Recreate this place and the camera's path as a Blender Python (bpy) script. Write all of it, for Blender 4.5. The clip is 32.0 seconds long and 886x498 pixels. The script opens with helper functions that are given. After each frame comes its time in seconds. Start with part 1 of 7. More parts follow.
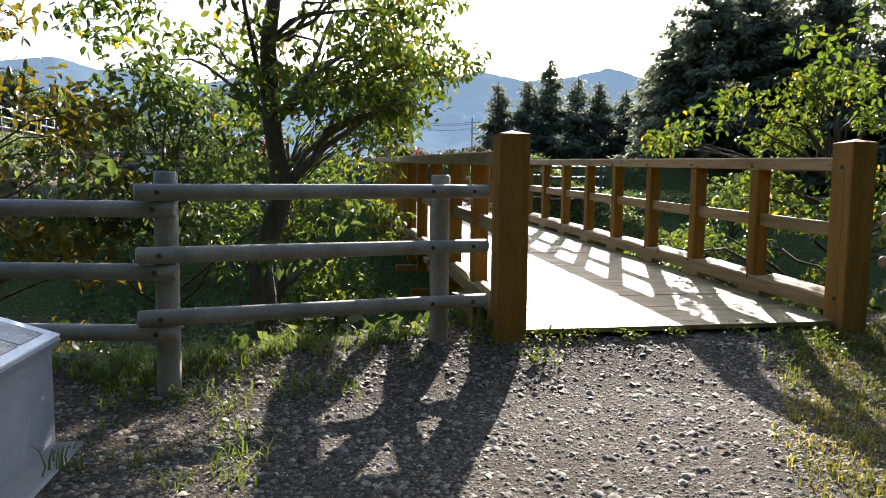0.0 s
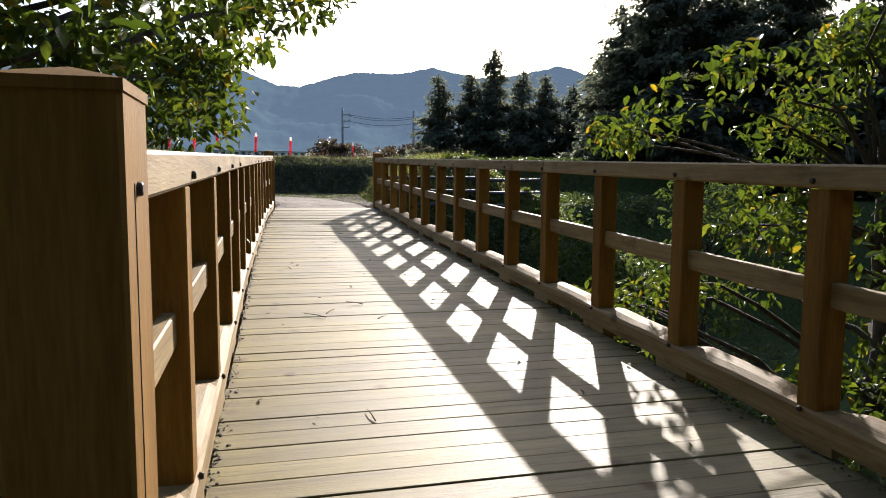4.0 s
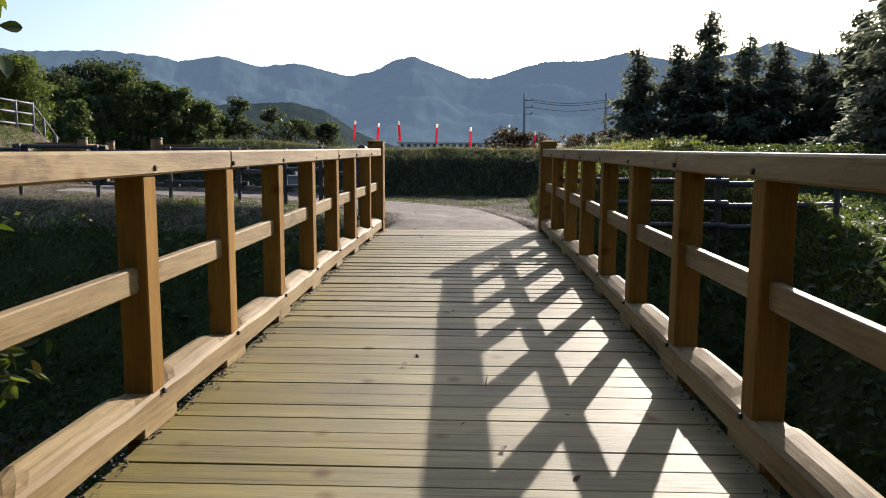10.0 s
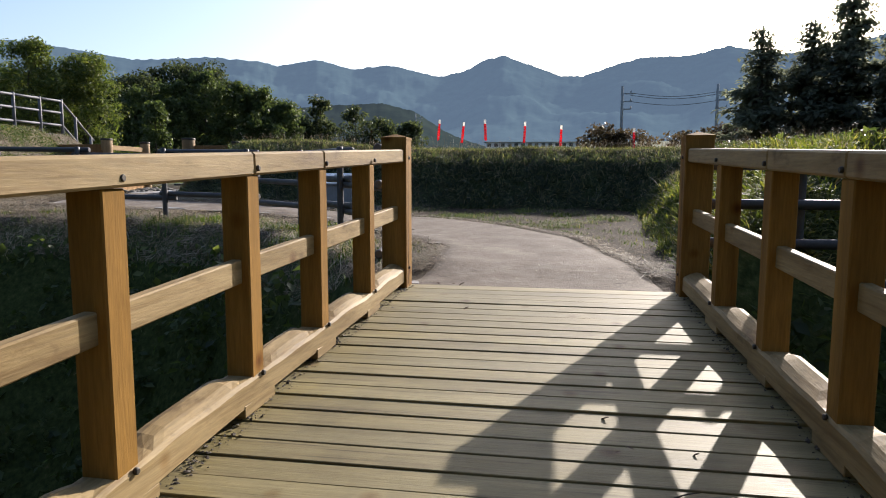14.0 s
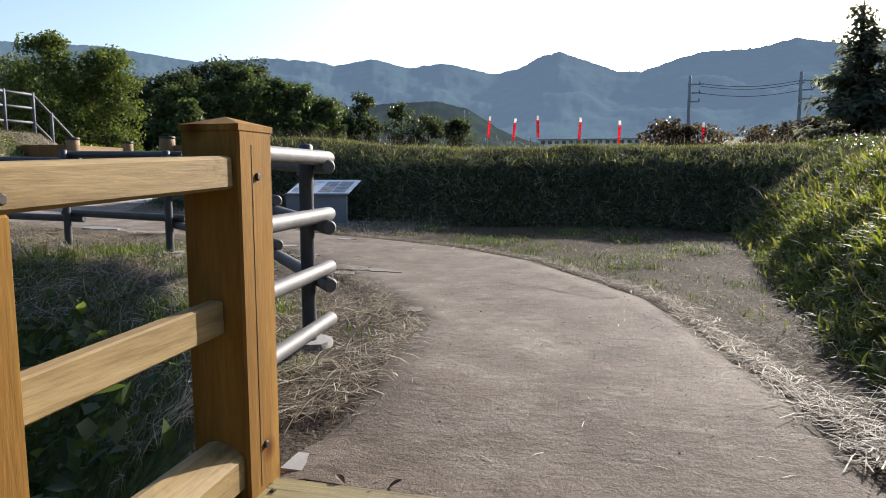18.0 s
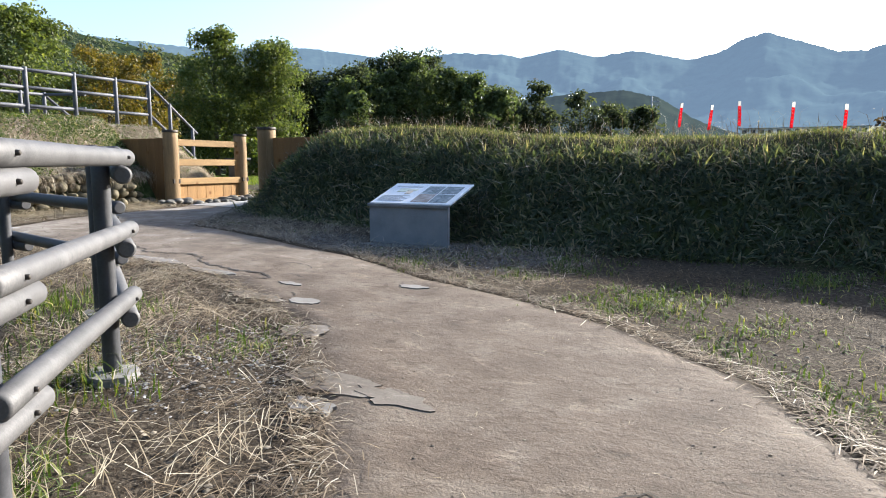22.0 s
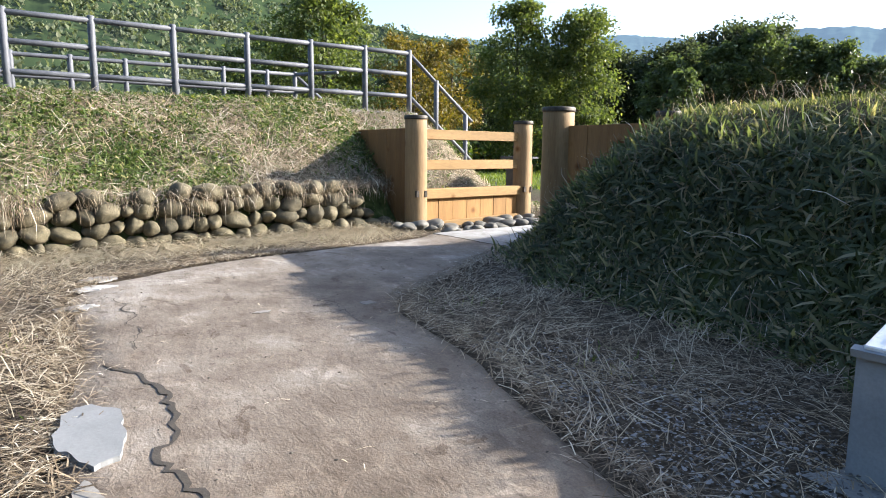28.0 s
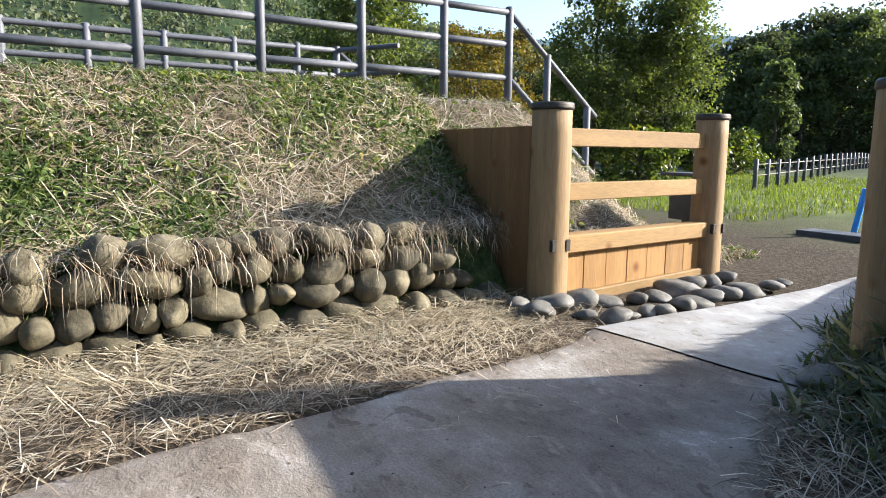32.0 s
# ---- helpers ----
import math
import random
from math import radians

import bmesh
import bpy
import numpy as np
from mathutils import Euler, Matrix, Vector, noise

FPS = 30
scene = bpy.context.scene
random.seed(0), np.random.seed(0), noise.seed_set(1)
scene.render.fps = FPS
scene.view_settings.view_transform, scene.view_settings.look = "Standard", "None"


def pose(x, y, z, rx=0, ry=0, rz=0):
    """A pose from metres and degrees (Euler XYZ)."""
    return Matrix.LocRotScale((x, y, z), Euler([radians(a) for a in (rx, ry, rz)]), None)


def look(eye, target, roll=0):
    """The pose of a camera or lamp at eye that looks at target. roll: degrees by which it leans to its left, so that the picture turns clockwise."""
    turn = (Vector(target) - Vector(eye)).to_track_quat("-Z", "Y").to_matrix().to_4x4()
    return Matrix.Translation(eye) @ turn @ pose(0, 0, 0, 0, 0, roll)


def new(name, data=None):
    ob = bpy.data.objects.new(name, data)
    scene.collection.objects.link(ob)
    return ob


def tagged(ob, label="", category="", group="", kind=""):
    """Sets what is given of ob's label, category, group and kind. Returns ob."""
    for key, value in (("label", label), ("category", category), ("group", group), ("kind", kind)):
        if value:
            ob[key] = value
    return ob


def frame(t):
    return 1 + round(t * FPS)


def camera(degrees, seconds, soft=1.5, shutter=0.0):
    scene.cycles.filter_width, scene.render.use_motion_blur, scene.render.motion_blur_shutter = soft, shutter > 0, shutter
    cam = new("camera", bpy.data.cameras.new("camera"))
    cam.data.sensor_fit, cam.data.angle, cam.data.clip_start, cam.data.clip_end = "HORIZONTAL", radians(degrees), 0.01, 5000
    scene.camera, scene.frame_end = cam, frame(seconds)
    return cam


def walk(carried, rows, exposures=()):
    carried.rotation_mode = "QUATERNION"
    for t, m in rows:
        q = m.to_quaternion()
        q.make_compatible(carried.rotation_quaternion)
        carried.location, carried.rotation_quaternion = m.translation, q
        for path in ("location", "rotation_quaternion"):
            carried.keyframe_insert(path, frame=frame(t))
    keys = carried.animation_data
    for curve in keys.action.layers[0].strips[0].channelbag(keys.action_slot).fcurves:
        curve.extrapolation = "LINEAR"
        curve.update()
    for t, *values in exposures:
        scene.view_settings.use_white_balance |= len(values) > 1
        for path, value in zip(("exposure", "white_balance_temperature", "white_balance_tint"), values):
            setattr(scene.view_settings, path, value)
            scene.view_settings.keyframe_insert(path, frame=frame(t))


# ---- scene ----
cam = camera(67.3, 32.0, 1.0)
METRES, EYE, TILT, LEAN, TURN = 29.75, 1.25, 0.0, 0.0, -9.9
ROWS = [
    (0.0, 0.0, 0.0, 0.0, 0.05, -5.19, -0.54),
    (0.5, 0.0039, 0.0147, 0.0015, -2.29, -5.25, -0.43),
    (1.0, 0.0072, 0.0304, 0.0031, -4.91, -5.26, -0.48),
    (1.5, 0.0122, 0.0441, 0.0043, -6.27, -5.36, -0.42),
    (2.0, 0.0161, 0.0587, 0.0056, -6.18, -5.35, -0.49),
    (2.5, 0.0223, 0.0716, 0.006, -6.1, -5.37, -0.39),
    (4.5, 0.0362, 0.1271, 0.0075, -1.58, -5.65, -0.44),
    (5.0, 0.0375, 0.1425, 0.0086, 1.58, -5.99, -0.37),
    (5.5, 0.039, 0.1609, 0.0088, 3.03, -6.06, -0.45),
    (6.0, 0.042, 0.1784, 0.0118, 4.04, -6.09, -0.33),
    (6.5, 0.0409, 0.1951, 0.0127, 6.94, -6.04, -0.37),
    (7.0, 0.0421, 0.2113, 0.0126, 7.67, -6.21, -0.27),
    (7.5, 0.0405, 0.2281, 0.0135, 8.52, -6.29, -0.29),
    (8.0, 0.0417, 0.2448, 0.0136, 8.64, -6.32, -0.19),
    (8.5, 0.041, 0.2608, 0.0142, 9.46, -6.32, -0.11),
    (9.0, 0.0424, 0.2777, 0.0148, 9.64, -6.37, -0.17),
    (9.5, 0.0399, 0.2937, 0.015, 10.55, -6.32, -0.17),
    (10.0, 0.0375, 0.3103, 0.0152, 11.96, -6.35, -0.22),
    (10.5, 0.0335, 0.3266, 0.0157, 13.84, -6.33, -0.18),
    (11.0, 0.0303, 0.3432, 0.0164, 14.05, -6.33, -0.22),
    (11.5, 0.0277, 0.359, 0.0172, 14.43, -6.3, -0.14),
    (12.0, 0.0259, 0.3759, 0.018, 15.06, -6.3, -0.15),
    (12.5, 0.0256, 0.3909, 0.0184, 16.17, -6.24, -0.01),
    (13.0, 0.023, 0.4076, 0.0192, 17.74, -6.25, -0.12),
    (13.5, 0.0213, 0.4231, 0.0199, 18.33, -6.33, -0.06),
    (14.0, 0.0168, 0.439, 0.0205, 19.58, -6.39, -0.13),
    (14.5, 0.0135, 0.4544, 0.0214, 20.58, -6.44, -0.09),
    (16.5, 0.001, 0.5084, 0.0242, 22.51, -6.61, 0.0),
    (17.0, -0.0018, 0.5227, 0.0248, 22.64, -6.55, -0.02),
    (17.5, -0.003, 0.5381, 0.0251, 22.72, -6.63, 0.06),
    (18.0, -0.0057, 0.5527, 0.0255, 24.23, -6.57, 0.02),
    (18.5, -0.0065, 0.5685, 0.0259, 24.9, -6.57, 0.13),
    (19.0, -0.0101, 0.583, 0.0259, 27.5, -6.52, 0.16),
    (19.5, -0.0132, 0.598, 0.0266, 28.17, -6.66, 0.14),
    (20.0, -0.018, 0.6121, 0.0267, 30.92, -6.66, 0.13),
    (20.5, -0.0233, 0.628, 0.0276, 33.5, -6.7, 0.09),
    (21.0, -0.0293, 0.6418, 0.0281, 36.63, -6.69, 0.04),
    (21.5, -0.0367, 0.656, 0.0289, 37.72, -6.94, 0.03),
    (22.0, -0.0441, 0.6685, 0.0292, 39.76, -7.25, -0.05),
    (22.5, -0.0534, 0.6817, 0.0298, 41.64, -7.4, -0.13),
    (23.0, -0.0623, 0.6944, 0.0299, 43.16, -7.93, -0.11),
    (23.5, -0.0742, 0.7055, 0.0303, 44.28, -8.15, -0.19),
    (24.0, -0.0858, 0.7157, 0.0307, 48.4, -8.31, -0.14),
    (24.5, -0.0989, 0.7252, 0.0315, 52.98, -8.27, -0.29),
    (25.0, -0.1101, 0.735, 0.0322, 56.36, -8.24, -0.3),
    (25.5, -0.1234, 0.7432, 0.033, 58.78, -8.24, -0.36),
    (27.5, -0.1753, 0.7737, 0.0356, 63.83, -8.29, -0.47),
    (28.0, -0.189, 0.7796, 0.0357, 65.57, -8.3, -0.46),
    (28.5, -0.204, 0.7827, 0.0359, 69.46, -8.26, -0.49),
    (29.0, -0.2191, 0.7876, 0.0358, 70.67, -8.28, -0.49),
    (29.5, -0.2351, 0.7902, 0.0363, 72.64, -8.28, -0.5),
    (30.0, -0.2511, 0.7938, 0.037, 72.85, -8.3, -0.52),
    (30.5, -0.2671, 0.7954, 0.0377, 72.95, -8.29, -0.52),
    (31.0, -0.2828, 0.7989, 0.038, 73.07, -8.28, -0.5),
    (31.5, -0.2979, 0.8019, 0.0387, 72.99, -8.27, -0.47),
    (32.0, -0.3125, 0.8071, 0.0393, 69.17, -8.33, -0.56),
]
EXPOSURES = [(0.0, 2.1, 6650, 14), (1.0, 2.1, 6650, 14), (2.0, 1.6, 6650, 14), (2.5, 1.42, 6650, 14), (4.5, 1.0, 6650, 14), (6.0, 0.85, 6650, 14), (10.0, 0.92, 6650, 14), (13.0, 0.95, 6650, 14), (17.0, 1.02, 6620, 13), (19.0, 1.15, 6550, 11), (21.0, 1.42, 6500, 10), (23.0, 1.83, 6500, 10), (25.5, 2.06, 6500, 10), (28.0, 1.94, 6500, 10), (30.0, 1.84, 6500, 10), (32.0, 1.76, 6500, 10)]
walk(cam, [(t, pose(0, 0, EYE, TILT, LEAN, TURN) @ pose(METRES * x, METRES * y, METRES * z, 90 + pitch, roll, yaw)) for t, x, y, z, yaw, pitch, roll in ROWS],
     exposures=EXPOSURES)

# ---- world and sun ----
SUN_TURN, SUN_HEIGHT = radians(24.3), radians(23.25)
SUN_WAY = Vector((math.sin(SUN_TURN) * math.cos(SUN_HEIGHT), math.cos(SUN_TURN) * math.cos(SUN_HEIGHT), math.sin(SUN_HEIGHT)))
world = bpy.data.worlds.new("sky")
scene.world = world
world.use_nodes = True
wn = world.node_tree
wn.nodes.clear()
sky = wn.nodes.new("ShaderNodeTexSky")
sky.sky_type, sky.sun_disc = "NISHITA", False
sky.sun_elevation, sky.sun_rotation = SUN_HEIGHT, SUN_TURN
sky.air_density, sky.dust_density, sky.ozone_density = 1.0, 2.2, 2.5
bg = wn.nodes.new("ShaderNodeBackground")
bg.inputs["Strength"].default_value = 0.122
wo = wn.nodes.new("ShaderNodeOutputWorld")
wn.links.new(sky.outputs[0], bg.inputs[0])
wn.links.new(bg.outputs[0], wo.inputs[0])
sun_data = bpy.data.lights.new("sun", "SUN")
sun_data.energy, sun_data.angle, sun_data.color = 5.0, radians(0.5), (1.0, 0.95, 0.88)
sun = new("sun", sun_data)
sun.matrix_world = look(SUN_WAY * 100, (0, 0, 0))


# ---- materials ----
def nodes_of(m):
    m.use_nodes = True
    t = m.node_tree
    t.nodes.clear()
    out = t.nodes.new("ShaderNodeOutputMaterial")
    return t, out


def add(t, kind, **inputs):
    n = t.nodes.new(kind)
    for k, v in inputs.items():
        key = k.replace("_", " ")
        n.inputs[key].default_value = v
    return n


def ramp(t, src, stops):
    r = t.nodes.new("ShaderNodeValToRGB")
    el = r.color_ramp.elements
    while len(el) < len(stops):
        el.new(0.5)
    for e, (p, c) in zip(el, stops):
        e.position, e.color = p, (*c, 1)
    t.links.new(src, r.inputs[0])
    return r.outputs[0]


def mix(t, kind, fac, a, b):
    n = t.nodes.new("ShaderNodeMix")
    n.data_type, n.blend_type = "RGBA", kind
    for sock, v in ((n.inputs[0], fac), (n.inputs[6], a), (n.inputs[7], b)):
        if hasattr(v, "is_output"):
            t.links.new(v, sock)
        elif isinstance(v, tuple):
            sock.default_value = (*v, 1)
        else:
            sock.default_value = v
    return n.outputs[2]


def place_at(t, scale=(1, 1, 1)):
    g = t.nodes.new("ShaderNodeNewGeometry")
    m = t.nodes.new("ShaderNodeMapping")
    m.inputs["Scale"].default_value = scale
    t.links.new(g.outputs["Position"], m.inputs[0])
    return m.outputs[0]


def noisy(t, vec, scale, detail=6, rough=0.6, distort=0.0):
    n = add(t, "ShaderNodeTexNoise", Scale=scale, Detail=detail, Roughness=rough, Distortion=distort)
    t.links.new(vec, n.inputs["Vector"])
    return n.outputs[0]


def surface(name, stops, scale=4.0, fine=60.0, fine_amount=0.35, rough=0.85, bump=0.3, depth=0.01, stretch=(1, 1, 1), vary=0.0, metal=0.0, extra=None, island=0.0, spec=0.5, detail=6, relief=None):
    """A surface with colour stops over a coarse noise, a fine grain over it, bump, and a change of tone from piece to piece."""
    m = bpy.data.materials.new(name)
    t, out = nodes_of(m)
    p = t.nodes.new("ShaderNodeBsdfPrincipled")
    vec = place_at(t, stretch)
    coarse = noisy(t, vec, scale, detail)
    col = ramp(t, coarse, stops)
    grain = noisy(t, vec, fine, 4)
    tone = ramp(t, grain, [(0.25, (1 - fine_amount,) * 3), (0.75, (1 + fine_amount,) * 3)])
    col = mix(t, "MULTIPLY", 1.0, col, tone)
    if vary:
        oi = t.nodes.new("ShaderNodeObjectInfo")
        col = mix(t, "MULTIPLY", 1.0, col, ramp(t, oi.outputs["Random"], [(0, (1 - vary,) * 3), (1, (1 + vary,) * 3)]))
    if island:
        ge = t.nodes.new("ShaderNodeNewGeometry")
        col = mix(t, "MULTIPLY", 1.0, col, ramp(t, ge.outputs["Random Per Island"], [(0, (1 - island,) * 3), (1, (1 + island,) * 3)]))
    if extra:
        col = extra(t, vec, col)
    t.links.new(col, p.inputs["Base Color"])
    rr = t.nodes.new("ShaderNodeMapRange")
    rr.inputs["To Min"].default_value, rr.inputs["To Max"].default_value = max(0, rough - 0.12), min(1, rough + 0.12)
    t.links.new(grain, rr.inputs[0])
    t.links.new(rr.outputs[0], p.inputs["Roughness"])
    p.inputs["Metallic"].default_value = metal
    p.inputs["Specular IOR Level"].default_value = spec
    b = t.nodes.new("ShaderNodeBump")
    b.inputs["Strength"].default_value, b.inputs["Distance"].default_value = bump, depth
    t.links.new(grain, b.inputs["Height"])
    if relief:
        b2 = t.nodes.new("ShaderNodeBump")
        b2.inputs["Strength"].default_value, b2.inputs["Distance"].default_value = relief[2], relief[3]
        t.links.new(noisy(t, place_at(t, relief[0]), relief[1], 6, 0.68, 0.6), b2.inputs["Height"])
        t.links.new(b2.outputs[0], b.inputs["Normal"])
    t.links.new(b.outputs[0], p.inputs["Normal"])
    t.links.new(p.outputs[0], out.inputs[0])
    return m


def leafy(name, stops, through_col, share=0.4, rough=0.5, wide=0.6):
    """Leaves: each one has its own tone, and light comes through."""
    m = bpy.data.materials.new(name)
    t, out = nodes_of(m)
    g = t.nodes.new("ShaderNodeNewGeometry")
    col = ramp(t, g.outputs["Random Per Island"], stops)
    big = noisy(t, place_at(t), wide, 3)
    col = mix(t, "MULTIPLY", 1.0, col, ramp(t, big, [(0.3, (0.7, 0.7, 0.7)), (0.7, (1.25, 1.2, 1.1))]))
    p = t.nodes.new("ShaderNodeBsdfPrincipled")
    p.inputs["Roughness"].default_value = rough
    p.inputs["Specular IOR Level"].default_value = 0.22
    t.links.new(col, p.inputs["Base Color"])
    tr = t.nodes.new("ShaderNodeBsdfTranslucent")
    t.links.new(mix(t, "MULTIPLY", 1.0, col, through_col), tr.inputs[0])
    mx = t.nodes.new("ShaderNodeMixShader")
    mx.inputs[0].default_value = share
    t.links.new(p.outputs[0], mx.inputs[1])
    t.links.new(tr.outputs[0], mx.inputs[2])
    t.links.new(mx.outputs[0], out.inputs[0])
    return m


def knots(t, vec, col):
    """Small dark knots in wood."""
    v = add(t, "ShaderNodeTexVoronoi", Scale=3.1)
    t.links.new(place_at(t), v.inputs["Vector"])
    return mix(t, "MULTIPLY", 1.0, col, ramp(t, v.outputs["Distance"], [(0.0, (0.34, 0.22, 0.12)), (0.05, (0.5, 0.36, 0.21)), (0.11, (0.8, 0.7, 0.58)), (0.17, (1, 1, 1))]))


def wood(name, dark, light, axis, vary=0.14, rough=0.72, with_knots=True, fine=9.0, spec=0.25):
    st = {"x": (0.08, 1, 1), "y": (1, 0.08, 1), "z": (1, 1, 0.08)}[axis]
    st = tuple(s * 3 for s in st)
    mid = tuple((a + b) / 2 for a, b in zip(dark, light))
    return surface(name, [(0.3, dark), (0.5, mid), (0.72, light)], 2.4, fine * 4, 0.22, rough, 0.35, 0.004, st, vary, 0.0, knots if with_knots else None, detail=8, spec=spec)


def weathered(t, vec, col):
    """Deck boards: knots, dark grain streaks, worn grey lanes and a yellow-green film of moss along the west side."""
    col = knots(t, vec, col)
    streak = noisy(t, place_at(t, (1.3, 42, 42)), 1.0, 5, 0.65)
    col = mix(t, "MULTIPLY", 1.0, col, ramp(t, streak, [(0.32, (0.48, 0.44, 0.38)), (0.42, (0.9, 0.88, 0.86)), (0.6, (1, 1, 1)), (0.75, (1.15, 1.15, 1.15))]))
    blot = noisy(t, place_at(t, (1, 1, 1)), 1.7, 6, 0.65, 0.4)
    g = t.nodes.new("ShaderNodeNewGeometry")
    sp = t.nodes.new("ShaderNodeSeparateXYZ")
    t.links.new(g.outputs["Position"], sp.inputs[0])
    mr = t.nodes.new("ShaderNodeMapRange")
    mr.inputs["From Min"].default_value, mr.inputs["From Max"].default_value = 2.75, 1.35
    mr.inputs["To Min"].default_value, mr.inputs["To Max"].default_value = -0.12, 0.3
    t.links.new(sp.outputs["X"], mr.inputs[0])
    fade = t.nodes.new("ShaderNodeMapRange")
    fade.inputs["From Min"].default_value, fade.inputs["From Max"].default_value = 10.5, 15.0
    fade.inputs["To Min"].default_value, fade.inputs["To Max"].default_value = 0.0, -0.3
    t.links.new(sp.outputs["Y"], fade.inputs[0])
    both = t.nodes.new("ShaderNodeMath")
    both.operation = "ADD"
    t.links.new(mr.outputs[0], both.inputs[0])
    t.links.new(fade.outputs[0], both.inputs[1])
    s = t.nodes.new("ShaderNodeMath")
    s.operation = "ADD"
    t.links.new(blot, s.inputs[0])
    t.links.new(both.outputs[0], s.inputs[1])
    moss = ramp(t, s.outputs[0], [(0.4, (0, 0, 0)), (0.7, (1, 1, 1))])
    col = mix(t, "MIX", moss, col, mix(t, "MULTIPLY", 1.0, col, (0.86, 0.81, 0.42)))
    return mix(t, "MULTIPLY", 1.0, col, ramp(t, blot, [(0.34, (0.78, 0.77, 0.75)), (0.55, (1, 1, 1)), (0.7, (1.12, 1.12, 1.12))]))


def stained(t, vec, col):
    """Rail wood: knots, dark weather stains and long grain."""
    col = knots(t, vec, col)
    streak = noisy(t, place_at(t, (40, 1.6, 40)), 1.0, 5, 0.65)
    col = mix(t, "MULTIPLY", 1.0, col, ramp(t, streak, [(0.3, (0.7, 0.62, 0.52)), (0.5, (1, 1, 1)), (0.72, (1.12, 1.12, 1.14))]))
    blot = noisy(t, place_at(t, (5, 2.2, 5)), 1.0, 6, 0.7, 0.3)
    return mix(t, "MULTIPLY", 1.0, col, ramp(t, blot, [(0.3, (0.42, 0.36, 0.28)), (0.42, (0.88, 0.85, 0.8)), (0.6, (1, 1, 1))]))


DECK = surface("deck_wood", [(0.3, (0.146, 0.115, 0.048)), (0.5, (0.192, 0.159, 0.07)), (0.72, (0.243, 0.207, 0.103))], 2.4, 36, 0.18, 0.64, 0.35, 0.004, (0.24, 3, 3), 0.18, 0.0, weathered, detail=8, spec=0.42)
KERB = surface("rail_wood", [(0.3, (0.17, 0.112, 0.045)), (0.5, (0.25, 0.178, 0.08)), (0.72, (0.335, 0.25, 0.126))], 2.4, 36, 0.18, 0.68, 0.35, 0.004, (3, 0.24, 3), 0.08, 0.0, stained, detail=8, spec=0.25)
POST = wood("post_wood", (0.135, 0.068, 0.015), (0.285, 0.155, 0.038), "z", 0.1, 0.85, True, spec=0.1)
NEWEL = wood("newel_wood", (0.135, 0.067, 0.015), (0.275, 0.148, 0.037), "z", 0.06, 0.8, True, spec=0.12)
GATE_LOG = wood("gate_log", (0.15, 0.092, 0.043), (0.285, 0.193, 0.1), "z", 0.08, 0.7, True)
GATE_BOARD = wood("gate_board", (0.17, 0.1, 0.037), (0.275, 0.172, 0.07), "y", 0.08, 0.68, True)
GATE_PLANK = wood("gate_plank", (0.19, 0.1, 0.034), (0.3, 0.168, 0.06), "z", 0.14, 0.7, True)
WING = wood("wing_board", (0.1628, 0.0851, 0.0333), (0.2442, 0.1332, 0.0533), "z", 0.12, 0.75, True)
PALE_LOG = surface("pale_log", [(0.35, (0.1628, 0.148, 0.1295)), (0.65, (0.2664, 0.2479, 0.222))], 5, 70, 0.2, 0.7, 0.3, 0.004, (1, 1, 1), 0.1)
GREY_LOG = surface("grey_log", [(0.3, (0.062, 0.061, 0.062)), (0.6, (0.102, 0.1, 0.1)), (0.75, (0.145, 0.143, 0.142))], 7, 90, 0.25, 0.62, 0.35, 0.003, (1, 1, 1), 0.1)
DARK_LOG = surface("dark_log", [(0.3, (0.03, 0.031, 0.036)), (0.7, (0.062, 0.064, 0.07))], 7, 90, 0.25, 0.55, 0.35, 0.003, (1, 1, 1), 0.1)
RAIL_PAINT = surface("rail_paint", [(0.3, (0.055, 0.06, 0.073)), (0.7, (0.1, 0.106, 0.124))], 6, 80, 0.2, 0.62, 0.2, 0.002)
IRON = surface("iron", [(0.3, (0.03, 0.027, 0.024)), (0.7, (0.07, 0.06, 0.05))], 20, 120, 0.3, 0.55, 0.2, 0.002, metal=0.6)
CONCRETE = surface("concrete", [(0.3, (0.1776, 0.1739, 0.1702)), (0.7, (0.2664, 0.259, 0.2479))], 3, 80, 0.15, 0.85, 0.2, 0.003)
PLINTH = surface("plinth_concrete", [(0.3, (0.1776, 0.1939, 0.2146)), (0.7, (0.2516, 0.2679, 0.2886))], 4, 90, 0.12, 0.8, 0.2, 0.003)
STONE = surface("river_stone", [(0.3, (0.034, 0.029, 0.014)), (0.45, (0.068, 0.057, 0.031)), (0.6, (0.112, 0.094, 0.057)), (0.78, (0.165, 0.143, 0.098))], 7, 60, 0.3, 0.85, 0.5, 0.008, vary=0.32)
COBBLE = surface("cobble", [(0.3, (0.037, 0.034, 0.0281)), (0.5, (0.0888, 0.0851, 0.074)), (0.7, (0.1628, 0.1554, 0.1406))], 8, 70, 0.2, 0.75, 0.3, 0.004, vary=0.3)
BARK = surface("bark", [(0.3, (0.035, 0.028, 0.02)), (0.7, (0.095, 0.078, 0.06))], 6, 40, 0.4, 0.9, 0.8, 0.02, (3, 3, 0.6))
PANEL = surface("panel_white", [(0.3, (0.72, 0.74, 0.76)), (0.7, (0.8, 0.81, 0.82))], 5, 60, 0.04, 0.3, 0.05, 0.001)
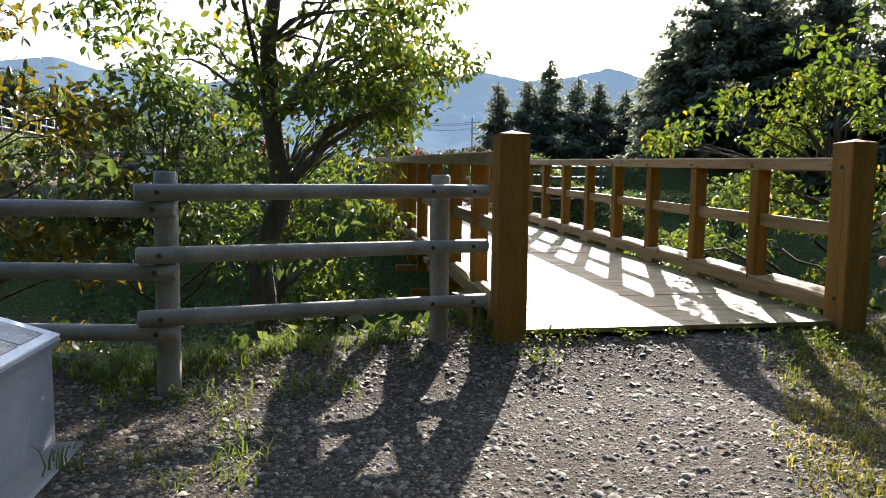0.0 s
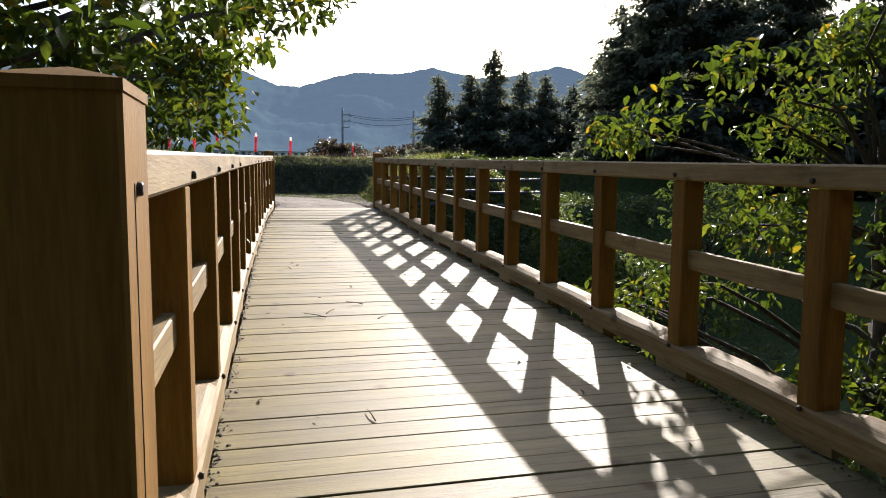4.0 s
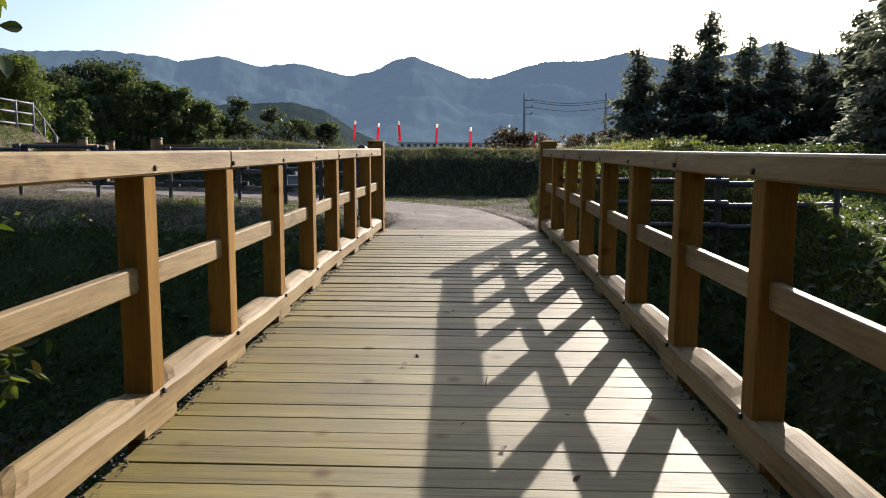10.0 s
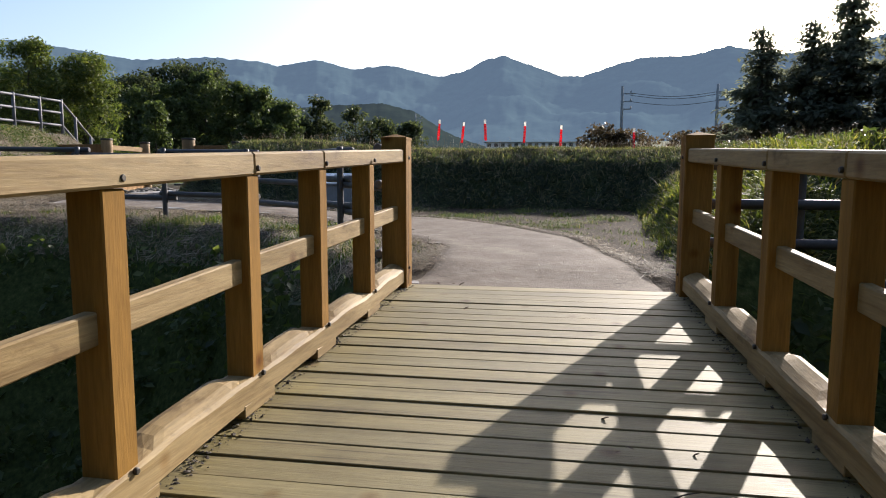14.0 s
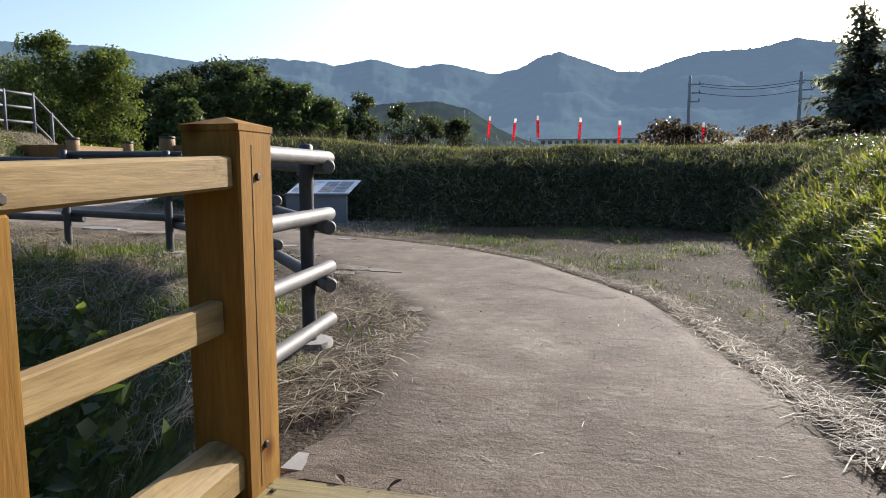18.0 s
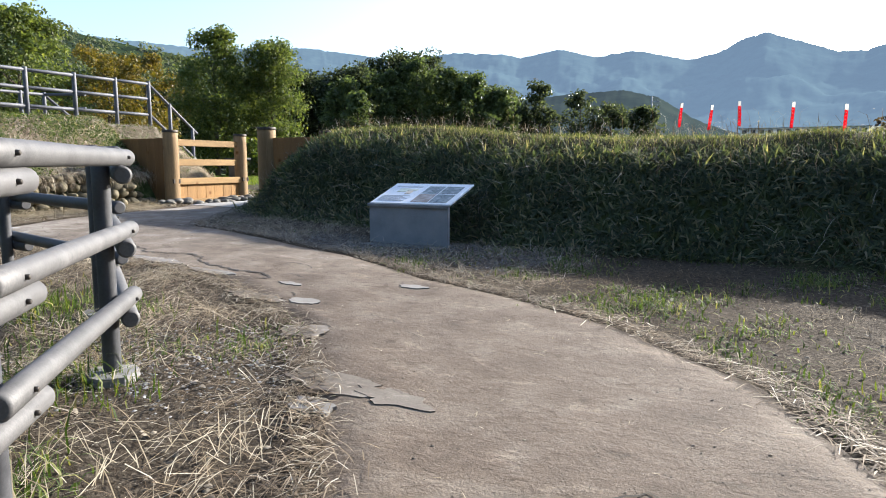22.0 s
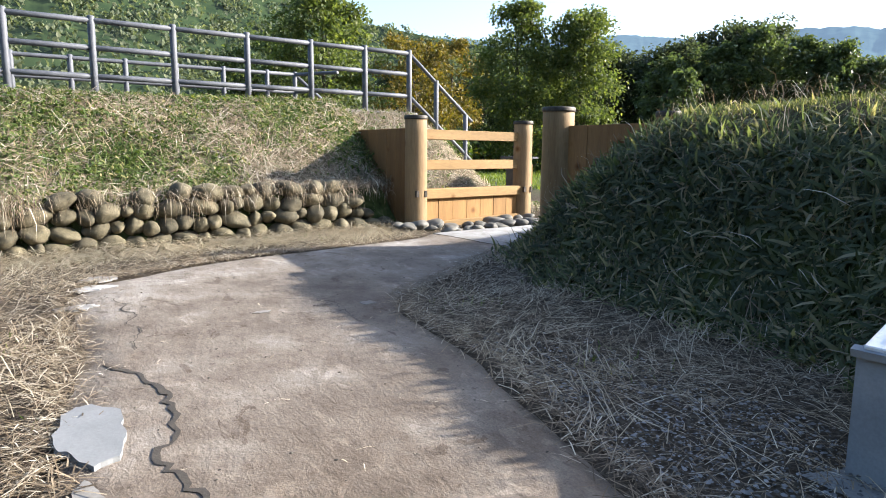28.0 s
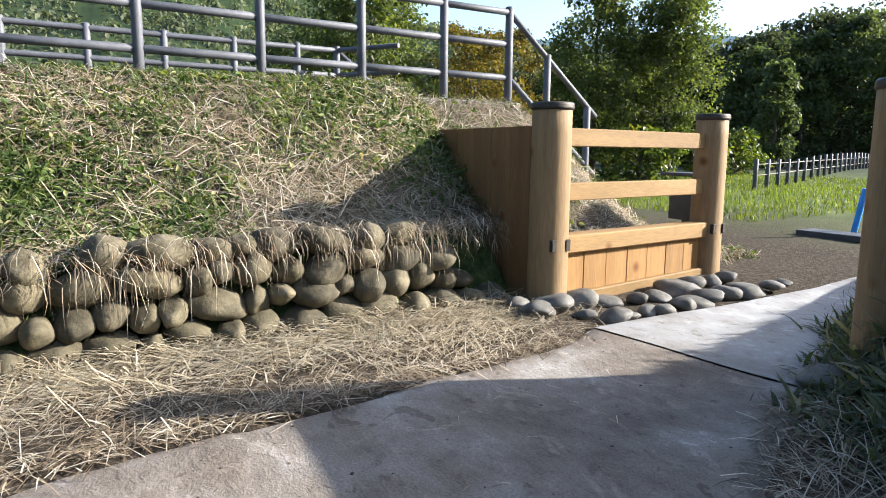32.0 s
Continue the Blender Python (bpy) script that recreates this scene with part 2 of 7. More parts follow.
STRAW = leafy("straw", [(0.0, (0.0576, 0.0451, 0.0336)), (0.4, (0.1656, 0.1272, 0.0876)), (0.75, (0.3024, 0.246, 0.1776)), (0.93, (0.48, 0.4416, 0.3648)), (1.0, (0.7104, 0.6816, 0.5856))], (1, 0.9, 0.7), 0.15, 0.7)
GRASS = leafy("grass", [(0.0, (0.03, 0.06, 0.012)), (0.6, (0.075, 0.12, 0.025)), (0.85, (0.14, 0.17, 0.04)), (1.0, (0.25, 0.2, 0.08))], (1.6, 1.7, 0.5), 0.4, 0.55)
SASA = leafy("bank_grass", [(0.0, (0.048, 0.067, 0.048)), (0.5, (0.084, 0.111, 0.074)), (0.82, (0.138, 0.158, 0.1)), (1.0, (0.33, 0.3, 0.22))], (1.6, 1.6, 0.65), 0.46, 0.7, 1.2)
LAWN = leafy("lawn_grass", [(0.0, (0.07, 0.11, 0.025)), (1.0, (0.17, 0.2, 0.055))], (1.3, 1.4, 0.4), 0.4, 0.6)
LEAF_DARK = leafy("leaf_dark", [(0.0, (0.04, 0.06, 0.028)), (0.6, (0.07, 0.1, 0.042)), (1.0, (0.11, 0.135, 0.056))], (1.4, 1.45, 0.7), 0.45, 0.45)
LEAF_BROWN = leafy("leaf_brown", [(0.0, (0.045, 0.036, 0.026)), (0.6, (0.07, 0.056, 0.036)), (1.0, (0.1, 0.08, 0.048))], (1.2, 1.1, 0.8), 0.6, 0.3)
LEAF_WOOD = leafy("leaf_wood", [(0.0, (0.034, 0.045, 0.028)), (0.6, (0.055, 0.07, 0.04)), (1.0, (0.08, 0.095, 0.05))], (1.2, 1.25, 0.8), 0.6, 0.25)
LEAF_LIGHT = leafy("leaf_light", [(0.0, (0.036, 0.062, 0.02)), (0.6, (0.066, 0.1, 0.03)), (0.96, (0.12, 0.142, 0.04)), (1.0, (0.28, 0.18, 0.03))], (1.6, 1.6, 0.5), 0.42, 0.4)
LEAF_GROVE = leafy("leaf_grove", [(0.0, (0.055, 0.08, 0.034)), (0.6, (0.1, 0.132, 0.052)), (1.0, (0.16, 0.18, 0.068))], (1.5, 1.55, 0.6), 0.45, 0.5)
LEAF_GOLD = leafy("leaf_gold", [(0.0, (0.075, 0.08, 0.026)), (0.5, (0.125, 0.108, 0.032)), (1.0, (0.19, 0.14, 0.038))], (1.4, 1.3, 0.4), 0.4, 0.5)
NEEDLE = leafy("needles", [(0.0, (0.09, 0.11, 0.09)), (1.0, (0.19, 0.205, 0.165))], (1.3, 1.3, 1.1), 0.65, 0.6)
BAMBOO_LEAF = leafy("bamboo_leaf", [(0.0, (0.045, 0.068, 0.034)), (1.0, (0.1, 0.13, 0.062))], (1.4, 1.45, 0.7), 0.45, 0.5)


# ---- tools for things ----
def mesh_of(name, verts, faces, mats, smooth_shade=False):
    me = bpy.data.meshes.new(name)
    me.from_pydata([tuple(v) for v in verts], [], faces)
    for m in (mats if isinstance(mats, (list, tuple)) else [mats]):
        me.materials.append(m)
    if smooth_shade:
        me.polygons.foreach_set("use_smooth", [True] * len(me.polygons))
    me.update()
    return me


def part(name, bm, material, parent=None, label="", smooth_shade=False):
    """Links a bmesh, or a mesh, as one object under a thing or a part."""
    if isinstance(bm, bmesh.types.BMesh):
        me = bpy.data.meshes.new(name)
        bm.to_mesh(me)
        bm.free()
        me.materials.append(material)
        if smooth_shade:
            me.polygons.foreach_set("use_smooth", [True] * len(me.polygons))
    else:
        me = bm
    ob = new(name, me)
    if parent is not None:
        ob.parent = parent
        ob.matrix_parent_inverse = parent.matrix_basis.inverted()
    if label:
        ob["label"] = label
    return ob


def thing(name, at, label, category, group="", kind=""):
    ob = new(name)
    ob.empty_display_size = 0.1
    ob.matrix_basis = Matrix.Translation(at)
    return tagged(ob, label, category, group, kind)


def box(x0, x1, y0, y1, z0, z1, bevel=0.004, seg=1, bm=None):
    bm = bm or bmesh.new()
    r = bmesh.ops.create_cube(bm, size=1, matrix=Matrix.LocRotScale(((x0 + x1) / 2, (y0 + y1) / 2, (z0 + z1) / 2), None, (x1 - x0, y1 - y0, z1 - z0)))
    if bevel:
        es = {e for v in r["verts"] for e in v.link_edges}
        bmesh.ops.bevel(bm, geom=list(es), offset=bevel, segments=seg, affect="EDGES")
    return bm


def beam(a, b, width, height, bevel=0.006, up=Vector((0, 0, 1)), bm=None):
    """A square bar from a to b."""
    a, b = Vector(a), Vector(b)
    d = b - a
    y = d.normalized()
    x = y.cross(up).normalized()
    z = x.cross(y)
    m = Matrix((x, y, z)).transposed().to_4x4()
    m.translation = (a + b) / 2
    bm = bm or bmesh.new()
    r = bmesh.ops.create_cube(bm, size=1, matrix=m @ Matrix.Diagonal((width, d.length, height, 1)))
    if bevel:
        es = {e for v in r["verts"] for e in v.link_edges}
        bmesh.ops.bevel(bm, geom=list(es), offset=bevel, segments=1, affect="EDGES")
    return bm


def log(a, b, r0, r1=None, sides=16, wobble=0.02, seed=0, rings=8, round_end=0.012, sag=0.0):
    """A round bar from a to b with slightly uneven sides and eased ends."""
    rnd = random.Random(seed)
    r1 = r0 if r1 is None else r1
    a, b = Vector(a), Vector(b)
    d = b - a
    y = d.normalized()
    x = y.cross(Vector((0.013, 0.02, 1)) if abs(y.z) < 0.9 else Vector((1, 0, 0))).normalized()
    z = x.cross(y)
    stations = [(0, 1 - round_end / r0)] + [(round_end / d.length, 1)] + [(i / rings, 1) for i in range(1, rings)] + [(1 - round_end / d.length, 1)] + [(1, 1 - round_end / r1)]
    verts, faces = [], []
    for s, k in stations:
        c = a + d * s - Vector((0, 0, sag * math.sin(math.pi * s)))
        r = (r0 + (r1 - r0) * s) * k
        for j in range(sides):
            g = 2 * math.pi * j / sides
            rr = r * (1 + wobble * noise.noise(Vector((math.cos(g) * 1.5, math.sin(g) * 1.5, s * d.length * 3 + seed * 7.3))))
            verts.append(c + (x * math.cos(g) + z * math.sin(g)) * rr)
    n = len(stations)
    for i in range(n - 1):
        for j in range(sides):
            k = (j + 1) % sides
            faces.append((i * sides + j, i * sides + k, (i + 1) * sides + k, (i + 1) * sides + j))
    faces.append(tuple(range(sides))[::-1])
    faces.append(tuple((n - 1) * sides + j for j in range(sides)))
    bm = bmesh.new()
    vs = [bm.verts.new(v) for v in verts]
    for f in faces:
        bm.faces.new([vs[i] for i in f])
    bmesh.ops.recalc_face_normals(bm, faces=bm.faces)
    for f in bm.faces:
        f.smooth = len(f.verts) == 4
    return bm


def bolt(at, way, r=0.014, deep=0.012):
    at, way = Vector(at), Vector(way).normalized()
    return log(at - way * 0.004, at + way * deep, r, r * 0.9, 8, 0.0, 0, 2, 0.003)


def frames_random(rng, n, tilt_mean, tilt_dev, heading=None, heading_dev=3.2):
    """n turn matrices: a heading about z, then a lean."""
    head = rng.uniform(-math.pi, math.pi, n) if heading is None else heading + rng.normal(0, heading_dev, n)
    lean = tilt_mean + rng.normal(0, tilt_dev, n)
    roll = rng.uniform(-math.pi, math.pi, n)
    ch, sh, cl, sl, cr, sr = np.cos(head), np.sin(head), np.cos(lean), np.sin(lean), np.cos(roll), np.sin(roll)
    z = np.zeros(n)
    o = np.ones(n)
    H = np.stack([np.stack([ch, -sh, z], -1), np.stack([sh, ch, z], -1), np.stack([z, z, o], -1)], 1)
    L = np.stack([np.stack([o, z, z], -1), np.stack([z, cl, -sl], -1), np.stack([z, sl, cl], -1)], 1)
    return H, L, np.stack([np.stack([cr, -sr, z], -1), np.stack([sr, cr, z], -1), np.stack([z, z, o], -1)], 1)


def scatter(name, base, faces, places, turns, sizes, material, smooth_shade=False):
    """One mesh of many small copies of a base shape."""
    base = np.asarray(base, float)
    n, k = len(places), len(base)
    sizes = np.asarray(sizes, float)
    if sizes.ndim == 1:
        sizes = np.repeat(sizes[:, None], 3, 1)
    v = np.einsum("nij,nkj->nki", turns, base[None] * sizes[:, None, :]) + np.asarray(places)[:, None, :]
    v = v.reshape(-1, 3)
    me = bpy.data.meshes.new(name)
    me.vertices.add(n * k)
    me.vertices.foreach_set("co", v.astype(np.float32).ravel())
    idx = np.concatenate([np.asarray(f) for f in faces])
    cnt = np.array([len(f) for f in faces])
    allidx = (idx[None] + (np.arange(n) * k)[:, None]).ravel()
    allcnt = np.tile(cnt, n)
    me.loops.add(len(allidx))
    me.loops.foreach_set("vertex_index", allidx.astype(np.int32))
    me.polygons.add(len(allcnt))
    me.polygons.foreach_set("loop_start", (np.cumsum(allcnt) - allcnt).astype(np.int32))
    me.materials.append(material)
    me.update(calc_edges=True)
    if smooth_shade:
        me.polygons.foreach_set("use_smooth", [True] * len(me.polygons))
    me.validate()
    return me


LEAF_V = [(0, 0, 0), (0.13, 0.13, 0.04), (0.225, 0.34, 0.06), (0.225, 0.56, 0.04), (0.13, 0.8, -0.03), (0, 1, -0.13), (-0.13, 0.8, -0.03), (-0.225, 0.56, 0.04), (-0.225, 0.34, 0.06), (-0.13, 0.13, 0.04)]
LEAF_F = [(0, 1, 2, 3, 4, 5), (0, 5, 6, 7, 8, 9)]
CARD_V = [(0, 0, 0), (0.32, 0.5, 0.08), (0, 1, -0.06), (-0.32, 0.5, 0.08)]
CARD_F = [(0, 1, 2), (0, 2, 3)]
BLADE_V = [(-0.5, 0, 0), (0.5, 0, 0), (0.38, 0.12, 0.5), (-0.38, 0.12, 0.5), (0, 0.42, 0.95)]
BLADE_F = [(0, 1, 2, 3), (3, 2, 4)]
STRAW_V = [(-0.5, -0.5, 0), (0.5, -0.5, 0), (0.5, 0.05, 0.06), (-0.5, 0.05, 0.06), (0.1, 0.5, 0.0)]


def grow(name, places, width, height, material, lean=0.3, seed=1, normals=None):
    """Upright blades on the given places."""
    rng = np.random.default_rng(seed)
    n = len(places)
    H, L, _ = frames_random(rng, n, lean, 0.35)
    h = height * rng.uniform(0.5, 1.25, n)
    return scatter(name, BLADE_V, BLADE_F, places, H @ L, np.stack([width * rng.uniform(0.7, 1.3, n), h, h], 1), material)


# ---- the lie of the land ----
def ease(a, b, v):
    s = np.clip((v - a) / (b - a), 0, 1)
    return s * s * (3 - 2 * s)


def deck_z(y):
    return 0.277 + 0.0395 * (y - 4.4) + 0.105 * ease(13.0, 18.2, y)


FAR_EDGE = np.array([(-200, 21.6), (-12, 21.7), (-3.4, 22.1), (-2.1, 21.9), (-1.1, 21.2), (-0.1, 20.2), (0.8, 19.0), (1.15, 18.35), (4.0, 18.35), (6.0, 19.3), (12, 19.6), (200, 22)])
NEAR_EDGE = np.array([(-200, 30), (-12, 6.3), (-0.9, 4.2), (0.75, 4.75), (4.0, 4.85), (6.5, 4.7), (200, 4.7)])
TOE = np.array([(-60, 62), (-7.2, 29.4), (-6.5, 27.95), (-5.2, 27.45), (-3.5, 27.45), (-2.4, 27.1), (-0.8, 26.75), (1.4, 27.15), (4.4, 26.85), (60, 26.0)])


def lumps(x, y, s, seed=0.0):
    """Cheap uneven ground."""
    return (np.sin(x * 1.7 * s + seed) * np.cos(y * 1.3 * s + 1.1 * seed) + 0.6 * np.sin(x * 3.1 * s - y * 2.3 * s + seed) + 0.35 * np.sin(x * 6.3 * s + y * 5.1 * s + 2 * seed)) / 2


def bank_height(d, tall):
    """The rise of a grass bank at d metres inside its toe."""
    return tall * (0.62 * ease(-0.15, 0.6, d) + 0.38 * ease(0.05, 1.5, d))


def west_rise(d):
    """Stone toe and grass slope up to the terrace."""
    return 0.5 * ease(0.0, 0.16, d) + 1.08 * ease(0.12, 1.85, d)


def land(x, y):
    x, y = np.asarray(x, float), np.asarray(y, float)
    near = 0.02 * y + 0.125 * ease(3.4, 4.5, y)
    level = np.minimum(0.985 + 0.02 * (y - 19.5) + 0.022 * np.clip(1 - x, 0, 14), 1.55)
    far = 0.9 + (level - 0.9) * ease(18.3, 19.3, y)
    n_edge = np.interp(x, NEAR_EDGE[:, 0], NEAR_EDGE[:, 1])
    f_edge = np.interp(x, FAR_EDGE[:, 0], FAR_EDGE[:, 1])
    # north bank and east mound
    toe = np.interp(x, TOE[:, 0], TOE[:, 1])
    d_n = y - toe + 0.11 * lumps(x, y, 1.2) + 0.06 * lumps(x, y, 2.9, 8)
    nose = ease(-7.1, -4.7, x + 0.25 * (y - 28.2)) ** 0.7
    bank = bank_height(d_n, 1.28 + 0.14 * ease(-1, -4.5, x) + 0.05 * lumps(x, y, 0.7, 5)) * (1 - ease(3.0, 5.0, d_n)) * nose
    edge_x = 3.95 + 0.07 * (y - 19)
    d_e = np.minimum(x - edge_x, (y - f_edge) * 0.9 + 0.35) + 0.1 * lumps(x, y, 1.1, 2) + 0.06 * lumps(x, y, 2.7, 3)
    mound = (1.2 + 0.05 * lumps(x, y, 0.8, 6)) * (0.32 * ease(-0.15, 0.4, d_e) + 0.68 * ease(-0.05, 1.7, d_e)) * (1 - ease(2.6, 4.4, x - edge_x)) * (1 - ease(29.0, 31.0, y))
    # west terrace
    d_w = -8.8 - x + 0.05 * lumps(x, y, 1.3, 4)
    south = west_rise(d_w) * ease(20.0, 22.5, y)
    north = (0.2 * ease(0.0, 0.3, d_w) + 1.25 * ease(0.25, 2.0, d_w)) * (1 - ease(29.3, 31.2, y))
    west = np.where(y > 28.1, north, south) * (1 - ease(6, 12, d_w))
    z = np.where(y < 11, near, far + np.maximum(bank, mound) + west)
    # dry moat
    floor = -2.3 + 0.15 * lumps(x, y, 0.6, 1)
    cut = np.minimum(ease(0, 3.0, y - n_edge), ease(0, 3.4, f_edge - y))
    z = z + (floor - z) * cut * ease(-60, -40, x) * ease(60, 45, x)
    # a grassy spur that runs down into the moat east of the bridge
    spur = 0.93 + 0.24 * (y - 17.4) - 1.25 * np.abs(x - 7.7 + 0.12 * np.sin(y * 1.7)) + 0.1 * lumps(x, y, 1.6, 2) - 2.0 * np.clip(13.2 - y, 0, 9)
    z = np.where((y > 10) & (y < 19.2), np.maximum(z, spur), z)
    z = z + 0.015 * lumps(x, y, 1.0, 3)
    # the valley floor climbs towards the hills
    r = np.hypot(x, y - 15)
    return z + np.maximum(0, r - 34) * 0.043 * ease(-30, -12, x) + np.maximum(0, r - 90) * 0.006


def steps_of(lo, hi, fine_lo, fine_hi, fine, growth=1.16):
    v = list(np.arange(fine_lo, fine_hi + 1e-6, fine))
    s, p = fine, v[-1]
    while p < hi:
        s *= growth
        p += s
        v.append(p)
    s, p, w = fine, v[0], []
    while p > lo:
        s *= growth
        p -= s
        w.append(p)
    return np.array(w[::-1] + v)


def zone_mix(t, vec, col):
    """Gravel before the bridge, straw and earth past it, grass on slopes."""
    g = t.nodes.new("ShaderNodeNewGeometry")
    sp = t.nodes.new("ShaderNodeSeparateXYZ")
    t.links.new(g.outputs["Position"], sp.inputs[0])
    patch = noisy(t, place_at(t), 1.1, 5)
    near = ramp(t, noisy(t, place_at(t), 38, 4, 0.7), [(0.32, (0.02, 0.0152, 0.0104)), (0.5, (0.052, 0.0424, 0.0312)), (0.72, (0.136, 0.1184, 0.0944))])
    grassy = ramp(t, noisy(t, place_at(t), 14, 5), [(0.3, (0.02, 0.032, 0.01)), (0.6, (0.06, 0.075, 0.025)), (0.8, (0.14, 0.12, 0.06))])
    straw = ramp(t, noisy(t, place_at(t), 30, 5, 0.7), [(0.3, (0.023, 0.017, 0.012)), (0.5, (0.056, 0.045, 0.033)), (0.72, (0.125, 0.106, 0.083))])
    where = t.nodes.new("ShaderNodeMath")
    where.operation = "GREATER_THAN"
    where.inputs[1].default_value = 11.0
    t.links.new(sp.outputs["Y"], where.inputs[0])
    base = mix(t, "MIX", where.outputs[0], near, straw)
    nrm = t.nodes.new("ShaderNodeSeparateXYZ")
    t.links.new(g.outputs["True Normal"], nrm.inputs[0])
    steep = ramp(t, nrm.outputs["Z"], [(0.8, (1, 1, 1)), (0.965, (0, 0, 0))])
    base = mix(t, "MIX", steep, base, grassy)
    mr = t.nodes.new("ShaderNodeMapRange")
    mr.inputs["From Min"].default_value, mr.inputs["From Max"].default_value = 32.0, 36.0
    t.links.new(sp.outputs["Y"], mr.inputs[0])
    lawn = ramp(t, patch, [(0.3, (0.06, 0.085, 0.035)), (0.7, (0.12, 0.14, 0.06))])
    base = mix(t, "MIX", mr.outputs[0], base, lawn)
    valley = t.nodes.new("ShaderNodeMapRange")
    valley.inputs["From Min"].default_value, valley.inputs["From Max"].default_value = 44.0, 58.0
    t.links.new(sp.outputs["Y"], valley.inputs[0])
    base = mix(t, "MIX", valley.outputs[0], base, ramp(t, noisy(t, place_at(t), 0.05, 4), [(0.35, (0.025, 0.036, 0.028)), (0.65, (0.05, 0.062, 0.045))]))
    east = t.nodes.new("ShaderNodeMapRange")
    east.inputs["From Min"].default_value, east.inputs["From Max"].default_value = 4.6, 5.6
    t.links.new(sp.outputs["X"], east.inputs[0])
    return mix(t, "MIX", east.outputs[0], base, grassy)


GROUND = surface("ground", [(0.3, (0.2, 0.16, 0.11)), (0.7, (0.3, 0.25, 0.18))], 1.5, 45, 0.3, 0.95, 0.7, 0.02, extra=zone_mix, spec=0.06)
gx = steps_of(-4200, 4200, -12.0, 8.8, 0.15)
gy = steps_of(-4200, 4200, -1.0, 31.6, 0.15)
XX, YY = np.meshgrid(gx, gy)
ZZ = land(XX, YY)
nx, ny = len(gx), len(gy)
gv = np.stack([XX, YY, ZZ], -1).reshape(-1, 3)
ii = (np.arange(ny - 1)[:, None] * nx + np.arange(nx - 1)[None]).ravel()
gf = np.stack([ii, ii + 1, ii + nx + 1, ii + nx], 1)
gm = mesh_of("ground", gv.tolist(), gf.tolist(), GROUND, True)
ground = tagged(new("ground", gm), "rolling ground of gravel, earth, straw and grass", "ground", kind="structure")


def strip(name, left, right, lift, material, label, category, cuts=1.0, ragged=0.05, across=14, seed=3, kind="structure"):
    """A paved way between two outlines, laid on the land."""
    def along(line, n):
        p = np.array(line, float)
        s = np.concatenate([[0], np.cumsum(np.hypot(*np.diff(p, axis=0).T))])
        q = np.linspace(0, s[-1], n)
        return np.stack([np.interp(q, s, p[:, 0]), np.interp(q, s, p[:, 1])], 1)
    n = 120
    L, R = along(left, n), along(right, n)
    k = np.linspace(0, 1, across)[None, :, None]
    P = L[:, None] * (1 - k) + R[:, None] * k
    rng = np.random.default_rng(seed)
    wob = np.convolve(rng.normal(0, 1, n + 8), np.ones(5) / 3, "same")[4:-4]
    wob2 = np.convolve(rng.normal(0, 1, n + 8), np.ones(5) / 3, "same")[4:-4]
    d = (R - L) / np.linalg.norm(R - L, axis=1, keepdims=True)
    P[:, 0] += d * (wob * ragged)[:, None]
    P[:, -1] += d * (wob2 * ragged)[:, None]
    z = land(P[..., 0], P[..., 1]) + lift
    z[:, 0] -= lift + 0.02
    z[:, -1] -= lift + 0.02
    v = np.concatenate([P, z[..., None]], -1).reshape(-1, 3)
    i = (np.arange(n - 1)[:, None] * across + np.arange(across - 1)[None]).ravel()
    f = np.stack([i, i + 1, i + across + 1, i + across], 1)
    me = mesh_of(name, v.tolist(), f[:, ::-1].tolist(), material, True)
    return tagged(new(name, me), label, category, kind=kind)


def stains(t, vec, col):
    g = t.nodes.new("ShaderNodeNewGeometry")
    sp = t.nodes.new("ShaderNodeSeparateXYZ")
    t.links.new(g.outputs["Position"], sp.inputs[0])
    # Paler grey concrete westwards; the bluish lift also puts skylight into shaded paving.
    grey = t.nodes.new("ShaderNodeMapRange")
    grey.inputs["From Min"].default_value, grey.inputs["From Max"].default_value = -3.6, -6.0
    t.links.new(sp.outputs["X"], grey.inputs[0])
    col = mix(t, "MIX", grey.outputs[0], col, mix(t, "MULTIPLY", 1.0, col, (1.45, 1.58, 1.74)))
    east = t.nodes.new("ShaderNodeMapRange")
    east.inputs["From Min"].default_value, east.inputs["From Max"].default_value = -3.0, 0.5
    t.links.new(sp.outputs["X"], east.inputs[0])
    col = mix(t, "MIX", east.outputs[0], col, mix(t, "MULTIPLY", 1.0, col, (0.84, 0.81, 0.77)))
    a = noisy(t, place_at(t), 0.62, 7, 0.68, 0.9)
    b = noisy(t, place_at(t, (1, 1.6, 1)), 7.0, 7, 0.72, 0.5)
    flake = noisy(t, place_at(t, (1.0, 1.5, 1)), 3.3, 8, 0.62, 1.3)
    col = mix(t, "MULTIPLY", 1.0, col, ramp(t, b, [(0.33, (0.6, 0.56, 0.52)), (0.43, (0.93, 0.91, 0.89)), (0.58, (1, 1, 1)), (0.7, (1.22, 1.22, 1.22))]))
    col = mix(t, "MULTIPLY", 1.0, col, ramp(t, flake, [(0.355, (0.62, 0.57, 0.52)), (0.375, (1, 1, 1)), (0.6, (1, 1, 1)), (0.615, (1.28, 1.3, 1.32)), (0.72, (1.4, 1.42, 1.44))]))
    return mix(t, "MULTIPLY", 1.0, col, ramp(t, a, [(0.34, (0.68, 0.63, 0.58)), (0.48, (0.94, 0.92, 0.9)), (0.56, (1.03, 1.03, 1.03)), (0.68, (1.28, 1.3, 1.33))]))


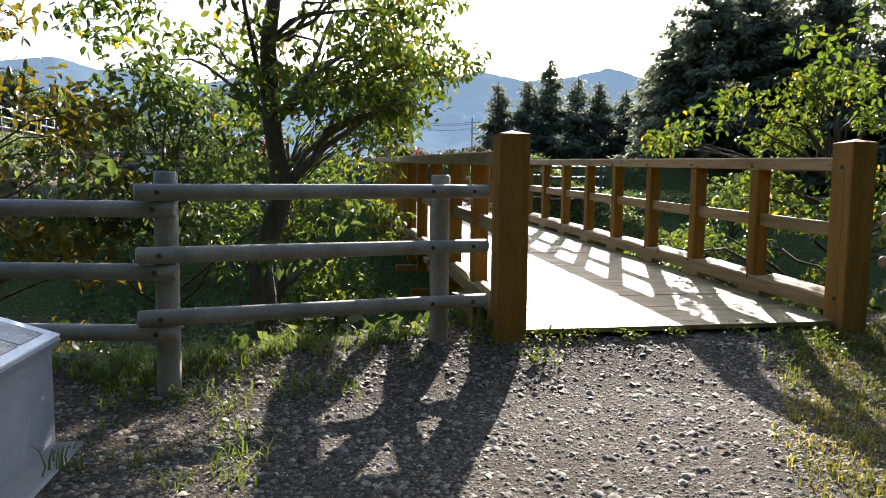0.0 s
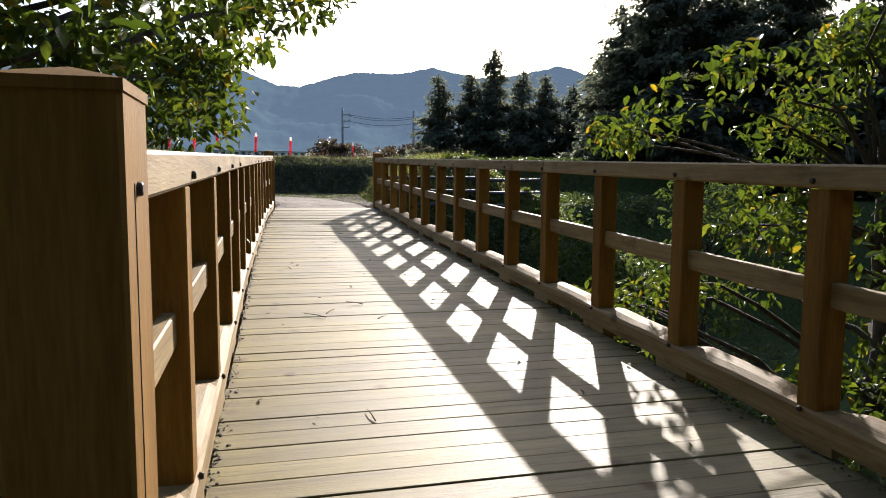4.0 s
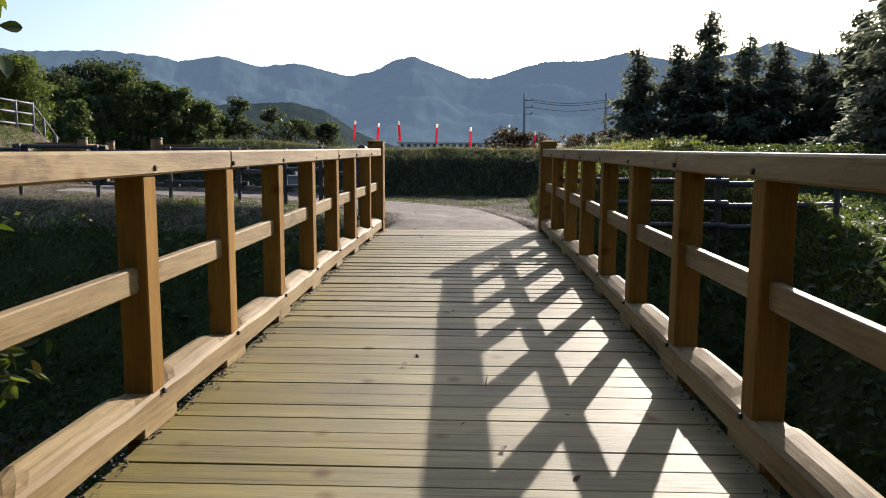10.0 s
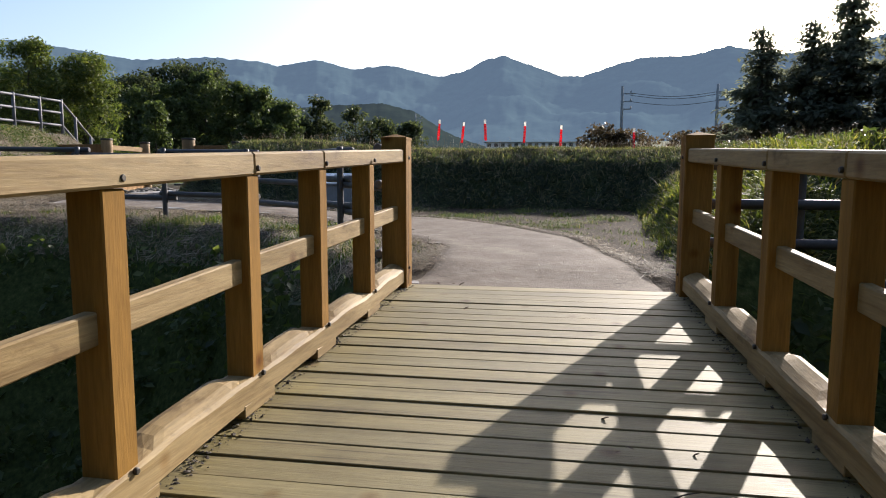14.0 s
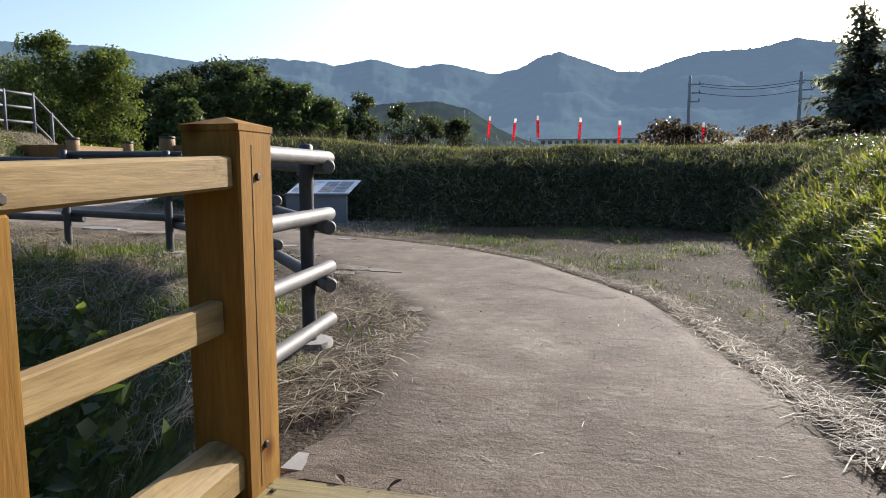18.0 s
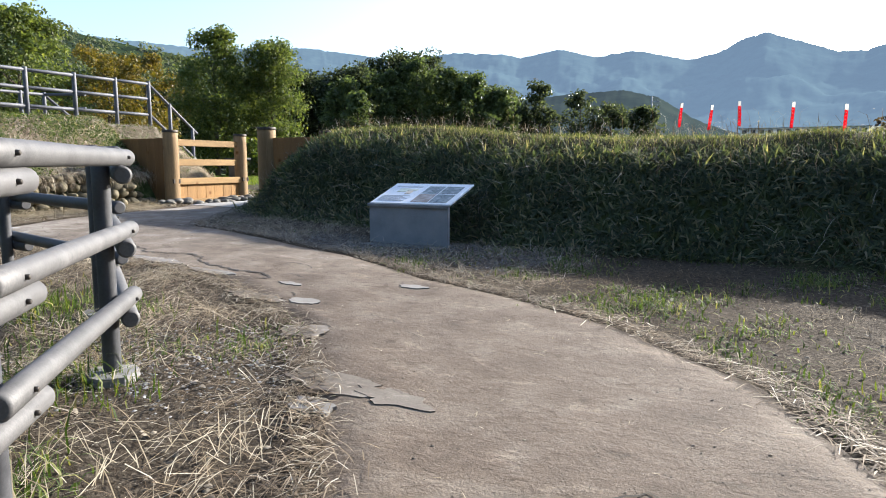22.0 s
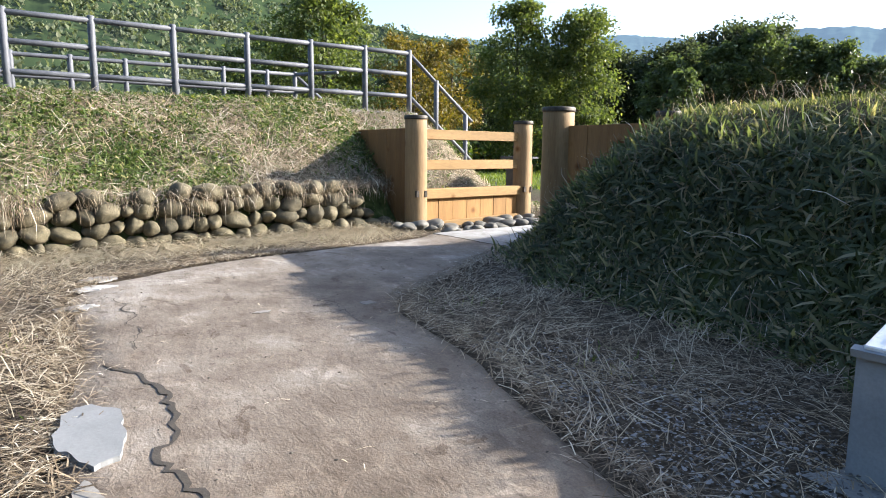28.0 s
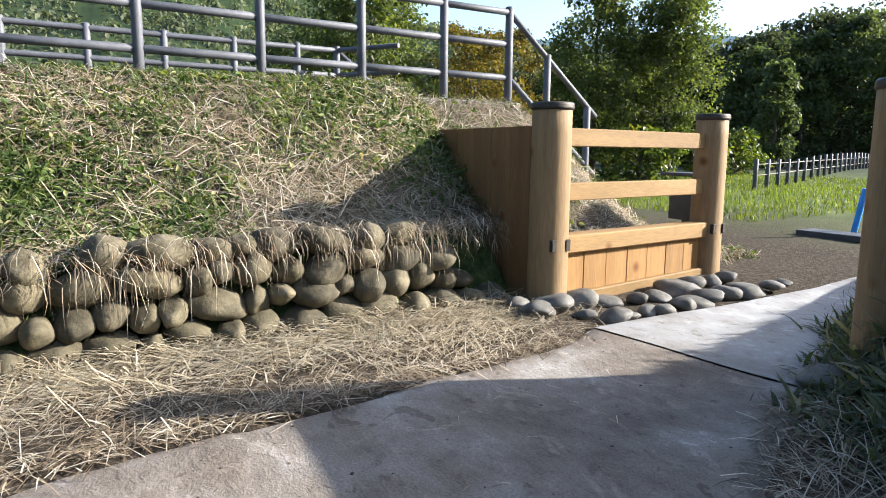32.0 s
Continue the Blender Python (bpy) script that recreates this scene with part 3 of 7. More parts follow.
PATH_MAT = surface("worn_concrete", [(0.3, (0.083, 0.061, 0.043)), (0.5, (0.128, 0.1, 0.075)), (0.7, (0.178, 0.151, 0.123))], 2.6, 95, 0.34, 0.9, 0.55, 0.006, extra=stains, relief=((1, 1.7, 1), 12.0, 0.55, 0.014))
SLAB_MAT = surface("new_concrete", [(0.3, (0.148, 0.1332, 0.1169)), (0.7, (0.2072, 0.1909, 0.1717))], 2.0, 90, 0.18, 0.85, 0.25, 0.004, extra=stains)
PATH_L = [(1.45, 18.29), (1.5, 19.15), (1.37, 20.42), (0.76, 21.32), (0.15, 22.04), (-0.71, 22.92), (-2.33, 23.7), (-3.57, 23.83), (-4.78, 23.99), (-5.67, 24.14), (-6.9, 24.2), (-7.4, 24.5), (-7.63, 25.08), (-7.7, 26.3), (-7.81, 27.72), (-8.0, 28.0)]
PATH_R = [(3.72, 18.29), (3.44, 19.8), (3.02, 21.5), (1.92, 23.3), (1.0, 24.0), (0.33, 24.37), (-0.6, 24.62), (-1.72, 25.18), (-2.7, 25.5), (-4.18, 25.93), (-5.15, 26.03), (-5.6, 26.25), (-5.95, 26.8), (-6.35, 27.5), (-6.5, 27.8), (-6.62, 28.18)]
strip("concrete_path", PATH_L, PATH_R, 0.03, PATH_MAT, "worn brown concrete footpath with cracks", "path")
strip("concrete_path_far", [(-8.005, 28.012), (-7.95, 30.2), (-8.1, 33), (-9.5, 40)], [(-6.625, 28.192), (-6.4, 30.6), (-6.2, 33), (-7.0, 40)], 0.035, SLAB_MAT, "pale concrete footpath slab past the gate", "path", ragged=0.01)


# ---- the timber bridge ----
Y0, Y1 = 4.4, 18.34
bridge = thing("footbridge", (2.58, 11.5, deck_z(11.5) - 0.35), "weathered timber footbridge with square rails over a dry moat", "bridge")
PITCH = 0.156
SL = math.atan(0.0395)


def plank_mesh(seed):
    rnd = random.Random(seed)
    bm = box(-1.27, 1.27, -0.0758, 0.0758, -0.035, 0, 0.0028)
    for v in bm.verts:
        v.co.z += 0.0015 * noise.noise(Vector((v.co.x * 2, seed, 0)))
    me = bpy.data.meshes.new("plank")
    bm.to_mesh(me)
    bm.free()
    me.materials.append(DECK)
    return me


PLANKS = [plank_mesh(i) for i in range(6)]
for i in range(int((Y1 - Y0) / PITCH)):
    yc = Y0 + 0.0745 + i * PITCH
    ob = part("plank", PLANKS[i % 6], None, bridge)
    ob.matrix_basis = pose(2.575 + random.uniform(-0.008, 0.008), yc, deck_z(yc) + random.uniform(-0.003, 0.0015), math.degrees(SL), random.uniform(-0.1, 0.1), random.uniform(-0.12, 0.12))


def on_deck(x, y, h):
    return Vector((x, y, deck_z(y) + h * full(y)))


def full(y):
    """The railing stands a little lower at the far end."""
    return 1 - 0.08 * float(ease(13.0, 18.2, y))


def side_x(y, side):
    """The inner face of the railing, which draws in a little towards the far end."""
    if side < 0:
        return 1.31 + (0.0124 * (y - 11) + 0.0007 * (y - 11) ** 2 if y > 9.5 else -0.017 + 0.006 * (9.5 - y)) + 0.075 * float(ease(15.0, 17.6, y))
    return 3.82 - (0.0013 * (y - 11) ** 2 if y > 11 else 0.0004 * (y - 11) ** 2) - 0.045 * float(ease(15.0, 17.6, y))


def kerb_beam(side):
    """The bottom rail: a heavy beam whose top inner edge is cut away between the posts."""
    verts, faces = [], []
    n = 220
    ya, yb = Y0 + 0.12, Y1 - 0.24
    for i in range(n + 1):
        y = ya + (yb - ya) * i / n
        xa = side_x(y, side)
        xb = xa + side * 0.15
        near = min(abs(y - p) for p in posts)
        swell = float(ease(0.07, 0.24, near)) * (1 + 0.25 * noise.noise(Vector((y * 1.7, side, 0.5))))
        lo, hi = 0.055, 0.172
        wave = 0.018 * noise.noise(Vector((y * 2.3, side * 3.0, 2.0))) * swell
        for x, h in ((xa, lo), (xa, hi - 0.014 + wave), (xa + side * 0.014, hi + 0.004 * swell + wave), (xa + side * 0.05, hi + 0.026 * swell + wave), (xa + side * 0.1, hi + 0.042 * swell), (xb - side * 0.02, hi + 0.035 * swell), (xb, hi - 0.01), (xb, lo)):
            verts.append(on_deck(x, y, h))
    k = 8
    for i in range(n):
        for j in range(k):
            q = (j + 1) % k
            faces.append((i * k + j, i * k + q, (i + 1) * k + q, (i + 1) * k + j))
    faces.append(tuple(range(k)))
    faces.append(tuple(n * k + j for j in range(k)))
    bm = bmesh.new()
    vs = [bm.verts.new(v) for v in verts]
    for f in faces:
        bm.faces.new([vs[i] for i in f])
    bmesh.ops.recalc_face_normals(bm, faces=bm.faces)
    return bm


POSTS_BY_SIDE = {-1: [5.38, 6.43, 7.52, 8.6, 9.66, 10.7, 11.76, 12.71, 13.71, 14.69, 15.62, 16.41, 17.26], 1: [5.5, 6.53, 7.54, 8.55, 9.53, 10.54, 11.57, 12.58, 13.6, 14.56, 15.48, 16.33, 17.22]}
for side in (-1, 1):
    posts = POSTS_BY_SIDE[side]
    part("kerb_beam", kerb_beam(side), KERB, bridge)
    for i, y in enumerate(posts):
        face = side_x(y, side)
        xa, xb = face + side * 0.012, face + side * 0.14
        x0, x1 = min(xa, xb), max(xa, xb)
        bm = box(x0, x1, y - 0.059, y + 0.059, deck_z(y) - 0.28, deck_z(y) + 1.125 * full(y), 0.006)
        p = part("post", bm, POST, bridge)
        part("bolt", bolt((face - side * 0.0, y + 0.02, deck_z(y) + 0.16), (-side, 0, 0)), IRON, p)
        part("bolt", bolt((face - side * 0.002, y + 0.02, deck_z(y) + 1.16 * full(y)), (-side, 0, 0)), IRON, p)
        part("spacer_block", box(min(face + side * 0.004, face + side * 0.2), max(face + side * 0.004, face + side * 0.2), y - 0.16, y + 0.16, deck_z(y) - 0.001, deck_z(y) + 0.056, 0.004), KERB, bridge)
    ends = [Y0 + 0.1] + posts + [Y1 - 0.22]
    for a, b in zip(ends[:-1], ends[1:]):
        part("middle_rail", beam(on_deck(side_x(a, side) + side * 0.075, a + 0.03, 0.678), on_deck(side_x(b, side) + side * 0.075, b - 0.03, 0.678), 0.05, 0.11, 0.006), KERB, bridge)
    cuts = [Y0 + 0.12, posts[3], posts[7], posts[10], posts[11], Y1 - 0.24]
    for a, b in zip(cuts[:-1], cuts[1:]):
        part("top_rail", beam(on_deck(side_x(a, side) + side * 0.095, a + 0.002, 1.18), on_deck(side_x(b, side) + side * 0.095, b - 0.002, 1.18), 0.19, 0.104, 0.01), KERB, bridge)
    for y, z0 in ((Y0 + 0.02, -0.35), (Y1 - 0.14, -0.35)):
        face = side_x(y, side)
        xc = face + side * 0.088
        h = 1.34 * full(y)
        bm = box(xc - 0.104, xc + 0.104, y - 0.104, y + 0.104, deck_z(y) + z0, deck_z(y) + h, 0.008)
        nw = part("newel_post", bm, NEWEL, bridge)
        bm = bmesh.new()
        q = 0.107
        z = deck_z(y) + h
        vs = [bm.verts.new(v) for v in ((xc - q, y - q, z), (xc + q, y - q, z), (xc + q, y + q, z), (xc - q, y + q, z), (xc, y, z + 0.03), (xc - q, y - q, z - 0.02), (xc + q, y - q, z - 0.02), (xc + q, y + q, z - 0.02), (xc - q, y + q, z - 0.02))]
        for f in ((0, 1, 4), (1, 2, 4), (2, 3, 4), (3, 0, 4), (5, 6, 1, 0), (6, 7, 2, 1), (7, 8, 3, 2), (8, 5, 0, 3), (8, 7, 6, 5)):
            bm.faces.new([vs[i] for i in f])
        part("cap", bm, NEWEL, nw, "low pyramid cap, pale on top")
        for k, (off, za, zb) in enumerate(((-0.03, 0.02, 1.3),)):
            part("drying_crack", box(xc - side * 0.1045 - 0.001, xc - side * 0.1045 + 0.001, y + off - 0.0012, y + off + 0.0012, deck_z(y) + za, deck_z(y) + zb * 0.9, 0), BARK, nw, "thin dark drying crack")
        for hh in (0.17, 1.16):
            part("bolt", bolt((face - side * 0.014, y + 0.0, deck_z(y) + hh * full(y)), (-side, 0, 0)), IRON, nw)
for x in (1.6, 2.58, 3.56):
    part("girder", beam(on_deck(x, Y0 + 0.05, -0.34), on_deck(x, Y1 - 0.05, -0.4), 0.2, 0.38, 0.01), WING, bridge)
for y in np.arange(Y0 + 0.3, Y1, 2.09):
    part("cross_beam", box(1.12, 4.05, y - 0.06, y + 0.06, deck_z(y) - 0.66, deck_z(y) - 0.56, 0.006), WING, bridge)
# Added unseen board that backs the plank gaps so they stay dark.
part("bearer", beam(on_deck(2.62, Y0 + 0.1, -0.12), on_deck(2.62, Y1 - 0.1, -0.2), 0.9, 0.03, 0.002), WING, bridge, "unseen board added to back the deck gaps and keep them dark")


tagged(part("abutment_block", box(1.48, 1.62, 18.35, 18.52, deck_z(18.3) - 0.4, deck_z(18.3) - 0.01, 0.012, 2), CONCRETE), "pale concrete block at the foot of the bridge post", "block", kind="structure")


# ---- distance ----
def ridge(name, stops, dist, material, label, foot, seed=1, rows=44, rough=1.0):
    """A mountain range whose skyline is given by (degrees right of ahead, degrees up)."""
    s = np.array(stops, float)
    az = np.arange(s[0, 0], s[-1, 0] + 1e-6, 0.16)
    el = np.interp(az, s[:, 0], s[:, 1])
    verts = []
    u = dist * 0.09
    for j in range(rows):
        k = j / (rows - 1)
        for a, e in zip(az, el):
            d = foot + (dist - foot) * k
            x, y = math.sin(radians(a)) * d, math.cos(radians(a)) * d
            spur = noise.fractal(Vector((x / u, y / u, seed)), 0.9, 2.1, 5)
            h = d * math.tan(radians(e)) * k ** 1.2
            h *= 1 + spur * 0.22 * rough * min(1.0, (1 - k) * 3.0)
            h += dist * (0.0016 * noise.noise(Vector((x / u * 9, y / u * 9, seed + 2))) + 0.0011 * noise.noise(Vector((x / u * 34, y / u * 34, seed + 5)))) * k
            verts.append((x + 2.6, y + 10, 1.9 + h))
    n = len(az)
    f = [(j * n + i, j * n + i + 1, (j + 1) * n + i + 1, (j + 1) * n + i) for j in range(rows - 1) for i in range(n - 1)]
    return tagged(new(name, mesh_of(name, verts, f, material, True)), label, "mountain", kind="structure")


def hazy(name, dark, light, haze_glow, power, scale):
    """Distant woods; the bright haze before them is put in as a bluish glow."""
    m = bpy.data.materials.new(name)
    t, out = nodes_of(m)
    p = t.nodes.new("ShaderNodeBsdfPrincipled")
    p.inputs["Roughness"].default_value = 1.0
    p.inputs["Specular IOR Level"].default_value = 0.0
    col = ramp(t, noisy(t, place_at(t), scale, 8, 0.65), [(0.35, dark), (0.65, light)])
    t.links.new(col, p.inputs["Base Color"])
    p.inputs["Emission Color"].default_value = (*haze_glow, 1)
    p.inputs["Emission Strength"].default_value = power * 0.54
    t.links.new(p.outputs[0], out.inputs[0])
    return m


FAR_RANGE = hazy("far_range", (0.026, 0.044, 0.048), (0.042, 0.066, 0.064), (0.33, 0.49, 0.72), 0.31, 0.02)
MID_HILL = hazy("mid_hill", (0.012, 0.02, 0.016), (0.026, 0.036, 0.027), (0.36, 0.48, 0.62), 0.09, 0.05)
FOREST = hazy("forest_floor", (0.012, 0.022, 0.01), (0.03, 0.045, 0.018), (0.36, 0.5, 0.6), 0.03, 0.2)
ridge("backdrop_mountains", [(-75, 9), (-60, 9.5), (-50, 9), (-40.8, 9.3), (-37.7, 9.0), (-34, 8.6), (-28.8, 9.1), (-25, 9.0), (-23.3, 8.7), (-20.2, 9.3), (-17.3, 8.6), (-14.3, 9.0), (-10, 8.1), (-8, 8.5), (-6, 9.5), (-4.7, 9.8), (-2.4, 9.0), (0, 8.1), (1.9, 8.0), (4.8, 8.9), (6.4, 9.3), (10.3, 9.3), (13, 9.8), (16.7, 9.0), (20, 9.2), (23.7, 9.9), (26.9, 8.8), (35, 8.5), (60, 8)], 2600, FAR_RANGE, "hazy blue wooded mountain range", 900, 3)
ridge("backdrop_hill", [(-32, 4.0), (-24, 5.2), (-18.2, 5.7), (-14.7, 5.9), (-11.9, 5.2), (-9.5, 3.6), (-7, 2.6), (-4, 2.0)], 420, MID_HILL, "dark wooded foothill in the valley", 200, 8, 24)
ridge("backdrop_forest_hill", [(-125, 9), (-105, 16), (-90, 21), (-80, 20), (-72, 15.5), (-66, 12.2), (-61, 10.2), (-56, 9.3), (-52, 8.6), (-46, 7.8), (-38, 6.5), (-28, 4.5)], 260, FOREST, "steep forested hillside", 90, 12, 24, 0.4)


# ---- log fences ----
def fence_part(name, a, b, r, material, parent, seed, sag=0.0, label=""):
    return part(name, log(a, b, r, r * 0.97, 18, 0.03, seed, 8, 0.01, sag), material, parent, label)


def on_land(x, y, lift=0.0):
    return Vector((x, y, float(land(x, y)) + lift))


start_fence = thing("log_fence", on_land(-0.07, 4.05), "pale weathered round log fence with three rails before the moat", "fence")
for i, (x, y, z1) in enumerate(((-0.87, 3.82, 1.33), (0.74, 4.4, 1.34), (-2.75, 4.15, 1.25), (-4.6, 4.5, 1.3))):
    fence_part("post", on_land(x, y, -0.3), (x + 0.01, y, z1), 0.064, PALE_LOG, start_fence, i)
for k, (za, zb) in enumerate(((1.215, 1.235), (0.885, 0.87), (0.55, 0.5))):
    r = fence_part("rail", (-0.985, 3.67, za), (1.06, 4.36, zb), 0.046, PALE_LOG, start_fence, 10 + k)
    for t in (0.05, 0.8, 0.94):
        p = Vector((-0.985, 3.67, za)).lerp(Vector((1.06, 4.36, zb)), t)
        part("bolt", bolt(p + Vector((0.015, -0.043, 0)), (0.32, -0.95, 0), 0.015, 0.008), IRON, r)
for k, z in enumerate((1.125, 0.79, 0.46)):
    r = fence_part("rail", (-0.79, 3.72, z), (-2.9, 4.06, z + 0.01), 0.046, PALE_LOG, start_fence, 20 + k)
    part("bolt", bolt((-0.9, 3.692, z), (-0.16, -0.98, 0), 0.015, 0.008), IRON, r)
    fence_part("rail", (-2.6, 4.0, z + 0.08), (-4.8, 4.45, z + 0.06), 0.046, PALE_LOG, start_fence, 30 + k)

east_fence = thing("log_fence", on_land(5.2, 4.4), "pale weathered round log fence with three rails beside the bridge", "fence")
for i, x in enumerate((4.5, 6.4)):
    fence_part("post", on_land(x, 4.42, -0.3), (x, 4.42, 1.5), 0.062, PALE_LOG, east_fence, 40 + i)
for k, z in enumerate((1.385, 1.06, 0.73)):
    fence_part("rail", (4.1, 4.33, z), (6.7, 4.33, z), 0.045, PALE_LOG, east_fence, 45 + k)

POSTS = [(0.95, 19.75, 2.17), (0.08, 20.76, 2.2), (-0.83, 21.74, 2.2), (-1.97, 22.43, 2.24), (-3.5, 22.65, 2.27), (-5.04, 22.65, 2.3), (-6.6, 22.5, 2.32), (-8.1, 22.3, 2.34)]
moat_fence = thing("log_fence", on_land(-1.5, 22.1), "dark round posts with lapped grey log rails along the moat", "fence")
for i, (x, y, z1) in enumerate(POSTS):
    fence_part("post", on_land(x, y, -0.35), (x, y, z1), 0.042, DARK_LOG, moat_fence, 60 + i, label="dark charcoal post")


for k, z in enumerate((1.16, 0.84, 0.53, 0.22)):
    a, b = Vector((1.18, 18.5, 0.93 + z)), Vector((1.06, 19.82, 0.93 + z))
    fence_part("rail", a, b, 0.041, GREY_LOG, moat_fence, 80 + k, label="pale grey log rail")
for s in range(len(POSTS) - 1):
    (xa, ya, za), (xb, yb, zb) = POSTS[s], POSTS[s + 1]
    for k, z in enumerate((0.13, 0.47, 0.8) if s % 2 == 0 else (0.05, 0.4, 0.73)):
        a, b = Vector((xa, ya)), Vector((xb, yb))
        d = (b - a).normalized()
        n = Vector((d.y, -d.x)) * 0.084
        p, q = a - d * 0.16 + n, b + d * 0.16 + n
        r = fence_part("rail", (p.x, p.y, za - z), (q.x, q.y, zb - z), 0.042, GREY_LOG if s < 3 else DARK_LOG, moat_fence, 100 + s * 5 + k)
        for c, zz in ((a, za), (b, zb)):
            part("bolt", bolt((c.x + n.x * 1.49, c.y + n.y * 1.49, zz - z), (n.x, n.y, 0), 0.009, 0.012), IRON, r)
for i, (x, y) in enumerate(((0.95, 19.75), (-0.83, 21.74), (-1.97, 22.43), (0.08, 20.76))):
    bm = bmesh.new()
    bmesh.ops.create_cone(bm, cap_ends=True, segments=14, radius1=0.14, radius2=0.12, depth=0.12, matrix=Matrix.Translation(on_land(x, y, -0.02)))
    for v in bm.verts:
        v.co.x += 0.03 * noise.noise(v.co * 9)
        v.co.y += 0.03 * noise.noise(v.co * 9 + Vector((5, 0, 0)))
    part("footing", bm, CONCRETE, moat_fence, "rough concrete footing")


far_fence = thing("log_fence", on_land(5.2, 18.45), "dark round posts with dark log rails on the moat edge", "fence")
for i, x in enumerate((4.65, 6.25, 7.9)):
    fence_part("post", on_land(x, 18.5, -0.4), (x, 18.5, 2.06), 0.042, DARK_LOG, far_fence, 160 + i, label="dark charcoal post")
for k, z in enumerate((1.94, 1.63, 1.32, 1.01)):
    fence_part("rail", (3.92, 18.4, z), (6.35, 18.4, z), 0.042, DARK_LOG, far_fence, 170 + k)
    fence_part("rail", (6.15, 18.6, z - 0.05), (8.1, 18.75, z - 0.03), 0.042, DARK_LOG, far_fence, 180 + k)


# ---- signs ----
INK = surface("faded_ink", [(0.3, (0.5, 0.51, 0.53)), (0.7, (0.58, 0.58, 0.6))], 10, 60, 0.1, 0.35, 0.0)
PHOTO = surface("print_photo", [(0.32, (0.04, 0.055, 0.06)), (0.5, (0.14, 0.17, 0.17)), (0.62, (0.3, 0.32, 0.3)), (0.75, (0.5, 0.5, 0.48))], 14, 50, 0.15, 0.3, 0.0)
PHOTO_WARM = surface("print_photo_warm", [(0.35, (0.2, 0.13, 0.08)), (0.55, (0.36, 0.27, 0.2)), (0.75, (0.55, 0.5, 0.45))], 14, 50, 0.15, 0.3, 0.0)
MAP_GREEN = surface("faded_green", [(0.3, (0.6, 0.64, 0.5)), (0.7, (0.66, 0.68, 0.56))], 9, 50, 0.05, 0.35, 0.0)
MAP_ORANGE = surface("faded_orange", [(0.3, (0.66, 0.52, 0.38)), (0.7, (0.72, 0.6, 0.46))], 9, 50, 0.05, 0.35, 0.0)


def info_sign(at, turn, label):
    sign = thing("information_sign", (0, 0, 0), label, "sign", "information signs")
    w = 0.53
    bm = bmesh.new()
    prof = ((0.0, 0.0), (0.0, 0.47), (0.07, 0.494), (0.06, 0.0))
    vs = [[bm.verts.new((x, y, z)) for y, z in prof] for x in (-w, w)]
    bm.faces.new(vs[0])
    bm.faces.new(vs[1][::-1])
    for i in range(4):
        j = (i + 1) % 4
        bm.faces.new((vs[0][j], vs[0][i], vs[1][i], vs[1][j]))
    bmesh.ops.recalc_face_normals(bm, faces=bm.faces)
    bmesh.ops.bevel(bm, geom=list(bm.edges), offset=0.008, segments=2, affect="EDGES")
    part("plinth", bm, PLINTH, sign, "plain grey concrete plinth")
    part("base_slab", box(-w - 0.1, w - 0.04, -0.14, 0.3, -0.09, 0.014, 0.01), CONCRETE, sign)
    slope = math.atan2(0.2, 0.58)

    def lay(x0, x1, s0, s1, lift, thick, material, name, parent, lab="", bevel=0.0):
        bm = box(x0, x1, s0, s1, -thick, 0, bevel)
        bm.transform(Matrix.Translation((0, -0.025, 0.475)) @ Matrix.Rotation(slope, 4, "X") @ Matrix.Translation((0, 0, lift)))
        return part(name, bm, material, parent, lab)
    top = lay(-w + 0.03, w + 0.045, 0.012, 0.65, 0.022, 0.022, PANEL, "panel", sign, "sloping white printed panel", 0.004)
    lay(-w - 0.007, w + 0.022, -0.004, 0.03, 0.008, 0.03, PLINTH, "front_edge", top, "grey metal front edge")
    for (x0, x1, s0, s1, m) in ((0.03, 0.25, 0.33, 0.55, PHOTO), (0.27, 0.5, 0.33, 0.55, PHOTO), (0.03, 0.25, 0.06, 0.3, PHOTO_WARM), (0.27, 0.5, 0.06, 0.3, PHOTO)):
        lay(x0, x1, s0, s1, 0.0265, 0.004, m, "photo", top)
    lay(-0.33, -0.2, 0.36, 0.47, 0.0265, 0.004, MAP_GREEN, "map_patch", top)
    lay(-0.2, -0.08, 0.4, 0.46, 0.0265, 0.004, MAP_GREEN, "map_patch", top)
    lay(-0.19, -0.12, 0.3, 0.43, 0.0265, 0.004, MAP_ORANGE, "map_patch", top)
    lay(-0.42, -0.06, 0.52, 0.55, 0.0265, 0.004, INK, "heading_bar", top)
    for i in range(7):
        lay(-0.45, -0.08 - 0.04 * (i % 3), 0.08 + 0.026 * i, 0.086 + 0.026 * i, 0.0265, 0.004, INK, "text_bar", top)
    sign.matrix_basis = Matrix.Translation(at) @ Matrix.Rotation(turn, 4, "Z")
    return sign


info_sign((-2.05, 26.26, 1.175), radians(1), "grey concrete plinth with a sloping white map panel before the bank")
info_sign((-1.25, 2.74, 0.06), radians(90), "grey concrete plinth with a sloping white panel beside the log fence")

# ---- gate at the end of the path ----
GA, GB, GC = Vector((-8.56, 28.2)), Vector((-8.76, 30.1)), Vector((-6.58, 28.67))


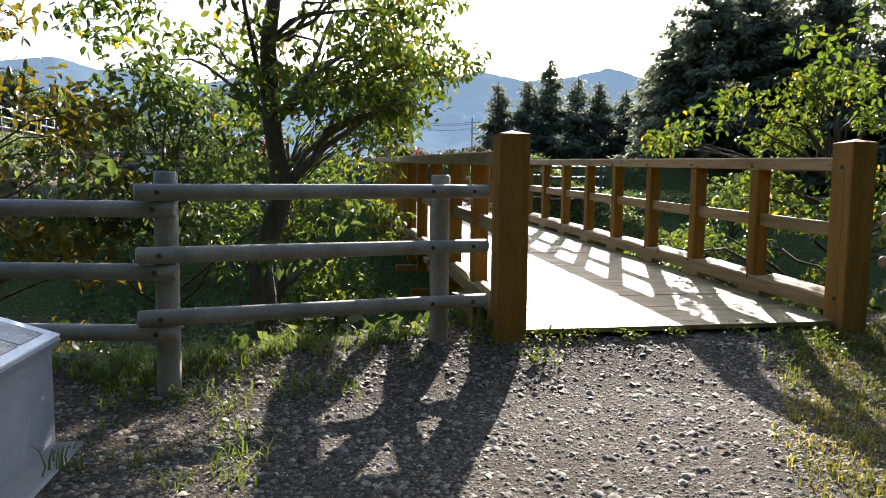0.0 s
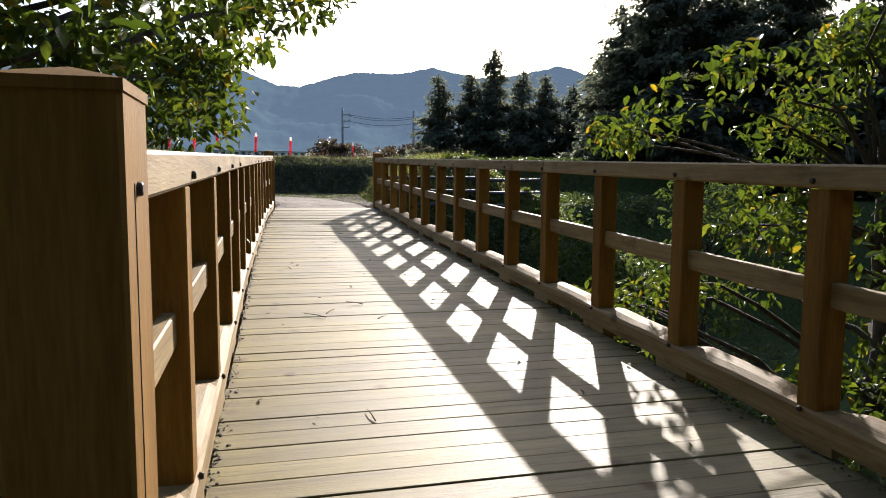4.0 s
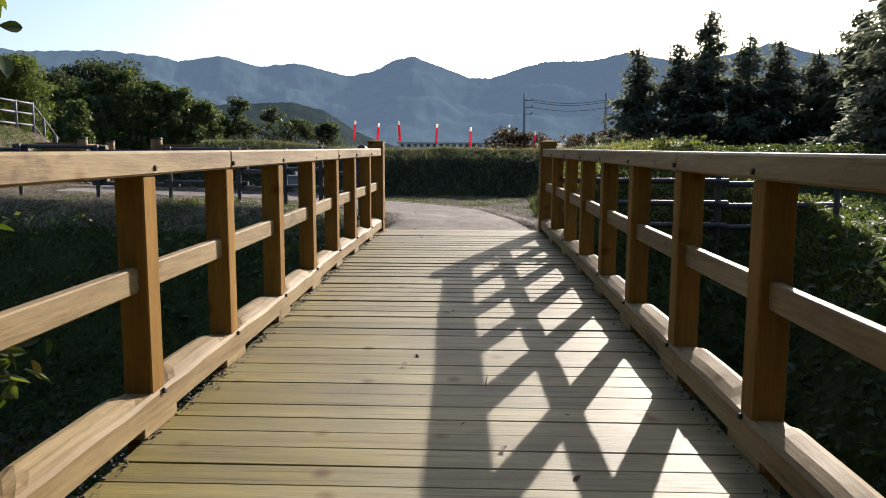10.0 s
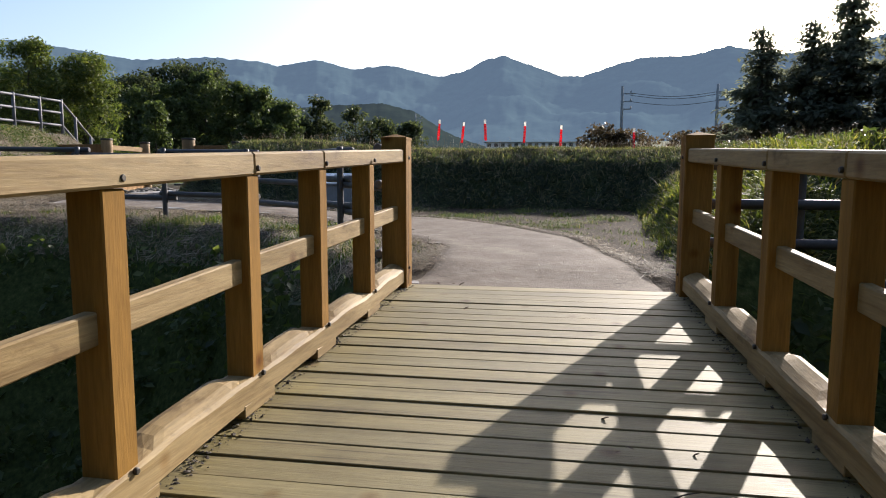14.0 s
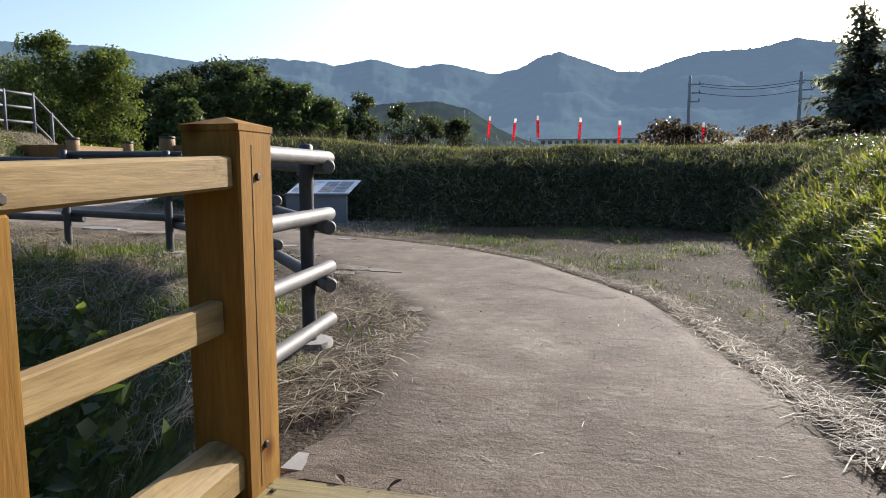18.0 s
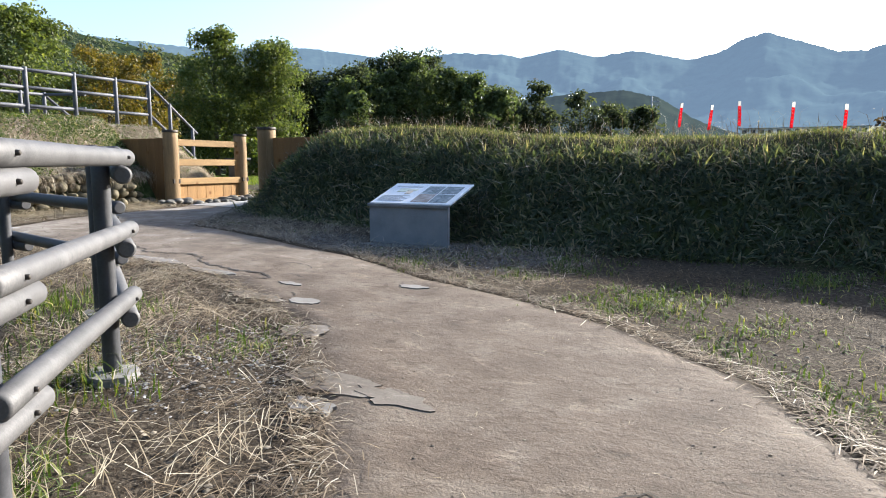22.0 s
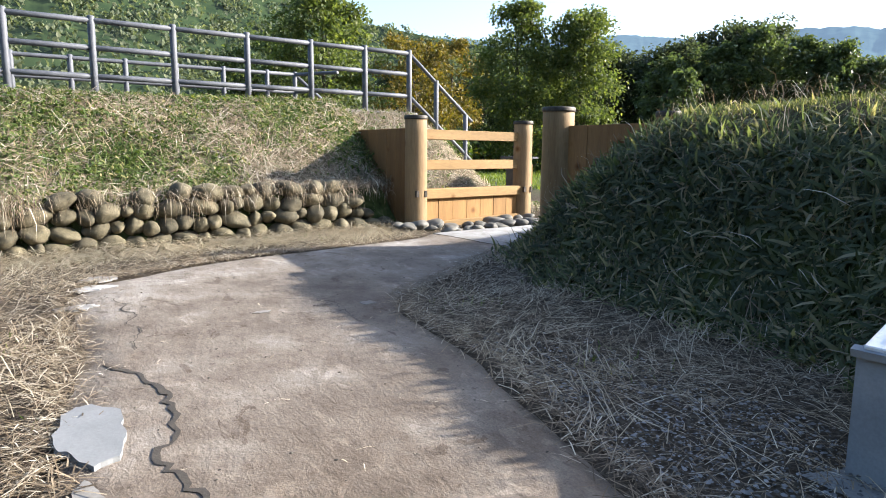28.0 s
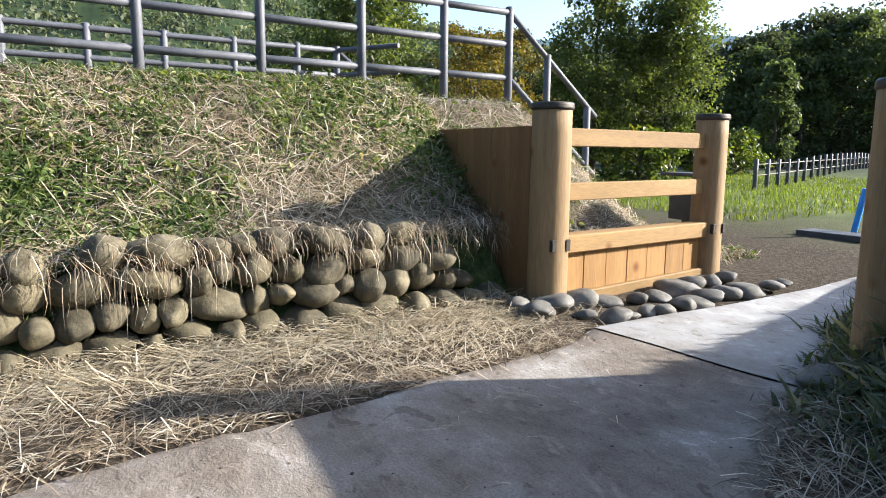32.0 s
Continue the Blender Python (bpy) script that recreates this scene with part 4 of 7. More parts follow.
def gate_post(p, r, top, label):
    g = thing("gate_post", (p.x, p.y, float(land(p.x, p.y))), label, "post", "gate posts")
    part("log", log((p.x, p.y, float(land(p.x, p.y)) - 0.3), (p.x, p.y, top - 0.035), r * 1.04, r, 22, 0.02, int(r * 1000 + p.x * 10), 10, 0.008), GATE_LOG, g)
    part("cap", log((p.x, p.y, top - 0.05), (p.x, p.y, top), r + 0.012, r + 0.008, 24, 0.0, 3, 3, 0.008), IRON, g, "dark flat metal cap")
    return g


gate_post(GA, 0.135, 2.75, "thick pale brown cedar log post with a dark metal cap")
gate_post(GB, 0.13, 2.75, "thick pale brown cedar log post with a dark metal cap")
gate_post(GC, 0.16, 2.77, "thick pale brown cedar log post with a dark metal cap")
side_panel = thing("side_fence", (GA.x, 29.15, 1.38), "pale timber fence panel with three rails over a low board wall", "fence")
u = (GB - GA).normalized()
across = Vector((-u.y, u.x))
for z in (2.525, 2.15):
    a, b = GA + u * 0.1, GB - u * 0.1
    part("rail", beam((a.x, a.y, z), (b.x, b.y, z), 0.05, 0.125, 0.006), GATE_BOARD, side_panel)
a, b = GA + u * 0.1, GB - u * 0.1
part("sill_beam", beam((a.x, a.y, 1.79), (b.x, b.y, 1.79), 0.16, 0.125, 0.008), GATE_BOARD, side_panel)
part("bottom_beam", beam((a.x, a.y, 1.37), (b.x, b.y, 1.4), 0.14, 0.13, 0.008), GATE_BOARD, side_panel)
L = (b - a).length
n = 7
for i in range(n):
    c0, c1 = a + u * (L * i / n + 0.002), a + u * (L * (i + 1) / n - 0.002)
    part("board", beam((c0.x, c0.y, 1.59), (c1.x, c1.y, 1.59), 0.05 + 0.004 * (i % 2), 0.3, 0.003), GATE_PLANK, side_panel)
for p, s in ((GA, 1), (GB, -1)):
    for q in (-1, 1):
        c = p + Vector((0.12 * 1, 0.06 * s * q))
        part("iron_strap", box(c.x - 0.02, c.x + 0.02, c.y - 0.02, c.y + 0.02, 1.76, 1.84, 0.003), IRON, side_panel)

wing_w = thing("board_wall", (-9.4, 28.17, 1.6), "brown timber board retaining wall let into the slope", "wall")
xs = np.linspace(GA.x - 0.12, -10.35, 8)
for i in range(7):
    part("board", box(xs[i + 1] + 0.002, xs[i] - 0.002, 28.12 + 0.003 * (i % 2), 28.165 + 0.003 * (i % 2), 1.3 + 0.1 * i, 2.6, 0.003), WING, wing_w)
part("end_block", box(-10.5, -10.33, 28.0, 28.22, 2.5, 2.66, 0.01), GATE_BOARD, wing_w, "pale cut timber end")
wing_e = thing("board_wall", (-5.5, 28.75, 1.6), "brown timber board retaining wall behind the bank", "wall")
xs = np.linspace(GC.x + 0.15, -4.6, 8)
for i in range(7):
    part("board", box(xs[i] + 0.002, xs[i + 1] - 0.002, 28.66 + 0.003 * (i % 2), 28.71 + 0.003 * (i % 2), 1.2, 2.58, 0.003), WING, wing_e)
gate_post(Vector((-5.35, 28.8)), 0.1, 2.68, "short brown cedar log post with a dark cap")

box_w = thing("letter_box", (-9.15, 30.3, 1.4), "small dark wooden leaflet box with a roof beside the fence", "box")
part("body", box(-9.3, -9.0, 30.25, 30.5, 1.82, 2.17, 0.006), DARK_LOG, box_w, "dark brown slatted body")
bm = beam((-9.37, 30.375, 2.235), (-8.93, 30.375, 2.235), 0.36, 0.03, 0.004)
part("roof", bm, DARK_LOG, box_w)
for i in range(3):
    part("slat", box(-8.998, -8.985, 30.26 + i * 0.09, 30.32 + i * 0.09, 1.85, 2.14, 0.002), GATE_PLANK, box_w)
part("leg", box(-9.2, -9.1, 30.32, 30.42, 1.2, 1.82, 0.004), DARK_LOG, box_w)

# ---- terrace railing ----
railing = thing("terrace_railing", (-10.85, 26.8, 2.85), "dark grey steel pipe railing with three rails on a grass terrace", "railing")
RY = [20.4, 21.3, 22.25, 23.17, 24.1, 25.0, 25.94, 26.9, 27.83, 28.71, 29.5]
for i, y in enumerate(RY):
    part("post", log((-10.85, y, float(land(-10.85, y)) - 0.1), (-10.85, y, 3.905), 0.042, 0.042, 12, 0.0, i, 2, 0.008), RAIL_PAINT, railing)
for k, z in enumerate((3.85, 3.53, 3.19)):
    for i in range(len(RY) - 1):
        part("rail", log((-10.85 - (0.0 if k == 0 else 0.01), RY[i], z), (-10.85 - (0.0 if k == 0 else 0.01), RY[i + 1], z), 0.034, 0.034, 12, 0.0, i, 2, 0.002), RAIL_PAINT, railing)
for z in (3.85, 3.19):
    part("stair_rail", log((-10.85, 29.5, z), (-10.85, 30.75, z - 1.02), 0.03, 0.03, 12, 0.0, 3, 2, 0.004), RAIL_PAINT, railing)
for y, z in ((30.02, 3.47), (30.62, 2.94)):
    part("post", log((-10.85, y, float(land(-10.85, y)) - 0.2), (-10.85, y, z), 0.04, 0.04, 12, 0.0, 5, 2, 0.008), RAIL_PAINT, railing)
tagged(part("kerb", box(-10.95, -10.75, 20.2, 29.6, 2.7, 2.93, 0.01), CONCRETE), "pale concrete kerb under the terrace railing", "kerb", kind="structure")
rail_back = thing("terrace_railing", (-13.0, 26.4, 2.7), "dark grey steel pipe railing on the far side of the terrace", "railing")
BY = [19.75 + 0.745 * i for i in range(12)] + [28.45]
for i, y in enumerate(BY):
    part("post", log((-13, y, float(land(-13, y)) - 0.1), (-13, y, 3.69), 0.04, 0.04, 10, 0.0, i, 2, 0.008), RAIL_PAINT, rail_back)
for z in (3.64, 3.34, 3.04):
    part("rail", log((-13.0, BY[0], z), (-13.0, BY[-1], z), 0.032, 0.032, 10, 0.0, 1, 6, 0.002), RAIL_PAINT, rail_back)
for z in (3.64, 3.1):
    part("stair_rail", log((-13.0, 28.45, z), (-13.0, 30.2, z - 1.4), 0.03, 0.03, 10, 0.0, 1, 2, 0.002), RAIL_PAINT, rail_back)
for z in (3.64, 3.34, 3.04):
    part("cross_rail", log((-13.0, 28.45, z), (-12.2, 28.9, z), 0.03, 0.03, 10, 0.0, 1, 2, 0.002), RAIL_PAINT, rail_back)


# ---- stones ----
def stone_mesh(seed, flat=0.8):
    bm = bmesh.new()
    bmesh.ops.create_icosphere(bm, subdivisions=3, radius=0.5)
    cuts = [Vector((random.Random(seed * 9 + i).gauss(0, 1), random.Random(seed * 9 + i + 50).gauss(0, 1), random.Random(seed * 9 + i + 90).gauss(0, 1))).normalized() for i in range(7)]
    for v in bm.verts:
        p = v.co.copy()
        for c in cuts:
            over = p.dot(c) - 0.39
            if over > 0:
                p -= c * over * 0.75
        k = 1 + 0.13 * noise.noise(p * 2.2 + Vector((seed * 3.7, 0, 0))) + 0.05 * noise.noise(p * 7 + Vector((0, seed, 0)))
        v.co = Vector((p.x * k, p.y * k, p.z * k * flat))
    me = bpy.data.meshes.new("stone")
    bm.to_mesh(me)
    bm.free()
    me.materials.append(STONE)
    me.polygons.foreach_set("use_smooth", [True] * len(me.polygons))
    return me


STONES = [stone_mesh(i, 0.95) for i in range(8)]
COBBLES = []
for i in range(5):
    me = stone_mesh(20 + i, 0.7)
    me.materials.clear()
    me.materials.append(COBBLE)
    COBBLES.append(me)
wall = thing("stone_wall", (-8.85, 25.5, 1.3), "low dry wall of rounded mossy river stones under the slope", "wall", kind="structure")
rnd = random.Random(5)
for row in range(4):
    y = 20.6 + 0.13 * (row % 2)
    while y < 27.9 - 0.22 * row:
        w = rnd.choice((0.14, 0.18, 0.21, 0.24, 0.27, 0.32))
        h = rnd.uniform(0.16, 0.23) if w > 0.16 else rnd.uniform(0.13, 0.18)
        if row == 3 and rnd.random() < 0.45:
            y += w
            continue
        o = part("stone", STONES[rnd.randrange(8)], None, wall)
        o.matrix_basis = Matrix.Translation((-8.8 - 0.03 * row + rnd.uniform(-0.05, 0.03), y + w / 2, float(land(-8.6, y)) + 0.06 + 0.16 * row + rnd.uniform(-0.03, 0.03))) @ Euler((rnd.uniform(-0.35, 0.35), rnd.uniform(-0.3, 0.3), rnd.uniform(-0.3, 0.3))).to_matrix().to_4x4() @ Matrix.Diagonal((0.33, w * 1.16, h * 1.1, 1))
        y += w * rnd.uniform(0.95, 1.06)
edging = thing("stone_edging", (-8.25, 29.2, 1.36), "row of smooth grey river cobbles along the concrete slab", "edging")
for i in range(22):
    k = i / 22
    if i < 13:
        x, y = -8.04 + rnd.uniform(-0.06, 0.04), 28.12 + i * 0.165 + rnd.uniform(-0.05, 0.05)
        s = rnd.uniform(0.13, 0.3)
    else:
        x, y = -8.36 + rnd.uniform(-0.08, 0.08), 28.15 + (i - 13) * 0.22 + rnd.uniform(-0.06, 0.06)
        s = rnd.uniform(0.17, 0.33)
    o = part("cobble", COBBLES[i % 5], None, edging)
    o.matrix_basis = Matrix.Translation((x, y, float(land(x, y)) + rnd.uniform(0.01, 0.06))) @ Euler((rnd.uniform(-0.3, 0.3), rnd.uniform(-0.3, 0.3), rnd.uniform(0, 3))).to_matrix().to_4x4() @ Matrix.Diagonal((s, s * rnd.uniform(0.65, 1.4), s * rnd.uniform(0.5, 0.85), 1))
for (x, y, s) in ((-8.32, 27.93, 0.24), (-8.5, 27.9, 0.2), (-8.72, 27.88, 0.17), (-6.66, 28.3, 0.26)):
    o = part("cobble", COBBLES[2], None, edging)
    o.matrix_basis = Matrix.Translation((x, y, float(land(x, y)) + 0.05)) @ Matrix.Diagonal((s, s, s * 0.75, 1))

# ---- past the gate ----
low = thing("low_fence", (-16, 41, 1.5), "line of low dark posts with a rope across the lawn", "fence")
for i in range(22):
    x, y = -15.2 - 0.52 * i * 0.85, 40.2 + 1.35 * i * 0.85
    z = float(land(x, y))
    part("post", log((x, y, z - 0.1), (x, y, z + 0.75), 0.055, 0.055, 8, 0.0, i, 2, 0.008), DARK_LOG, low)
for h in (0.62, 0.35):
    part("rope", log((-15.2, 40.2, float(land(-15.2, 40.2)) + h), (-24.5, 64.3, float(land(-24.5, 64.3)) + h), 0.012, 0.012, 6, 0, 1, 8, 0.001), PALE_LOG, low)
BLUE = surface("blue_paint", [(0.3, (0.02, 0.2, 0.6)), (0.7, (0.03, 0.28, 0.72))], 8, 40, 0.1, 0.4, 0.1)
stake = thing("marker_stake", (-9.27, 33.4, 1.4), "bright blue leaning marker stake", "stake")
part("stake", log((-9.27, 33.4, float(land(-9.27, 33.4)) - 0.1), (-9.17, 33.42, float(land(-9.27, 33.4)) + 0.56), 0.035, 0.035, 10, 0, 1, 3, 0.005), BLUE, stake)
boards = thing("board_stack", (-9.3, 33.1, 1.4), "dark flat boards lying on the gravel", "board")
part("board", box(-9.65, -8.85, 32.9, 33.25, float(land(-9.3, 33.1)) - 0.01, float(land(-9.3, 33.1)) + 0.06, 0.005), DARK_LOG, boards)


# ---- trees ----
def tube(path, radii, sides=8):
    verts, faces = [], []
    for i, (p, r) in enumerate(zip(path, radii)):
        d = (path[min(i + 1, len(path) - 1)] - path[max(i - 1, 0)]).normalized()
        x = d.cross(Vector((0.3, 0.9, 0.2))).normalized()
        y = d.cross(x)
        for j in range(sides):
            a = 2 * math.pi * j / sides
            verts.append(p + (x * math.cos(a) + y * math.sin(a)) * r)
    for i in range(len(path) - 1):
        for j in range(sides):
            k = (j + 1) % sides
            faces.append((i * sides + j, i * sides + k, (i + 1) * sides + k, (i + 1) * sides + j))
    return verts, faces


def limb(a, b, r0, r1, rnd, bend=0.12, n=6):
    a, b = Vector(a), Vector(b)
    d = (b - a).length
    off = [Vector((rnd.gauss(0, 1), rnd.gauss(0, 1), rnd.gauss(0, 0.6))) * d * bend * 0.4 for _ in range(n + 1)]
    pts = [a.lerp(b, i / n) + off[i] * math.sin(math.pi * i / n) + Vector((0, 0, d * bend * math.sin(math.pi * i / n))) for i in range(n + 1)]
    return pts, [r0 + (r1 - r0) * i / n for i in range(n + 1)]


def leaves_mesh(name, centres, spread, per, size, material, rng, shape="leaf", droop=0.9, flat=0.7):
    n = len(centres) * per
    c = np.repeat(np.asarray(centres, float), per, 0)
    s = np.repeat(np.asarray(spread, float), per)[:, None]
    off = rng.normal(0, 1, (n, 3))
    off /= np.maximum(1e-6, np.linalg.norm(off, axis=1, keepdims=True)) / (rng.uniform(0.25, 1.0, (n, 1)) ** 0.5)
    pl = c + off * s * np.array([1, 1, flat])
    H, L, R = frames_random(rng, n, -droop, 0.5)
    v, f = (LEAF_V, LEAF_F) if shape == "leaf" else (CARD_V, CARD_F)
    tw, _, R2 = frames_random(rng, n, 0, 0.3)
    roll = rng.normal(0, 0.6, n)
    cr, sr = np.cos(roll), np.sin(roll)
    z, o = np.zeros(n), np.ones(n)
    Y = np.stack([np.stack([cr, z, sr], -1), np.stack([z, o, z], -1), np.stack([-sr, z, cr], -1)], 1)
    return scatter(name, v, f, pl, H @ L @ Y, size * rng.uniform(0.6, 1.25, n), material)


def broadleaf(at, tall, wide, crown_low, leaf, material, per, clumps, label, seed, trunk_r=0.16, shape="card", centre=(0, 0), lean=(0, 0), spread=0.45, category="tree", extra=()):
    """A tree: tapered trunk, limbs that end in the clumps of an uneven crown. extra: further clump places."""
    rnd, rng = random.Random(seed), np.random.default_rng(seed)
    x, y = at
    z = float(land(x, y)) - 0.15
    t = thing("tree" if category == "tree" else "shrub", (x, y, z), label, category)
    top = Vector((x + lean[0], y + lean[1], z + tall * 0.8))
    pts, rad = limb((x, y, z), top, trunk_r, trunk_r * 0.25, rnd, 0.03, 9)
    V, F = tube(pts, rad, 10)
    cs, sp = [], []
    for i in range(clumps):
        h = rnd.uniform(0, 1) ** 0.85
        a = rnd.uniform(0, 2 * math.pi)
        zc = z + crown_low + (tall - crown_low) * h
        r = wide * (math.sin(math.pi * (0.12 + 0.8 * h)) ** 0.7) * math.sqrt(rnd.uniform(0.12, 1.0)) * (0.8 + 0.4 * noise.noise(Vector((math.cos(a) * 1.3, math.sin(a) * 1.3, h * 3 + seed))))
        p = Vector((x + centre[0] * h + math.cos(a) * r, y + centre[1] * h + math.sin(a) * r, zc))
        if 0.75 < p.x < 4.4 and 3.5 < p.y < 19 and p.z < 3.4:
            continue
        cs.append(p)
        sp.append(spread * rnd.uniform(0.6, 1.3))
    for p in extra:
        cs.append(Vector(p))
        sp.append(spread * rnd.uniform(0.7, 1.0))
    for p in cs[::1 if clumps < 50 else 2 if shape == "leaf" else 4]:
        k = max(0.12, min(0.9, (p.z - z - 0.4 * math.hypot(p.x - x, p.y - y)) / (tall * 0.8)))
        i = min(len(pts) - 1, int(k * (len(pts) - 1)))
        lp, lr = limb(pts[i], p, rad[i] * 0.36, trunk_r * 0.05, rnd, 0.1, 5)
        v, f = tube(lp, lr, 5)
        b = len(V)
        V += v
        F += [tuple(q + b for q in g) for g in f]
    part("trunk", mesh_of("trunk", V, F, BARK, True), None, t, "dark bark trunk and limbs")
    part("crown", leaves_mesh("crown", cs, sp, per, leaf, material, rng, shape, 0.5, 0.5 if shape == "leaf" else 0.7), None, t)
    return t


def conifer(at, tall, wide, label, seed, material=None, low=0.1, base=None):
    rnd, rng = random.Random(seed), np.random.default_rng(seed)
    x, y = at
    z = (float(land(x, y)) if base is None else base) - 0.2
    t = thing("conifer", (x, y, z), label, "tree", "tall cedars")
    pts, rad = limb((x, y, z), (x, y, z + tall), 0.28, 0.03, rnd, 0.01, 8)
    V, F = tube(pts, rad, 8)
    pl, sizes, heads = [], [], []
    tiers = int(tall * 3.4)
    for i in range(tiers):
        k = low + (1 - low) * i / tiers
        r = wide * (1 - k) ** 0.78 * rnd.uniform(0.72, 1.12)
        for j in range(rnd.randint(4, 6)):
            a = rnd.uniform(0, 2 * math.pi)
            rr = r * rnd.uniform(0.6, 1.1)
            o = Vector((x, y, z + tall * k))
            e = o + Vector((math.cos(a) * rr, math.sin(a) * rr, -0.12 * rr + 0.25 * rr * k))
            v, f = tube([o, o.lerp(e, 0.5) + Vector((0, 0, -0.05 * rr)), e], [0.05, 0.03, 0.01], 4)
            b = len(V)
            V += v
            F += [tuple(q + b for q in g) for g in f]
            m = max(16, int(rr * 68))
            for q in range(m):
                s = rnd.uniform(0.2, 1.05)
                pl.append(o.lerp(e, s) + Vector((rnd.gauss(0, 0.2), rnd.gauss(0, 0.2), rnd.gauss(0, 0.1) - 0.05)))
                sizes.append(rnd.uniform(0.24, 0.5) * (0.6 + 0.4 * (1 - k)))
                heads.append(a - math.pi / 2 + rnd.gauss(0, 0.7))
    n = len(pl)
    H, L, _ = frames_random(rng, n, -0.35, 0.5, np.array(heads), 0.05)
    sz = np.array(sizes)
    part("trunk", mesh_of("trunk", V, F, BARK, True), None, t)
    part("crown", scatter("crown", CARD_V, CARD_F, [tuple(p) for p in pl], H @ L, np.stack([sz * 0.95, sz, sz], 1), material or NEEDLE), None, t)
    return t


# trees in the moat beside the bridge
broadleaf((-0.6, 6.2), 7.6, 2.5, 3.5, 0.098, LEAF_LIGHT, 88, 84, "leafy green broadleaf tree growing in the moat beside the bridge", 11, 0.15, "leaf", (0.2, 0.4), (0.2, 0.3), 0.42,
          extra=((-0.4, 6.2, 2.4), (-0.1, 6.4, 2.6), (0.3, 6.8, 2.7), (0.7, 7.0, 2.7), (-0.2, 6.0, 2.0), (0.1, 6.4, 2.0), (0.5, 6.8, 2.1), (-0.5, 5.8, 2.1), (0.6, 7.3, 1.9), (-0.7, 5.9, 2.7), (0.0, 6.2, 3.1), (0.5, 6.9, 3.2), (0.9, 6.5, 3.0), (1.05, 7.3, 2.5), (1.2, 8.2, 2.75), (1.1, 8.8, 2.9), (1.35, 8.9, 3.3), (0.9, 8.7, 2.2), (0.85, 8.0, 2.0), (1.3, 7.6, 3.4), (1.5, 8.35, 2.75), (1.72, 8.6, 2.8), (1.3, 8.55, 2.55), (1.4, 8.1, 2.95), (1.85, 8.8, 2.95), (0.6, 6.8, 2.1), (0.3, 5.8, 2.6), (0.3, 6.6, 2.3), (0.5, 6.4, 2.55), (0.75, 7.2, 2.3), (0.45, 7.0, 2.65), (0.2, 6.2, 2.25), (0.85, 6.9, 2.5), (1.0, 9.2, 3.3), (1.25, 9.3, 3.0), (0.7, 9.0, 3.5), (1.2, 8.9, 3.7), (0.9, 8.4, 3.4), (1.35, 9.6, 2.75), (0.5, 8.6, 3.0)))
broadleaf((-0.9, 10.4), 5.6, 2.0, 2.6, 0.11, LEAF_LIGHT, 72, 50, "leafy green broadleaf tree with some yellow leaves beside the bridge", 12, 0.12, "leaf", (0.3, 0.2), (0.3, 0.2), 0.42,
          extra=((0.95, 9.6, 2.5), (1.05, 9.3, 2.85), (0.9, 9.0, 2.5), (0.7, 9.5, 2.2), (1.1, 9.8, 2.95), (0.6, 9.2, 2.9), (0.8, 9.9, 2.6), (0.4, 9.6, 2.6), (0.5, 9.9, 3.1), (0.9, 10.6, 2.7), (0.95, 10.9, 2.2), (0.85, 10.2, 1.5), (0.9, 10.4, 0.9), (0.8, 11.2, 1.0), (0.7, 9.8, 0.6), (0.9, 9.4, 0.9), (0.85, 9.0, 0.5), (1.0, 9.5, 2.0), (0.95, 9.2, 2.3), (0.75, 9.4, 2.0), (1.15, 9.55, 2.25), (0.55, 9.2, 2.2), (0.4, 9.3, 1.9), (0.9, 9.8, 1.9), (1.05, 9.4, 2.55), (0.7, 9.0, 2.5), (1.0, 9.1, 2.45), (0.3, 9.6, 2.3), (0.2, 9.2, 2.6)))
broadleaf((-1.9, 8.2), 5.0, 1.7, 3.1, 0.12, LEAF_DARK, 70, 45, "dense dark green shrubby tree in the moat", 13, 0.1, "leaf", (0, 0), (0, 0), 0.42,
          extra=[(-2.9 + 0.42 * i, 6.3 - 0.1 * i + 0.35 * (i % 2), 0.7 + 0.35 * (i % 3)) for i in range(8)])
broadleaf((-3.6, 7.0), 5.2, 1.9, 1.6, 0.12, LEAF_GOLD, 60, 45, "small tree turning yellow beside the moat", 14, 0.1, "leaf", (0, 0), (0, 0), 0.45)
broadleaf((0.1, 8.4), 2.6, 1.0, 0.4, 0.12, LEAF_LIGHT, 60, 26, "low green shrub under the bridge rail", 15, 0.06, "leaf", category="shrub")
broadleaf((0.2, 11.8), 2.4, 0.8, 0.3, 0.13, LEAF_LIGHT, 50, 20, "low green shrub under the bridge rail", 16, 0.06, "leaf", category="shrub")
broadleaf((6.6, 7.6), 5.2, 1.7, 1.4, 0.1, LEAF_LIGHT, 90, 44, "leafy green broadleaf tree on the east side of the bridge", 17, 0.15, "leaf", (-0.2, 0.2), (-0.2, 0), 0.42,
          extra=((4.8, 7.3, 2.35), (4.7, 7.9, 2.15), (4.6, 8.4, 1.95), (4.65, 8.7, 2.0), (4.7, 7.0, 1.2), (4.6, 7.7, 0.7), (4.55, 8.4, 0.5), (4.6, 9.0, 0.4), (4.9, 9.2, 1.9), (5.3, 6.6, 2.9), (5.4, 6.2, 2.4), (4.8, 6.0, 1.0), (4.7, 9.3, 0.3), (4.75, 8.6, -0.1)))
broadleaf((7.4, 11.2), 4.0, 1.6, 0.8, 0.12, LEAF_DARK, 60, 40, "dark green shrubby tree in the moat", 18, 0.1, "leaf", (0, 0), (0, 0), 0.4)
